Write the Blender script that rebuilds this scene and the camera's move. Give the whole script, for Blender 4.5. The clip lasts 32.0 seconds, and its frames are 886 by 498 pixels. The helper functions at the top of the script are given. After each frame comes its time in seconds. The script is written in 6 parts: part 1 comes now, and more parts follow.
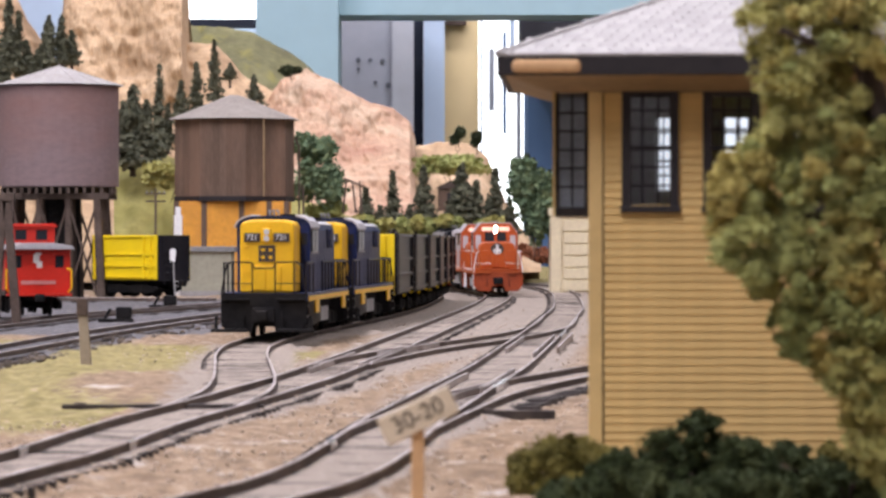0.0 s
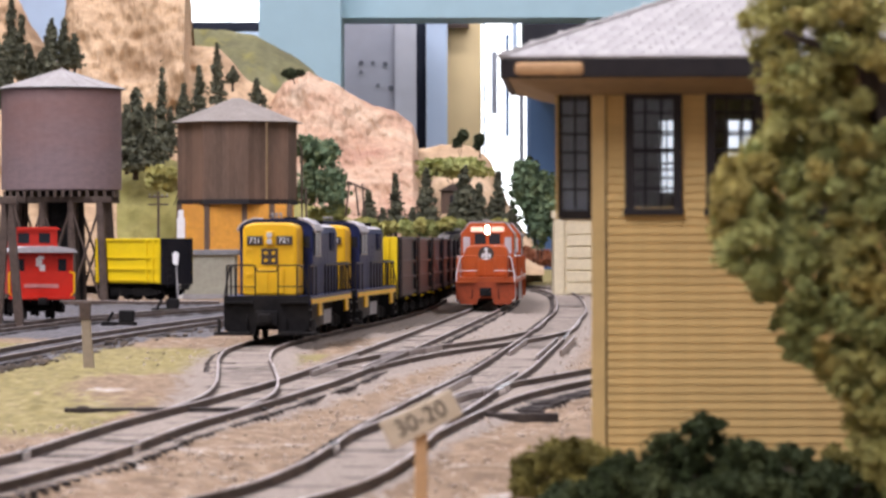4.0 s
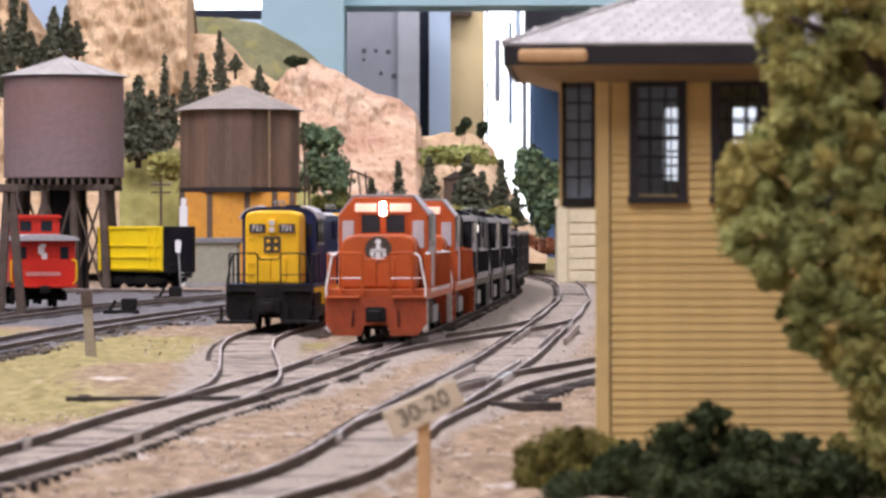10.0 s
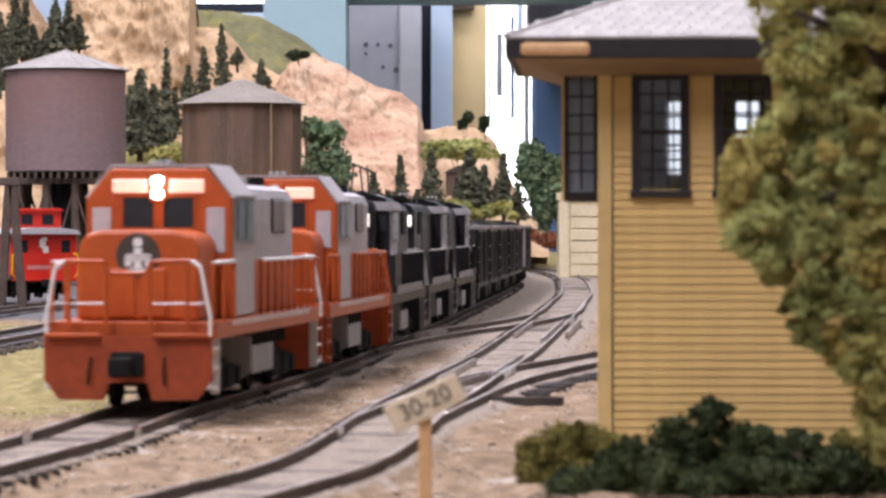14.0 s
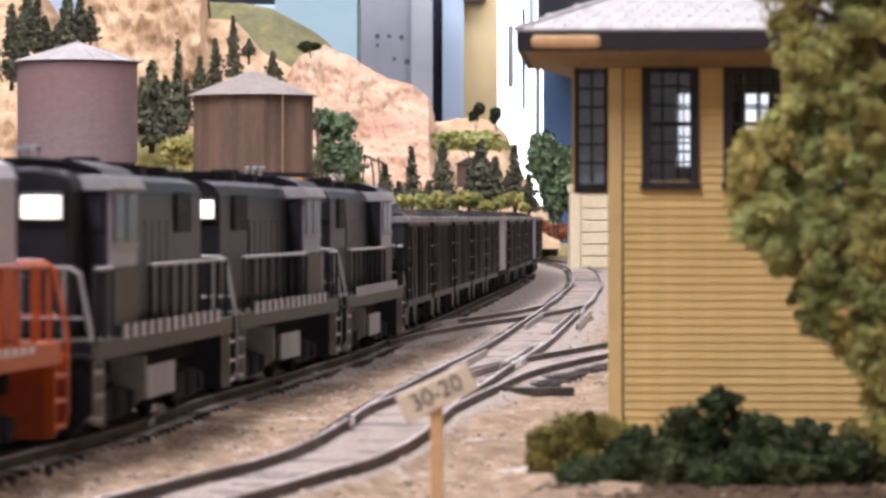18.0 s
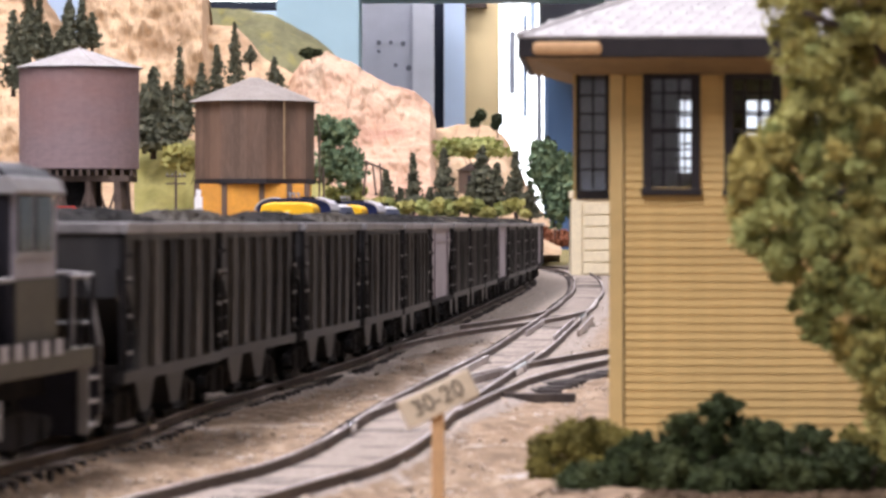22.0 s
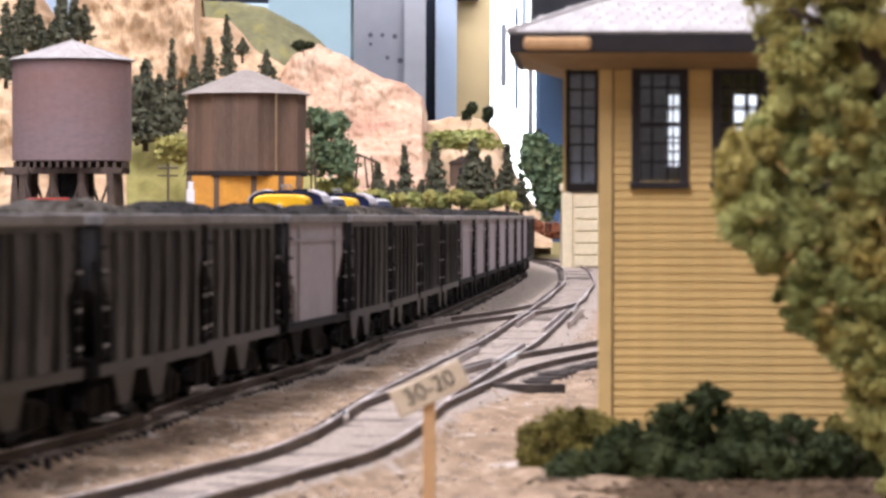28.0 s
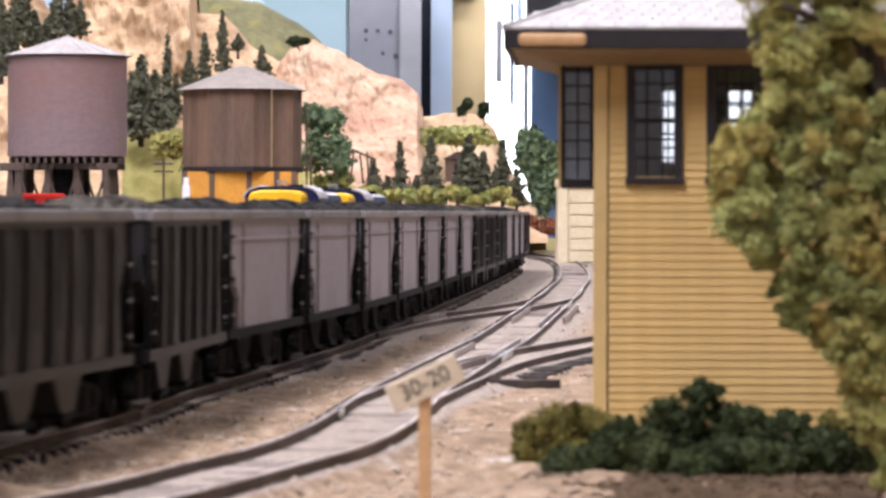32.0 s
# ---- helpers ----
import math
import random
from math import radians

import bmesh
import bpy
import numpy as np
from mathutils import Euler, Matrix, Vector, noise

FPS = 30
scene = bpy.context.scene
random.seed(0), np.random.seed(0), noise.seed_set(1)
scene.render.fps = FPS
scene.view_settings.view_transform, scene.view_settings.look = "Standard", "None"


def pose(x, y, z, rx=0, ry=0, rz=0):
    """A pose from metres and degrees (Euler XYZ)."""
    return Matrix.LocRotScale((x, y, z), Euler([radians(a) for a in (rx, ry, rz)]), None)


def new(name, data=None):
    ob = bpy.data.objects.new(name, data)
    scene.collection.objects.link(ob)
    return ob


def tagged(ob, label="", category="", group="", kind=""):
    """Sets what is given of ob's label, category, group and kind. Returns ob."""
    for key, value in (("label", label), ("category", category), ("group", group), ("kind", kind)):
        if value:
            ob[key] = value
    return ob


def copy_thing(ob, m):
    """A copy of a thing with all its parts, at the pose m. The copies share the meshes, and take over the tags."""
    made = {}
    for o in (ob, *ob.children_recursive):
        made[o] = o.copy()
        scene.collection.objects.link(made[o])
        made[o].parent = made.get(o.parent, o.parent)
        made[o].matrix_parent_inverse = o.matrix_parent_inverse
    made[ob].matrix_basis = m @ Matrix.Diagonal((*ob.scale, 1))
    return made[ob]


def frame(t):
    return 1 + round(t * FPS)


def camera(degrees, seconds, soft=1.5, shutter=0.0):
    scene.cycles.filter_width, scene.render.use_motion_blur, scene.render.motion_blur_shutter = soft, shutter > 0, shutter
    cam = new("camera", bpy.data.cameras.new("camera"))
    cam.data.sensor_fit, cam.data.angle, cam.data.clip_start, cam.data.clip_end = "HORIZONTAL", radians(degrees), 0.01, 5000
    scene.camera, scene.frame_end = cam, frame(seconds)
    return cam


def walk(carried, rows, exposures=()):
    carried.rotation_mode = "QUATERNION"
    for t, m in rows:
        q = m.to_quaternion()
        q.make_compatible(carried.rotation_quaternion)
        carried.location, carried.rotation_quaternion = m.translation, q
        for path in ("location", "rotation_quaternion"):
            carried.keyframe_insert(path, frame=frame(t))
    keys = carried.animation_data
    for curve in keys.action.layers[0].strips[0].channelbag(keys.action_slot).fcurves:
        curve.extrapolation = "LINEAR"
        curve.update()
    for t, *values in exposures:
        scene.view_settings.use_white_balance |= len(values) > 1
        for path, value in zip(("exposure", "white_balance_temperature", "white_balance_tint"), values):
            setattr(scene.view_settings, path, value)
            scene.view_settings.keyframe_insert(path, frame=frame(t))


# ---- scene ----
cam = camera(14.89, 32.0, soft=2.8, shutter=0.9)
walk(cam, [
    (0, pose(0, -0.0005, 0.039, 89.8615, 0.030, -0.0258)),
    (0.5, pose(0, 0.0005, 0.039, 89.8816, -0.020, -0.0181)),
    (1, pose(0, 0.0008, 0.039, 89.8930, -0.020, -0.0115)),
    (1.5, pose(0, 0.0004, 0.039, 89.8950, -0.010, -0.0057)),
    (2, pose(0, 0.0001, 0.039, 89.8959, 0.010, -0.0000)),
    (2.5, pose(0, -0.0001, 0.039, 89.8978, 0.050, 0.0067)),
    (3, pose(0, 0.0000, 0.039, 89.9016, 0.090, 0.0134)),
    (3.5, pose(0, 0.0001, 0.039, 89.9045, 0.090, 0.0191)),
    (5.5, pose(0, 0.0013, 0.039, 89.9255, 0.130, 0.0392)),
    (6, pose(0, 0.0017, 0.039, 89.9160, 0.110, 0.0439)),
    (6.5, pose(0, 0.0022, 0.039, 89.8997, 0.100, 0.0477)),
    (7, pose(0, 0.0026, 0.039, 89.8739, 0.100, 0.0506)),
    (7.5, pose(0, 0.0025, 0.039, 89.8424, 0.100, 0.0554)),
    (8, pose(0, 0.0027, 0.039, 89.8100, 0.090, 0.0602)),
    (8.5, pose(0, 0.0032, 0.039, 89.7804, 0.090, 0.0640)),
    (9, pose(0, 0.0036, 0.039, 89.7508, 0.090, 0.0659)),
    (9.5, pose(0, 0.0042, 0.039, 89.7250, 0.090, 0.0697)),
    (10, pose(0, 0.0044, 0.039, 89.7078, 0.090, 0.0745)),
    (10.5, pose(0, 0.0044, 0.039, 89.6954, 0.070, 0.0802)),
    (11, pose(0, 0.0048, 0.039, 89.6830, 0.060, 0.0840)),
    (11.5, pose(0, 0.0053, 0.039, 89.6725, 0.050, 0.0840)),
    (12, pose(0, 0.0059, 0.039, 89.6620, 0.060, 0.0821)),
    (12.5, pose(0, 0.0061, 0.039, 89.6515, 0.060, 0.0812)),
    (13, pose(0, 0.0064, 0.039, 89.6390, 0.040, 0.0840)),
    (13.5, pose(0, 0.0066, 0.039, 89.6238, 0.010, 0.0917)),
    (14, pose(0, 0.0066, 0.039, 89.6066, 0.010, 0.1050)),
    (14.5, pose(0, 0.0068, 0.039, 89.5865, 0.060, 0.1213)),
    (16.5, pose(0, -0.0005, 0.039, 89.4700, 0.020, 0.2139)),
    (17, pose(0, 0.0006, 0.039, 89.4710, 0.020, 0.2521)),
    (17.5, pose(0, 0.0014, 0.039, 89.4681, 0.020, 0.2779)),
    (18, pose(0, 0.0023, 0.039, 89.4624, -0.000, 0.2941)),
    (18.5, pose(0, 0.0032, 0.039, 89.4557, -0.030, 0.3094)),
    (19, pose(0, 0.0039, 0.039, 89.4500, -0.020, 0.3256)),
    (19.5, pose(0, 0.0048, 0.039, 89.4462, -0.030, 0.3419)),
    (20, pose(0, 0.0056, 0.039, 89.4471, -0.060, 0.3543)),
    (20.5, pose(0, 0.0062, 0.039, 89.4643, -0.060, 0.3619)),
    (21, pose(0, 0.0055, 0.039, 89.5006, -0.050, 0.3600)),
    (21.5, pose(0, 0.0034, 0.039, 89.5397, -0.040, 0.3428)),
    (22, pose(0, 0.0012, 0.039, 89.5693, -0.020, 0.3180)),
    (22.5, pose(0, -0.0001, 0.039, 89.5932, 0.000, 0.2989)),
    (23, pose(0, -0.0006, 0.039, 89.6104, 0.010, 0.2903)),
    (23.5, pose(0, -0.0010, 0.039, 89.6190, 0.010, 0.2817)),
    (24, pose(0, -0.0017, 0.039, 89.6228, 0.000, 0.2702)),
    (24.5, pose(0, -0.0021, 0.039, 89.6238, -0.010, 0.2569)),
    (25, pose(0, -0.0027, 0.039, 89.6066, -0.040, 0.2416)),
    (25.5, pose(0, -0.0038, 0.039, 89.5636, -0.060, 0.2282)),
    (27.5, pose(0, -0.0073, 0.039, 89.4366, -0.130, 0.1767)),
    (28, pose(0, -0.0079, 0.039, 89.4404, -0.130, 0.1700)),
    (28.5, pose(0, -0.0086, 0.039, 89.4423, -0.130, 0.1662)),
    (29, pose(0, -0.0092, 0.039, 89.4414, -0.130, 0.1623)),
    (29.5, pose(0, -0.0104, 0.039, 89.4347, -0.120, 0.1537)),
    (30, pose(0, -0.0112, 0.039, 89.4223, -0.120, 0.1394)),
    (30.5, pose(0, -0.0116, 0.039, 89.4080, -0.120, 0.1261)),
    (31, pose(0, -0.0117, 0.039, 89.3946, -0.130, 0.1146)),
    (31.5, pose(0, -0.0111, 0.039, 89.3822, -0.120, 0.1041)),
    (32, pose(0, -0.0094, 0.039, 89.3688, -0.130, 0.0926)),
], [(0, 0.17), (14, 0.22), (18, 0.45), (32, 0.52)])
cam.data.dof.use_dof, cam.data.dof.focus_distance, cam.data.dof.aperture_fstop = True, 1.9, 118.0

# ---------- light ----------
MM = 0.001
world = bpy.data.worlds.new("room_air")
scene.world = world
world.use_nodes = True
world.node_tree.nodes["Background"].inputs[0].default_value = (0.85, 0.92, 1.0, 1)
world.node_tree.nodes["Background"].inputs[1].default_value = 0.25


def ceiling_lamp(x, y, z, sx, sy, watts, colour, rx=0):
    data = bpy.data.lights.new("tube_light", "AREA")
    data.shape, data.size, data.size_y, data.energy, data.color = "RECTANGLE", sx, sy, watts, colour
    ob = new("tube_light", data)
    ob.matrix_world = pose(x, y, z, rx)
    return ob


WARM = (1.0, 0.96, 1.12)
ceiling_lamp(-0.5, -0.9, 1.35, 0.25, 1.3, 29, WARM)
ceiling_lamp(-0.5, 0.45, 1.55, 0.25, 0.9, 15, WARM)
ceiling_lamp(-0.6, 1.3, 1.55, 0.25, 1.3, 34, WARM)
ceiling_lamp(0.9, 1.5, 1.55, 0.25, 1.3, 10, WARM)
ceiling_lamp(-0.8, 2.8, 1.55, 0.25, 1.3, 14, WARM)
ceiling_lamp(0.8, 2.9, 1.55, 0.25, 1.3, 14, WARM)
ceiling_lamp(0.0, 4.0, 1.55, 1.3, 0.2, 19, WARM)


# ---------- materials ----------
def mat(name, colour, rough=0.6, metal=0.0, grain=400.0, vary=0.25, bump=0.15, stain=None, stain_at=60.0, stain_amount=0.5, random_tint=0.0, stretch=(1, 1, 1), gloss=0.35):
    """Painted or natural surface: colour with fine grain, wider stains and a little relief."""
    m = bpy.data.materials.new(name)
    m.use_nodes = True
    nt = m.node_tree
    n, l = nt.nodes, nt.links
    b = n["Principled BSDF"]
    b.inputs["Roughness"].default_value, b.inputs["Metallic"].default_value = rough, metal
    b.inputs["Specular IOR Level"].default_value = gloss
    tc = n.new("ShaderNodeTexCoord")
    mp = n.new("ShaderNodeMapping")
    mp.inputs["Scale"].default_value = stretch
    l.new(tc.outputs["Object"], mp.inputs["Vector"])
    fine = n.new("ShaderNodeTexNoise")
    fine.inputs["Scale"].default_value, fine.inputs["Detail"].default_value = grain, 5
    l.new(mp.outputs[0], fine.inputs["Vector"])
    ramp = n.new("ShaderNodeMapRange")
    ramp.inputs[1].default_value, ramp.inputs[2].default_value = 0.25, 0.75
    ramp.inputs[3].default_value, ramp.inputs[4].default_value = 1 - vary, 1 + vary
    l.new(fine.outputs[0], ramp.inputs[0])
    mul = n.new("ShaderNodeMix")
    mul.data_type, mul.blend_type = "RGBA", "MULTIPLY"
    mul.inputs[0].default_value = 1.0
    mul.inputs[6].default_value = (*colour, 1)
    l.new(ramp.outputs[0], mul.inputs[7])
    out = mul.outputs[2]
    if stain:
        wide = n.new("ShaderNodeTexNoise")
        wide.inputs["Scale"].default_value, wide.inputs["Detail"].default_value = stain_at, 4
        l.new(mp.outputs[0], wide.inputs["Vector"])
        sr = n.new("ShaderNodeMapRange")
        sr.inputs[1].default_value, sr.inputs[2].default_value, sr.inputs[4].default_value = 0.45, 0.7, stain_amount
        l.new(wide.outputs[0], sr.inputs[0])
        mx = n.new("ShaderNodeMix")
        mx.data_type = "RGBA"
        mx.inputs[7].default_value = (*stain, 1)
        l.new(sr.outputs[0], mx.inputs[0])
        l.new(out, mx.inputs[6])
        out = mx.outputs[2]
    if random_tint:
        info = n.new("ShaderNodeObjectInfo")
        rr = n.new("ShaderNodeMapRange")
        rr.inputs[3].default_value, rr.inputs[4].default_value = 1 - random_tint, 1 + random_tint
        l.new(info.outputs["Random"], rr.inputs[0])
        m2 = n.new("ShaderNodeMix")
        m2.data_type, m2.blend_type = "RGBA", "MULTIPLY"
        m2.inputs[0].default_value = 1.0
        l.new(out, m2.inputs[6])
        l.new(rr.outputs[0], m2.inputs[7])
        out = m2.outputs[2]
    l.new(out, b.inputs["Base Color"])
    if bump:
        bp = n.new("ShaderNodeBump")
        bp.inputs["Strength"].default_value, bp.inputs["Distance"].default_value = bump, 0.0006
        l.new(fine.outputs[0], bp.inputs["Height"])
        l.new(bp.outputs[0], b.inputs["Normal"])
    return m


def glow(name, colour, power):
    m = bpy.data.materials.new(name)
    m.use_nodes = True
    b = m.node_tree.nodes["Principled BSDF"]
    b.inputs["Base Color"].default_value = (*colour, 1)
    b.inputs["Emission Color"].default_value = (*colour, 1)
    b.inputs["Emission Strength"].default_value = power
    return m


def glass(name, colour, rough=0.05):
    m = bpy.data.materials.new(name)
    m.use_nodes = True
    b = m.node_tree.nodes["Principled BSDF"]
    b.inputs["Base Color"].default_value = (*colour, 1)
    b.inputs["Roughness"].default_value = rough
    b.inputs["Transmission Weight"].default_value = 1.0
    b.inputs["IOR"].default_value = 1.4
    return m


def leafy(name, colour, tip, grain=180.0):
    """Foam foliage: colour wanders from clump to clump and grain to grain."""
    m = mat(name, colour, 0.95, 0, grain * 4, 0.18, 0.15, tip, grain, 0.75)
    nt = m.node_tree
    geo = nt.nodes.new("ShaderNodeNewGeometry")
    rr = nt.nodes.new("ShaderNodeMapRange")
    rr.inputs[3].default_value, rr.inputs[4].default_value = 0.85, 1.15
    nt.links.new(geo.outputs["Random Per Island"], rr.inputs[0])
    b = nt.nodes["Principled BSDF"]
    src = b.inputs["Base Color"].links[0].from_socket
    m2 = nt.nodes.new("ShaderNodeMix")
    m2.data_type, m2.blend_type = "RGBA", "MULTIPLY"
    m2.inputs[0].default_value = 1.0
    nt.links.new(src, m2.inputs[6])
    nt.links.new(rr.outputs[0], m2.inputs[7])
    nt.links.new(m2.outputs[2], b.inputs["Base Color"])
    return m


# Pilot orange darkened for grime and for the shade low on the front.
PILOTORANGE = mat("grimy_shaded_orange_paint", (0.30, 0.05, 0.012), 0.55, 0, 500, 0.2, 0.05, (0.13, 0.03, 0.012), 70, 0.7)
ORANGE = mat("orange_paint", (0.45, 0.085, 0.013), 0.42, 0, 500, 0.1, 0.03, (0.27, 0.045, 0.012), 45, 0.5)
OFFWHITE = mat("white_grey_paint", (0.46, 0.44, 0.45), 0.5, 0, 500, 0.08, 0.03, (0.3, 0.285, 0.28), 50, 0.5)
BLACK = mat("black_paint", (0.015, 0.0145, 0.018), 0.32, 0, 500, 0.3, 0.03, (0.034, 0.031, 0.034), 30, 0.7, gloss=0.1)
GRIME = mat("grimy_black", (0.013, 0.012, 0.012), 0.85, 0, 500, 0.4, 0.15, (0.03, 0.026, 0.022), 90, 0.5, gloss=0.12)
BLUE = mat("dark_blue_paint", (0.012, 0.021, 0.085), 0.4, 0, 500, 0.15, 0.03, (0.02, 0.029, 0.08), 60, 0.4, gloss=0.2)
YELLOW = mat("yellow_paint", (0.86, 0.50, 0.012), 0.4, 0, 500, 0.06, 0.03, (0.65, 0.33, 0.01), 60, 0.35)
CANARY = mat("bright_yellow_paint", (0.86, 0.62, 0.01), 0.45, 0, 500, 0.06, 0.03, (0.75, 0.5, 0.01), 60, 0.3)
RED = mat("caboose_red_paint", (0.55, 0.025, 0.012), 0.45, 0, 500, 0.1, 0.04, (0.38, 0.02, 0.015), 60, 0.4)
SILVER = mat("silver_paint", (0.6, 0.6, 0.62), 0.35, 0.5, 500, 0.1, 0.03, (0.4, 0.38, 0.36), 70, 0.4)
WHITEPAINT = mat("white_paint", (0.8, 0.79, 0.76), 0.5, 0, 500, 0.06, 0.02)
GREYTRIM = mat("pale_grey_trim", (0.33, 0.32, 0.31), 0.6, 0, 500, 0.12, 0.03, (0.2, 0.18, 0.165), 80, 0.5)
WEATHERED = mat("weathered_grey_side", (0.35, 0.32, 0.335), 0.7, 0, 500, 0.12, 0.06, (0.25, 0.225, 0.215), 45, 0.6, random_tint=0.12, gloss=0.25)
HOPPERBLACK = mat("dusty_black_side", (0.023, 0.023, 0.024), 0.5, 0, 500, 0.3, 0.06, (0.066, 0.06, 0.053), 55, 0.75, random_tint=0.3, stretch=(1, 1, 0.3), gloss=0.2)
DUST = mat("dusty_rib", (0.09, 0.085, 0.078), 0.7, 0, 500, 0.3, 0.08, (0.026, 0.026, 0.026), 60, 0.9, random_tint=0.5, stretch=(1, 1, 0.35), gloss=0.1)
DUSTFAN = mat("dull_dust_streak", (0.05, 0.047, 0.044), 0.75, 0, 500, 0.3, 0.08, (0.023, 0.023, 0.024), 60, 0.9, random_tint=0.5, stretch=(1, 1, 0.35), gloss=0.08)
CHORD = mat("pale_worn_edge", (0.2, 0.19, 0.185), 0.55, 0, 500, 0.3, 0.05, (0.07, 0.065, 0.06), 70, 0.7, random_tint=0.3, gloss=0.4)
RAILTOP = mat("worn_rail_head", (0.46, 0.41, 0.38), 0.42, 0.7, 300, 0.3, 0.05, (0.2, 0.14, 0.1), 38, 0.85)
RAILSIDE = mat("rusty_rail_web", (0.085, 0.062, 0.049), 0.7, 0, 600, 0.3, 0.1, (0.19, 0.142, 0.11), 45, 0.7, gloss=0.3)
TIE = mat("dark_tie_wood", (0.042, 0.033, 0.028), 0.85, 0, 700, 0.4, 0.3, (0.11, 0.088, 0.07), 120, 0.5, random_tint=0.3)
TIMBER = mat("weathered_timber", (0.085, 0.06, 0.046), 0.85, 0, 500, 0.35, 0.3, (0.15, 0.11, 0.088), 90, 0.6)
TANKRED = mat("faded_red_brown_tank", (0.23, 0.165, 0.16), 0.75, 0, 300, 0.12, 0.12, (0.25, 0.125, 0.095), 13, 0.8, stretch=(0.6, 0.6, 1.3), gloss=0.3)
TANKBROWN = mat("dark_brown_tank", (0.13, 0.088, 0.062), 0.75, 0, 300, 0.2, 0.15, (0.21, 0.13, 0.088), 22, 0.7, random_tint=0.12, stretch=(2, 2, 0.5), gloss=0.25)
ROOFGREY = mat("grey_tarred_roof", (0.34, 0.32, 0.30), 0.8, 0, 350, 0.18, 0.15, (0.22, 0.2, 0.18), 50, 0.5)
OCHRE = mat("ochre_boards", (0.72, 0.34, 0.05), 0.7, 0, 300, 0.12, 0.1, (0.55, 0.25, 0.05), 50, 0.5)
SHEDGREY = mat("grey_green_wall", (0.36, 0.35, 0.27), 0.8, 0, 300, 0.15, 0.1, (0.28, 0.26, 0.2), 40, 0.5)
SIDING = mat("tan_clapboard", (0.66, 0.455, 0.17), 0.7, 0, 350, 0.08, 0.06, (0.58, 0.395, 0.15), 35, 0.5, random_tint=0.04)
SIDINGTRIM = mat("tan_trim", (0.64, 0.46, 0.19), 0.6, 0, 350, 0.08, 0.05, (0.5, 0.34, 0.13), 45, 0.5)
CREAMWALL = mat("cream_boards", (0.72, 0.63, 0.42), 0.7, 0, 300, 0.08, 0.05, (0.6, 0.5, 0.33), 45, 0.4)
SHINGLE = mat("grey_shingle", (0.36, 0.345, 0.325), 0.85, 0, 400, 0.14, 0.1, (0.29, 0.275, 0.255), 60, 0.5, random_tint=0.1)
# Wall colour holds the dim inside and the grey haze on the panes.
INTERIOR = mat("interior_boards_painted_dim", (0.13, 0.115, 0.105), 0.7, 0, 300, 0.2, 0.1, (0.2, 0.18, 0.17), 50, 0.5)
DARKBROWN = mat("dark_brown_paint", (0.016, 0.013, 0.014), 0.6, 0, 400, 0.25, 0.05, (0.035, 0.028, 0.026), 60, 0.4)
EAVE = mat("eave_wood", (0.30, 0.21, 0.11), 0.7, 0, 400, 0.2, 0.1, (0.16, 0.11, 0.06), 35, 0.55)
SIGNWOOD = mat("sign_board_cream", (0.66, 0.56, 0.40), 0.7, 0, 500, 0.1, 0.05, (0.5, 0.4, 0.26), 120, 0.5)
POSTWOOD = mat("orange_brown_post", (0.60, 0.37, 0.18), 0.7, 0, 500, 0.12, 0.1, (0.45, 0.26, 0.12), 120, 0.5)
INK = mat("dark_lettering", (0.06, 0.045, 0.035), 0.7, 0, 500, 0.1, 0)
COAL = mat("coal", (0.012, 0.011, 0.010), 0.8, 0, 900, 0.5, 0.6, (0.04, 0.036, 0.031), 300, 0.5, gloss=0.05)
COALBROWN = mat("brown_dusted_load", (0.05, 0.042, 0.03), 0.85, 0, 900, 0.5, 0.6, (0.016, 0.015, 0.013), 250, 0.6, gloss=0.2)
SILLGREY = mat("dusty_grey_sill", (0.11, 0.10, 0.075), 0.75, 0, 500, 0.15, 0.05, (0.085, 0.078, 0.062), 80, 0.5, gloss=0.2)
CABGREY = mat("dusty_black_cab", (0.018, 0.017, 0.021), 0.4, 0, 500, 0.25, 0.05, (0.04, 0.037, 0.04), 50, 0.6, gloss=0.15)
# Pale lilac-grey paints the reflections on the black engines' upper cab sides.
CABREFLECTION = mat("cab_side_reflection_grey", (0.30, 0.29, 0.335), 0.4, 0, 500, 0.15, 0.04, (0.18, 0.17, 0.18), 50, 0.5, gloss=0.45)
# Dark bush green, taken darker still for the shade below the tower.
LEAF_SHADED = leafy("bush_green_darkened_for_shade", (0.032, 0.045, 0.013), (0.085, 0.095, 0.03), 110)
LEAF_BROWN = leafy("olive_brown_bush_foliage", (0.14, 0.12, 0.028), (0.33, 0.27, 0.06), 60)
SHADE_CRUMBS = mat("dark_crumbs_for_shade", (0.055, 0.036, 0.02), 0.95, 0, 900, 0.4, 0.3, (0.12, 0.08, 0.045), 80, 0.6, gloss=0.1)
POLISHED = mat("polished_rail", (0.62, 0.6, 0.6), 0.22, 1.0, 500, 0.15, 0.04)
GLASSDARK = mat("dark_window_glass", (0.02, 0.022, 0.026), 0.12, 0, 300, 0.1, 0)
PANE = glass("clear_pane", (0.9, 0.95, 0.97))
LAMPGLOW = glow("headlight_glow", (1.0, 0.93, 0.85), 30)
BOARDGLOW = glow("lit_number_board", (1.0, 0.66, 0.5), 0.42)
BOARDWHITE = glow("lit_white_number_board", (1.0, 0.95, 0.85), 0.9)
LEAF_OLIVE = leafy("olive_foliage", (0.37, 0.35, 0.115), (0.54, 0.5, 0.175), 45)
LEAF_GREEN = leafy("green_foliage", (0.27, 0.295, 0.1), (0.42, 0.42, 0.145), 45)
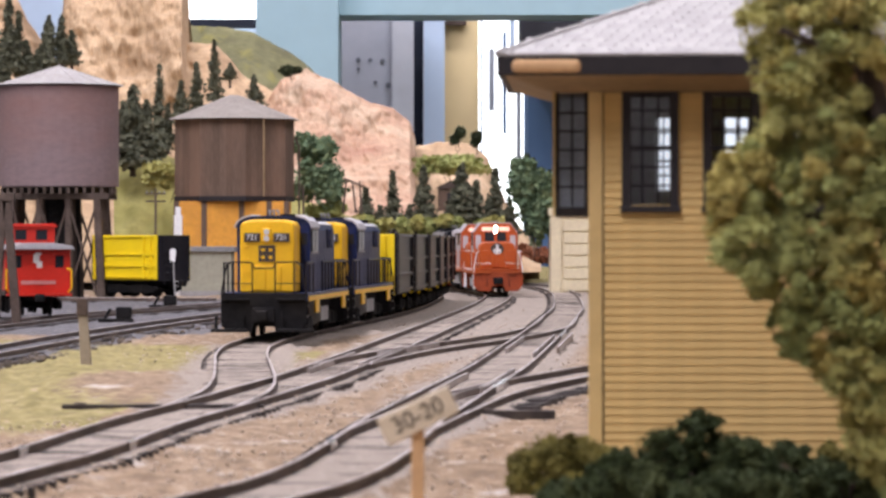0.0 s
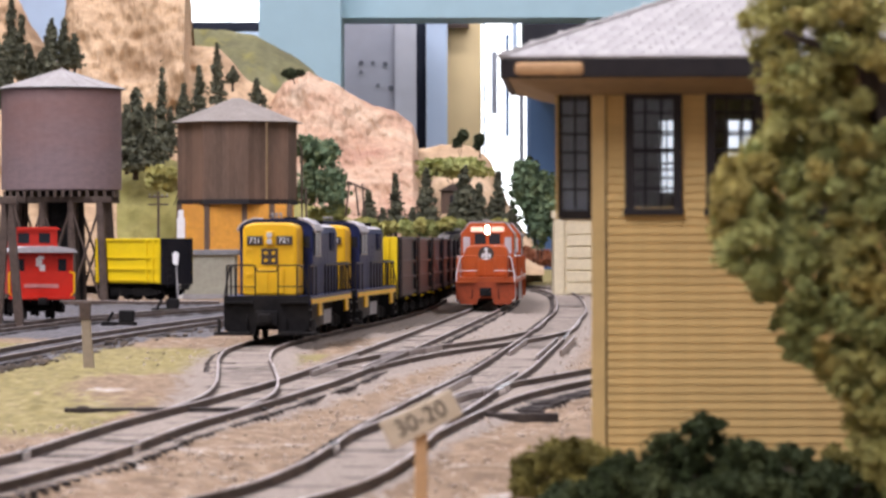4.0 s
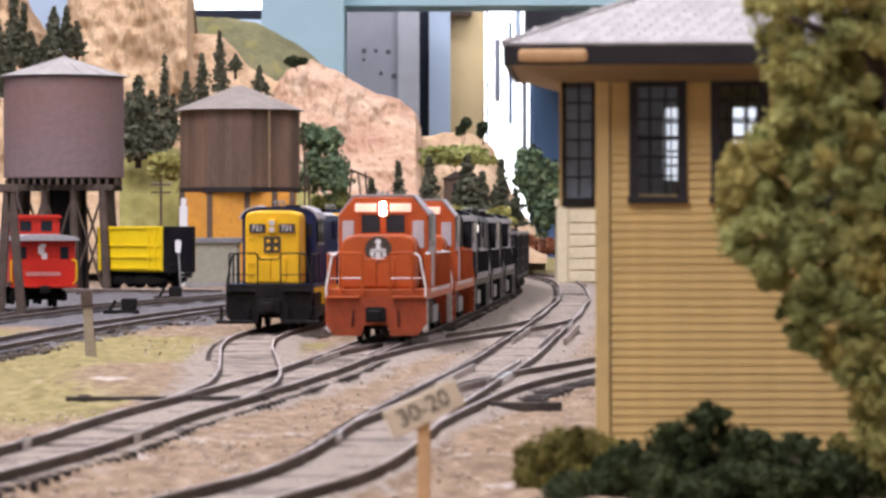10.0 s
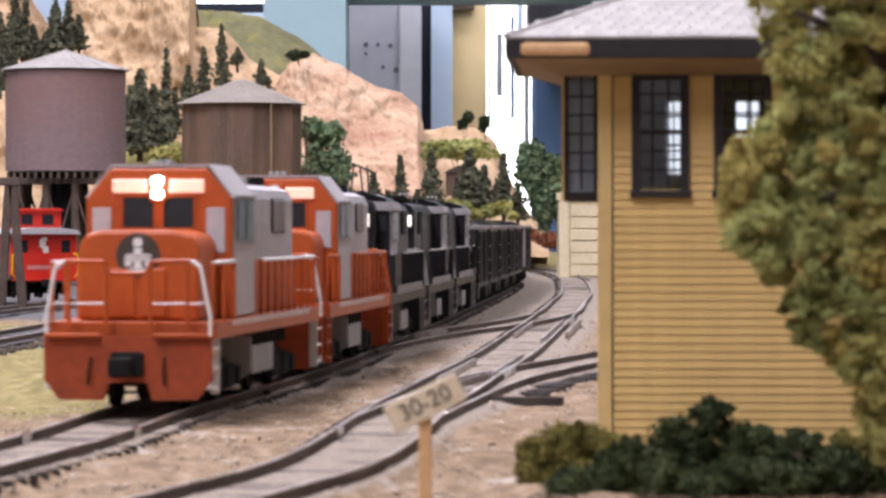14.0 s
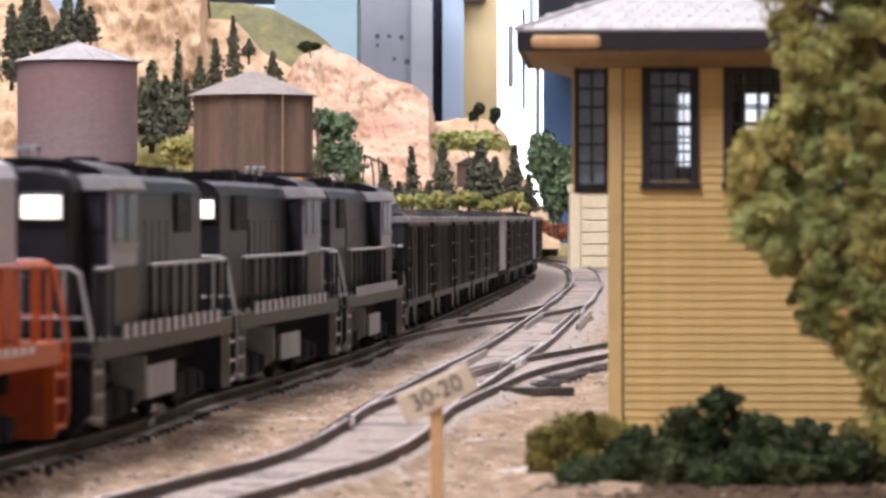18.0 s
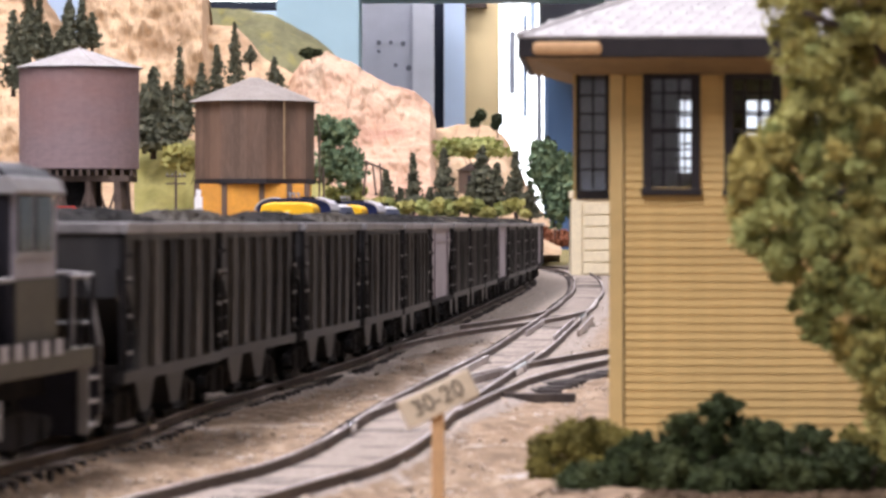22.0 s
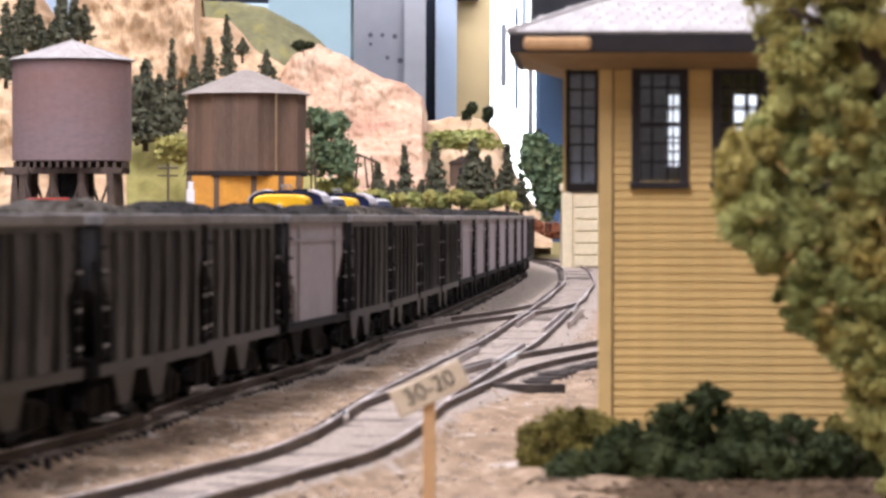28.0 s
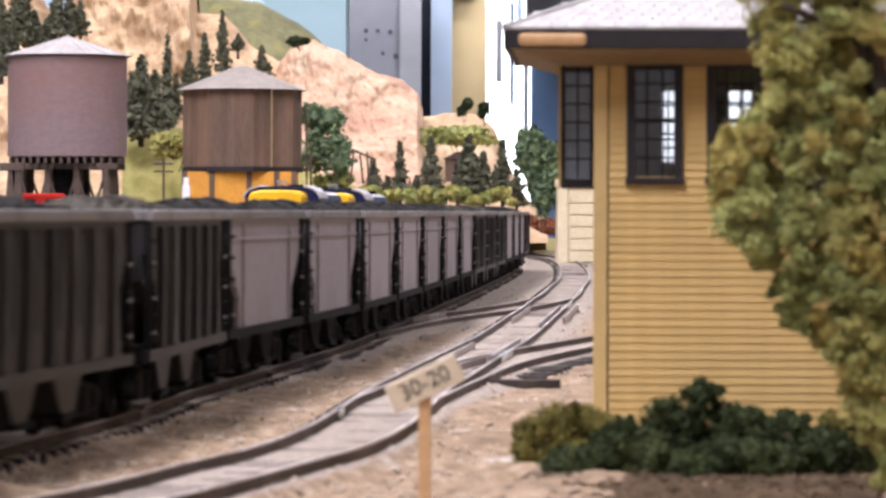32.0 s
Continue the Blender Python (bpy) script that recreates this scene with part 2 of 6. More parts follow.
LEAF_DARK = leafy("dark_green_foliage", (0.034, 0.045, 0.02), (0.08, 0.085, 0.033), 110)
LEAF_PINE = leafy("conifer_foliage", (0.095, 0.10, 0.065), (0.165, 0.16, 0.095), 160)
LEAF_FRESH = leafy("fresh_green_foliage", (0.11, 0.165, 0.09), (0.22, 0.26, 0.12), 120)
BARK = mat("bark", (0.06, 0.045, 0.035), 0.9, 0, 500, 0.4, 0.4)
TEAL = mat("pale_teal_wall_paint", (0.38, 0.56, 0.62), 0.7, 0, 30, 0.05, 0.05, (0.33, 0.5, 0.56), 4, 0.5)
PANELGREY = mat("grey_panel", (0.40, 0.42, 0.46), 0.6, 0, 40, 0.08, 0.05, (0.33, 0.35, 0.39), 8, 0.5)
CREAMDOOR = mat("cream_paint", (0.86, 0.68, 0.36), 0.6, 0, 30, 0.05, 0.03, (0.8, 0.62, 0.33), 6, 0.4)
PALEBLUE = mat("pale_blue_paint", (0.55, 0.68, 0.82), 0.6, 0, 30, 0.05, 0.03, (0.5, 0.63, 0.76), 6, 0.4)
MIDBLUE = mat("mid_blue_paint", (0.14, 0.24, 0.42), 0.7, 0, 30, 0.08, 0.03, (0.1, 0.19, 0.34), 6, 0.4)
NAVY = mat("dark_recess", (0.02, 0.025, 0.04), 0.8, 0, 30, 0.1, 0.03)
ROOMWALL = mat("room_wall_paint", (0.6, 0.59, 0.56), 0.8, 0, 20, 0.05, 0.05, (0.42, 0.41, 0.38), 3, 0.4)
CARPET = mat("dark_carpet", (0.06, 0.055, 0.05), 0.95, 0, 300, 0.3, 0.3, (0.04, 0.04, 0.04), 8, 0.5)
CEIL = mat("ceiling_white", (0.75, 0.75, 0.73), 0.8, 0, 60, 0.05, 0.05, (0.68, 0.68, 0.66), 5, 0.4)
DAYLIGHT = glow("daylight_outside", (0.93, 0.97, 1.0), 2.5)
PANEGLOW = glow("tower_pane_glow", (0.9, 0.93, 1.0), 0.65)


# ---------- mesh helpers (all in millimetres) ----------
def box(bm, x0, x1, y0, y1, z0, z1, bevel=0.0):
    v = [bm.verts.new(p) for p in ((x0, y0, z0), (x1, y0, z0), (x1, y1, z0), (x0, y1, z0), (x0, y0, z1), (x1, y0, z1), (x1, y1, z1), (x0, y1, z1))]
    fs = [bm.faces.new([v[i] for i in q]) for q in ((0, 3, 2, 1), (4, 5, 6, 7), (0, 1, 5, 4), (1, 2, 6, 5), (2, 3, 7, 6), (3, 0, 4, 7))]
    if bevel:
        es = {e for f in fs for e in f.edges}
        bmesh.ops.bevel(bm, geom=list(es), offset=bevel, segments=2, affect="EDGES", profile=0.5)
    return bm


def prism(bm, profile, a0, a1, axis="x", bevel=0.0):
    """Extrude a polygon along an axis; profile gives the two other coordinates in order."""
    def place(a, p):
        return {"x": (a, p[0], p[1]), "y": (p[0], a, p[1]), "z": (p[0], p[1], a)}[axis]
    v0 = [bm.verts.new(place(a0, p)) for p in profile]
    v1 = [bm.verts.new(place(a1, p)) for p in profile]
    n = len(profile)
    fs = [bm.faces.new(v0), bm.faces.new(v1[::-1])]
    for i in range(n):
        fs.append(bm.faces.new((v0[i], v1[i], v1[(i + 1) % n], v0[(i + 1) % n])))
    bmesh.ops.recalc_face_normals(bm, faces=fs)
    if bevel:
        bmesh.ops.bevel(bm, geom=list({e for f in fs for e in f.edges}), offset=bevel, segments=2, affect="EDGES", profile=0.5)
    return bm


def rod(bm, p0, p1, r, r2=None, seg=8):
    p0, p1 = Vector(p0), Vector(p1)
    d = p1 - p0
    m = Matrix.Translation((p0 + p1) / 2) @ d.to_track_quat("Z", "Y").to_matrix().to_4x4()
    bmesh.ops.create_cone(bm, cap_ends=True, segments=seg, radius1=r, radius2=r if r2 is None else r2, depth=d.length, matrix=m)
    return bm


def wire(bm, pts, r, seg=6):
    for a, b in zip(pts, pts[1:]):
        rod(bm, a, b, r, None, seg)
    return bm


def B():
    return bmesh.new()


def mesh_of(name, bm, material, smooth=False):
    bmesh.ops.scale(bm, vec=(MM, MM, MM), verts=bm.verts)
    me = bpy.data.meshes.new(name)
    bm.to_mesh(me)
    bm.free()
    for m in material if isinstance(material, (list, tuple)) else [material]:
        me.materials.append(m)
    if smooth:
        me.polygons.foreach_set("use_smooth", [True] * len(me.polygons))
    return me


def part(name, bm, material, parent, label="", smooth=False):
    ob = new(name, mesh_of(name, bm, material, smooth))
    ob.parent = parent
    if label:
        tagged(ob, label)
    return ob


def thing(name, label, category, at=(0, 0, 0), rz=0.0, group="", kind=""):
    ob = new(name)
    ob.empty_display_size = 0.01
    ob.matrix_world = pose(at[0] * MM, at[1] * MM, at[2] * MM, 0, 0, rz)
    return tagged(ob, label, category, group, kind)


def solid(name, bm, material, label, category, kind="", at=(0, 0, 0), rz=0.0, smooth=False, group=""):
    ob = new(name, mesh_of(name, bm, material, smooth))
    ob.matrix_world = pose(at[0] * MM, at[1] * MM, at[2] * MM, 0, 0, rz)
    return tagged(ob, label, category, group, kind)


def words(text, size, material, parent, m, name="lettering"):
    """Lettering as a thin mesh; m is its pose in the parent's space, in millimetres."""
    cu = bpy.data.curves.new("letters", "FONT")
    cu.body, cu.size, cu.align_x, cu.align_y, cu.extrude = text, size * MM, "CENTER", "CENTER", 0.08 * MM
    tmp = bpy.data.objects.new("letters", cu)
    scene.collection.objects.link(tmp)
    me = bpy.data.meshes.new_from_object(tmp.evaluated_get(bpy.context.evaluated_depsgraph_get()))
    bpy.data.objects.remove(tmp)
    me.materials.clear()
    me.materials.append(material)
    ob = new(name, me)
    ob.parent = parent
    mm = m.copy()
    mm.translation = m.translation * MM
    ob.matrix_basis = mm
    return ob


EYE_H = 39.0
LENS = 6000.0


def spot(x, y, depth):
    """The place, in millimetres, that lies on the sight line (x, y) of the resting view at that depth."""
    return ((x - 784) * depth / LENS, depth, EYE_H - (y - 430) * depth / LENS)


def glide(pts, step=4.0):
    """Points at even steps along a smooth curve through plan points; gives (x, y, heading, arc)."""
    p = [np.array(q, float) for q in pts]
    p = [2 * p[0] - p[1]] + p + [2 * p[-1] - p[-2]]
    dense = []
    for i in range(1, len(p) - 2):
        for k in range(60):
            t = k / 60
            a, b, c, d = p[i - 1], p[i], p[i + 1], p[i + 2]
            dense.append(0.5 * (2 * b + (c - a) * t + (2 * a - 5 * b + 4 * c - d) * t * t + (3 * b - a - 3 * c + d) * t ** 3))
    dense.append(p[-2])
    dense = np.array(dense)
    arc = np.concatenate([[0], np.cumsum(np.hypot(*np.diff(dense, axis=0).T))])
    s = np.arange(0, arc[-1], step)
    return np.stack([np.interp(s, arc, dense[:, 0]), np.interp(s, arc, dense[:, 1])], 1), s


# centre lines of the tracks, from near to far
MAIN = [(-126, 250), (-97, 450), (-80.5, 571), (-71.6, 638), (-64.2, 738), (-54, 830), (-47, 900), (-36.5, 1020), (-17.5, 1315), (9.8, 1773), (27, 2080), (38, 2340), (39, 2500), (24, 2720), (-14, 2920), (-80, 3080), (-180, 3190), (-330, 3240)]
SPUR = [(-57.5, 800), (-54, 880), (-56, 960), (-62, 1060), (-70, 1190), (-72, 1310), (-62, 1480), (-38, 1750), (-20, 2030), (-9, 2340), (-9, 2480), (-25, 2660), (-62, 2840), (-130, 2990), (-240, 3090)]
RIGHT = [(-88, 330), (-48, 450), (-30.5, 522), (-22.2, 560), (-15.6, 622), (-8.6, 738), (-2.9, 809), (3.2, 885), (9.6, 960), (19.2, 1079), (30.6, 1252), (44.6, 1471), (60, 1735), (74.7, 2000), (88, 2400), (93, 2660), (91, 2880), (78, 3060), (40, 3230), (-50, 3380), (-200, 3480)]
BRANCH = [(-10.6, 705), (-0.8, 790), (10.6, 876), (25.6, 948), (41, 1009), (62, 1090), (100, 1220), (170, 1420)]
LINK = [(-31.5, 1080), (-24, 1140), (-14, 1205), (-1, 1272), (19, 1360), (36, 1450), (51, 1570), (61, 1740)]
YARD_A = [(-175, 1000), (-161, 1232), (-150, 1445), (-128, 1695), (-112, 1850), (-92, 2050), (-80, 2300)]
YARD_B = [(-235, 1350), (-211, 1614), (-195, 1800), (-161, 2000), (-138, 2127), (-118, 2300), (-108, 2500)]
YARD_C = [(-330, 2395), (-260, 2350), (-200, 2330), (-150, 2330)]


# ---------- room ----------
def slab(name, x0, x1, y0, y1, z0, z1, material, label, category, kind="structure", bevel=0):
    return solid(name, box(B(), x0, x1, y0, y1, z0, z1, bevel), material, label, category, kind)


slab("floor", -3000, 3000, -2000, 7000, -1060, -1040, CARPET, "dark carpeted floor of the club room", "floor")
slab("ceiling", -3000, 3000, -2000, 7000, 1650, 1680, CEIL, "plain white ceiling of the room", "ceiling")
slab("wall_west", -3040, -3000, -2000, 7000, -1040, 1650, ROOMWALL, "plain painted room wall", "wall")
slab("wall_east", 3000, 3040, -2000, 7000, -1040, 1650, ROOMWALL, "plain painted room wall", "wall")
slab("wall_south", -3000, 3000, -2040, -2000, -1040, 1650, ROOMWALL, "plain painted room wall behind the viewer", "wall")


def column_at(name, x0, x1, y0, y1, depth, thick, material, label, category, kind="structure"):
    a, b = spot(x0, y1, depth), spot(x1, y0, depth)
    return slab(name, a[0], b[0], depth, depth + thick, a[2], b[2], material, label, category, kind)


# far end of the room, seen over the scenery
column_at("wall_beam", 600, 1500, -60, 30, 4300, 120, TEAL, "pale teal painted beam across the room", "beam")
column_at("wall_pillar", 456, 601, -120, 560, 4250, 150, TEAL, "pale teal painted pillar", "pillar")
column_at("wall_panel", 603, 733, 22, 520, 4600, 60, PANELGREY, "grey electrical panel with round knock-outs", "panel")
column_at("wall_recess", 729, 752, 10, 520, 4700, 60, NAVY, "dark gap beside the panel", "gap")
column_at("wall_strip", 752, 790, 10, 520, 4680, 40, PALEBLUE, "pale blue door frame", "door frame")
column_at("door_1", 788, 850, 10, 520, 4720, 50, CREAMDOOR, "cream painted door leaf", "door")
column_at("wall_blue", 936, 1010, 10, 520, 4690, 60, MIDBLUE, "blue painted wall strip", "wall")
column_at("wall_far", 1010, 2200, -100, 560, 4700, 60, ROOMWALL, "room wall beyond the layout", "wall")
column_at("window_2", 330, 458, -60, 37, 4700, 30, DAYLIGHT, "bright white window above the hills", "window")
column_at("window_2_sill", 326, 462, 37, 50, 4690, 50, NAVY, "dark window sill", "sill")
column_at("wall_far_left", -900, 460, -160, 560, 4800, 60, PALEBLUE, "pale blue room wall behind the hills", "wall")
column_at("dark_cabinet", 925, 1140, 18, 120, 4500, 150, mat("dark_grey_cabinet", (0.05, 0.05, 0.06), 0.6, 0, 30, 0.2, 0.05), "dark grey cabinet hung on the far wall", "cabinet", "")
# Unseen source, added so the tower's panes show bright patches.
column_at("tower_glow_panel", 1150, 1350, 150, 345, 4660, 20, PANEGLOW, "added glowing panel behind the tower's window panes", "window")
column_at("window_1", 838, 945, -20, 540, 5200, 20, DAYLIGHT, "bright daylight seen through the far window", "window")


KNOCKOUT = mat("grey_knock_out", (0.13, 0.14, 0.16), 0.6, 0, 40, 0.2, 0.05)
for kx, ky, kr in ((637, 110, 6), (658, 110, 5), (680, 112, 6), (708, 130, 5), (637, 126, 4), (667, 150, 5), (690, 155, 7)):
    p = spot(kx, ky, 4600)
    bm = rod(B(), (p[0], p[1] - 2, p[2]), (p[0], p[1] + 1, p[2]), kr * 0.55, None, 16)
    solid("knock_out", bm, KNOCKOUT, "dark round knock-out on the grey panel", "knock-out", "", group="panel knock-outs")
column_at("panel_edge", 697, 735, 22, 520, 4590, 8, mat("pale_grey_post", (0.52, 0.54, 0.57), 0.6, 0, 40, 0.06, 0.03), "pale grey upright beside the panel", "post")
for k, (a, b, y0, y1) in enumerate(((853, 857, 10, 330), (868, 878, 90, 200), (893, 899, 60, 240), (905, 914, 20, 110), (917, 925, 100, 330), (930, 938, 20, 420))):
    column_at("window_bar", a, b, y0, y1, 5100 - 40 * k, 12, (PALEBLUE, PANELGREY, MIDBLUE)[k % 3], "grey-blue window bar against daylight", "window bar")
column_at("lintel_board", 790, 828, 32, 48, 4700, 15, TIMBER, "brown board over the cream door", "board")


# ---------- ground ----------
def fbm(x, y, z=0.0):
    return noise.fractal(Vector((x, y, z)), 0.9, 2.1, 4)


def near_line(pts, x, y):
    d = np.full(np.shape(x), 1e9)
    for a, b in zip(pts, pts[1:]):
        ax, ay = a
        bx, by = b
        L = (bx - ax) ** 2 + (by - ay) ** 2
        t = np.clip(((x - ax) * (bx - ax) + (y - ay) * (by - ay)) / L, 0, 1)
        d = np.minimum(d, np.hypot(x - ax - t * (bx - ax), y - ay - t * (by - ay)))
    return d


LINES = {k: glide(v, 12.0)[0] for k, v in dict(main=MAIN, spur=SPUR, right=RIGHT, branch=BRANCH, link=LINK, a=YARD_A, b=YARD_B, c=YARD_C).items()}


def smoothstep(a, b, v):
    t = np.clip((v - a) / (b - a), 0, 1)
    return t * t * (3 - 2 * t)


def ground_cover_shader():
    m = bpy.data.materials.new("layout_ground")
    m.use_nodes = True
    nt = m.node_tree
    n, l = nt.nodes, nt.links
    b = n["Principled BSDF"]
    b.inputs["Roughness"].default_value = 0.95
    tc = n.new("ShaderNodeTexCoord")

    def tex(scale, detail=6):
        t = n.new("ShaderNodeTexNoise")
        t.inputs["Scale"].default_value, t.inputs["Detail"].default_value = scale, detail
        l.new(tc.outputs["Object"], t.inputs["Vector"])
        return t.outputs[0]

    def ramp(src, *stops):
        r = n.new("ShaderNodeValToRGB")
        r.color_ramp.elements[0].position, r.color_ramp.elements[0].color = stops[0][0], (*stops[0][1], 1)
        r.color_ramp.elements[1].position, r.color_ramp.elements[1].color = stops[-1][0], (*stops[-1][1], 1)
        for p, c in stops[1:-1]:
            e = r.color_ramp.elements.new(p)
            e.color = (*c, 1)
        l.new(src, r.inputs[0])
        return r.outputs[0]

    def mix(f, a, c):
        x = n.new("ShaderNodeMix")
        x.data_type = "RGBA"
        l.new(f, x.inputs[0])
        l.new(a, x.inputs[6])
        l.new(c, x.inputs[7])
        return x.outputs[2]

    at = n.new("ShaderNodeAttribute")
    at.attribute_name = "cover"
    sep = n.new("ShaderNodeSeparateColor")
    l.new(at.outputs["Color"], sep.inputs[0])
    fine, mid, wide = tex(1400), tex(260), tex(45)
    sand = ramp(mid, (0.3, (0.115, 0.073, 0.039)), (0.5, (0.215, 0.143, 0.08)), (0.62, (0.29, 0.205, 0.125)), (0.75, (0.43, 0.34, 0.245)))
    grass = ramp(mid, (0.3, (0.11, 0.086, 0.026)), (0.48, (0.205, 0.165, 0.05)), (0.6, (0.265, 0.22, 0.08)), (0.72, (0.36, 0.27, 0.17)))
    stone = ramp(fine, (0.3, (0.145, 0.115, 0.088)), (0.5, (0.25, 0.204, 0.16)), (0.7, (0.39, 0.328, 0.265)))
    cinder = ramp(fine, (0.35, (0.04, 0.038, 0.04)), (0.55, (0.105, 0.098, 0.1)), (0.72, (0.22, 0.205, 0.2)))

    def edge(out):
        a = n.new("ShaderNodeMath")
        a.operation = "ADD"
        l.new(out, a.inputs[0])
        s = n.new("ShaderNodeMapRange")
        s.inputs[1].default_value, s.inputs[2].default_value, s.inputs[3].default_value, s.inputs[4].default_value = 0.3, 0.7, -0.35, 0.35
        l.new(mid, s.inputs[0])
        l.new(s.outputs[0], a.inputs[1])
        r = n.new("ShaderNodeMapRange")
        r.inputs[1].default_value, r.inputs[2].default_value = 0.35, 0.65
        l.new(a.outputs[0], r.inputs[0])
        return r.outputs[0]

    pale = n.new("ShaderNodeMapRange")
    pale.inputs[1].default_value, pale.inputs[2].default_value, pale.inputs[4].default_value = 0.62, 0.72, 0.8
    l.new(tex(38, 8), pale.inputs[0])
    plaster = ramp(fine, (0.3, (0.46, 0.42, 0.37)), (0.7, (0.68, 0.64, 0.58)))
    sand = mix(pale.outputs[0], sand, plaster)
    tuft = n.new("ShaderNodeMapRange")
    tuft.inputs[1].default_value, tuft.inputs[2].default_value, tuft.inputs[4].default_value = 0.62, 0.7, 0.7
    l.new(tex(150, 7), tuft.inputs[0])
    litter = ramp(fine, (0.3, (0.10, 0.06, 0.035)), (0.7, (0.22, 0.14, 0.08)))
    sand = mix(tuft.outputs[0], sand, litter)
    col = mix(edge(sep.outputs[0]), sand, grass)
    col = mix(edge(sep.outputs[1]), col, stone)
    col = mix(edge(sep.outputs[2]), col, cinder)
    l.new(col, b.inputs["Base Color"])
    bp = n.new("ShaderNodeBump")
    bp.inputs["Strength"].default_value, bp.inputs["Distance"].default_value = 0.7, 0.0008
    l.new(fine, bp.inputs["Height"])
    l.new(bp.outputs[0], b.inputs["Normal"])
    return m


def grid_mesh(name, X, Y, Z, material, cover=None):
    r, c = X.shape
    me = bpy.data.meshes.new(name)
    idx = np.arange(r * c).reshape(r, c)
    quads = np.stack([idx[:-1, :-1], idx[:-1, 1:], idx[1:, 1:], idx[1:, :-1]], -1).reshape(-1, 4)
    me.from_pydata((np.stack([X, Y, Z], -1).reshape(-1, 3) * MM).tolist(), [], quads.tolist())
    me.polygons.foreach_set("use_smooth", [True] * len(me.polygons))
    me.materials.append(material)
    if cover is not None:
        a = me.color_attributes.new("cover", "FLOAT_COLOR", "POINT")
        a.data.foreach_set("color", cover.reshape(-1).astype(np.float32))
    me.update()
    return me


def vnoise(X, Y, scale, seed=0.0):
    out = np.empty(X.size)
    for i, (a, b) in enumerate(zip(X.ravel(), Y.ravel())):
        out[i] = fbm(a / scale, b / scale, seed)
    return out.reshape(X.shape)


def rise(X, Y):
    """How far the land lies above the track bed away from the rails."""
    z = 10 * smoothstep(2900, 4000, Y) * smoothstep(0, 130, X)
    return z


def build_ground():
    ys = [230.0]
    while ys[-1] < 4150:
        ys.append(ys[-1] * 1.0088)
    ys = np.array(ys)
    us = np.concatenate([[-1.2, -0.7, -0.4, -0.25], np.linspace(-0.165, 0.165, 190), [0.25, 0.4, 0.7, 1.2]])
    Y, Uu = np.meshgrid(ys, us, indexing="ij")
    X = Uu * Y
    bed = np.full(X.shape, 1e9)
    for k in ("main", "spur", "right", "branch", "link"):
        bed = np.minimum(bed, near_line(LINES[k], X, Y))
    yard = np.minimum.reduce([near_line(LINES[k], X, Y) for k in "abc"])
    n1, n2 = vnoise(X, Y, 40.0), vnoise(X, Y, 9.0, 7.0)
    away = smoothstep(11.6, 14.2, np.minimum(bed, yard))
    n3 = vnoise(X, Y, 3.2, 3.0)
    mound = 1 - smoothstep(8, 40, np.hypot(X + 88, (Y - 960) * 0.22))
    Z = -2.0 + away * (n1 * 1.5 + n2 * 0.8 + n3 * 0.35 - 1.1 + mound * 3.0) + (0.06 + n2 * 0.16) * (1 - away) + rise(X, Y)
    cover = np.zeros(X.shape + (4,))
    cover[..., 3] = 1
    # grass: the verge left of the main line, the lawn far right, the meadow under the hill
    left = (X < np.interp(Y, LINES["main"][:, 1], LINES["main"][:, 0]) - 22)
    verge = left * smoothstep(700, 790, Y + n1 * 30) * (1 - smoothstep(1330, 1420, Y + (X + 120) * 1.2))
    hump = 1 - smoothstep(18, 45, np.hypot((X + 74), (Y - 960) * 0.3))
    lawn = smoothstep(3050, 3250, Y) * (X > 20)
    cover[..., 0] = np.clip(verge * 0.95 - hump * 0.8 + lawn, 0, 1)
    wide_ = 4 + 16 * smoothstep(620, 1000, Y)
    cover[..., 1] = np.clip((1 - smoothstep(9.5, 10 + wide_, bed)) * 0.95 + (Y > 1500) * (X > -60) * (1 - smoothstep(60, 110, bed)) * 0.7 * (Y < 3250), 0, 1)
    cover[..., 2] = np.clip((1 - smoothstep(12, 26, yard)) + 0.8 * (Y > 1500) * (X < -105) * (1 - smoothstep(2350, 2600, Y)), 0, 1)
    me = grid_mesh("ground", X, Y, Z, ground_cover_shader(), cover)
    ob = new("ground", me)
    tagged(ob, "modelled layout ground of sand, ballast and dry grass", "ground", "", "structure")


build_ground()


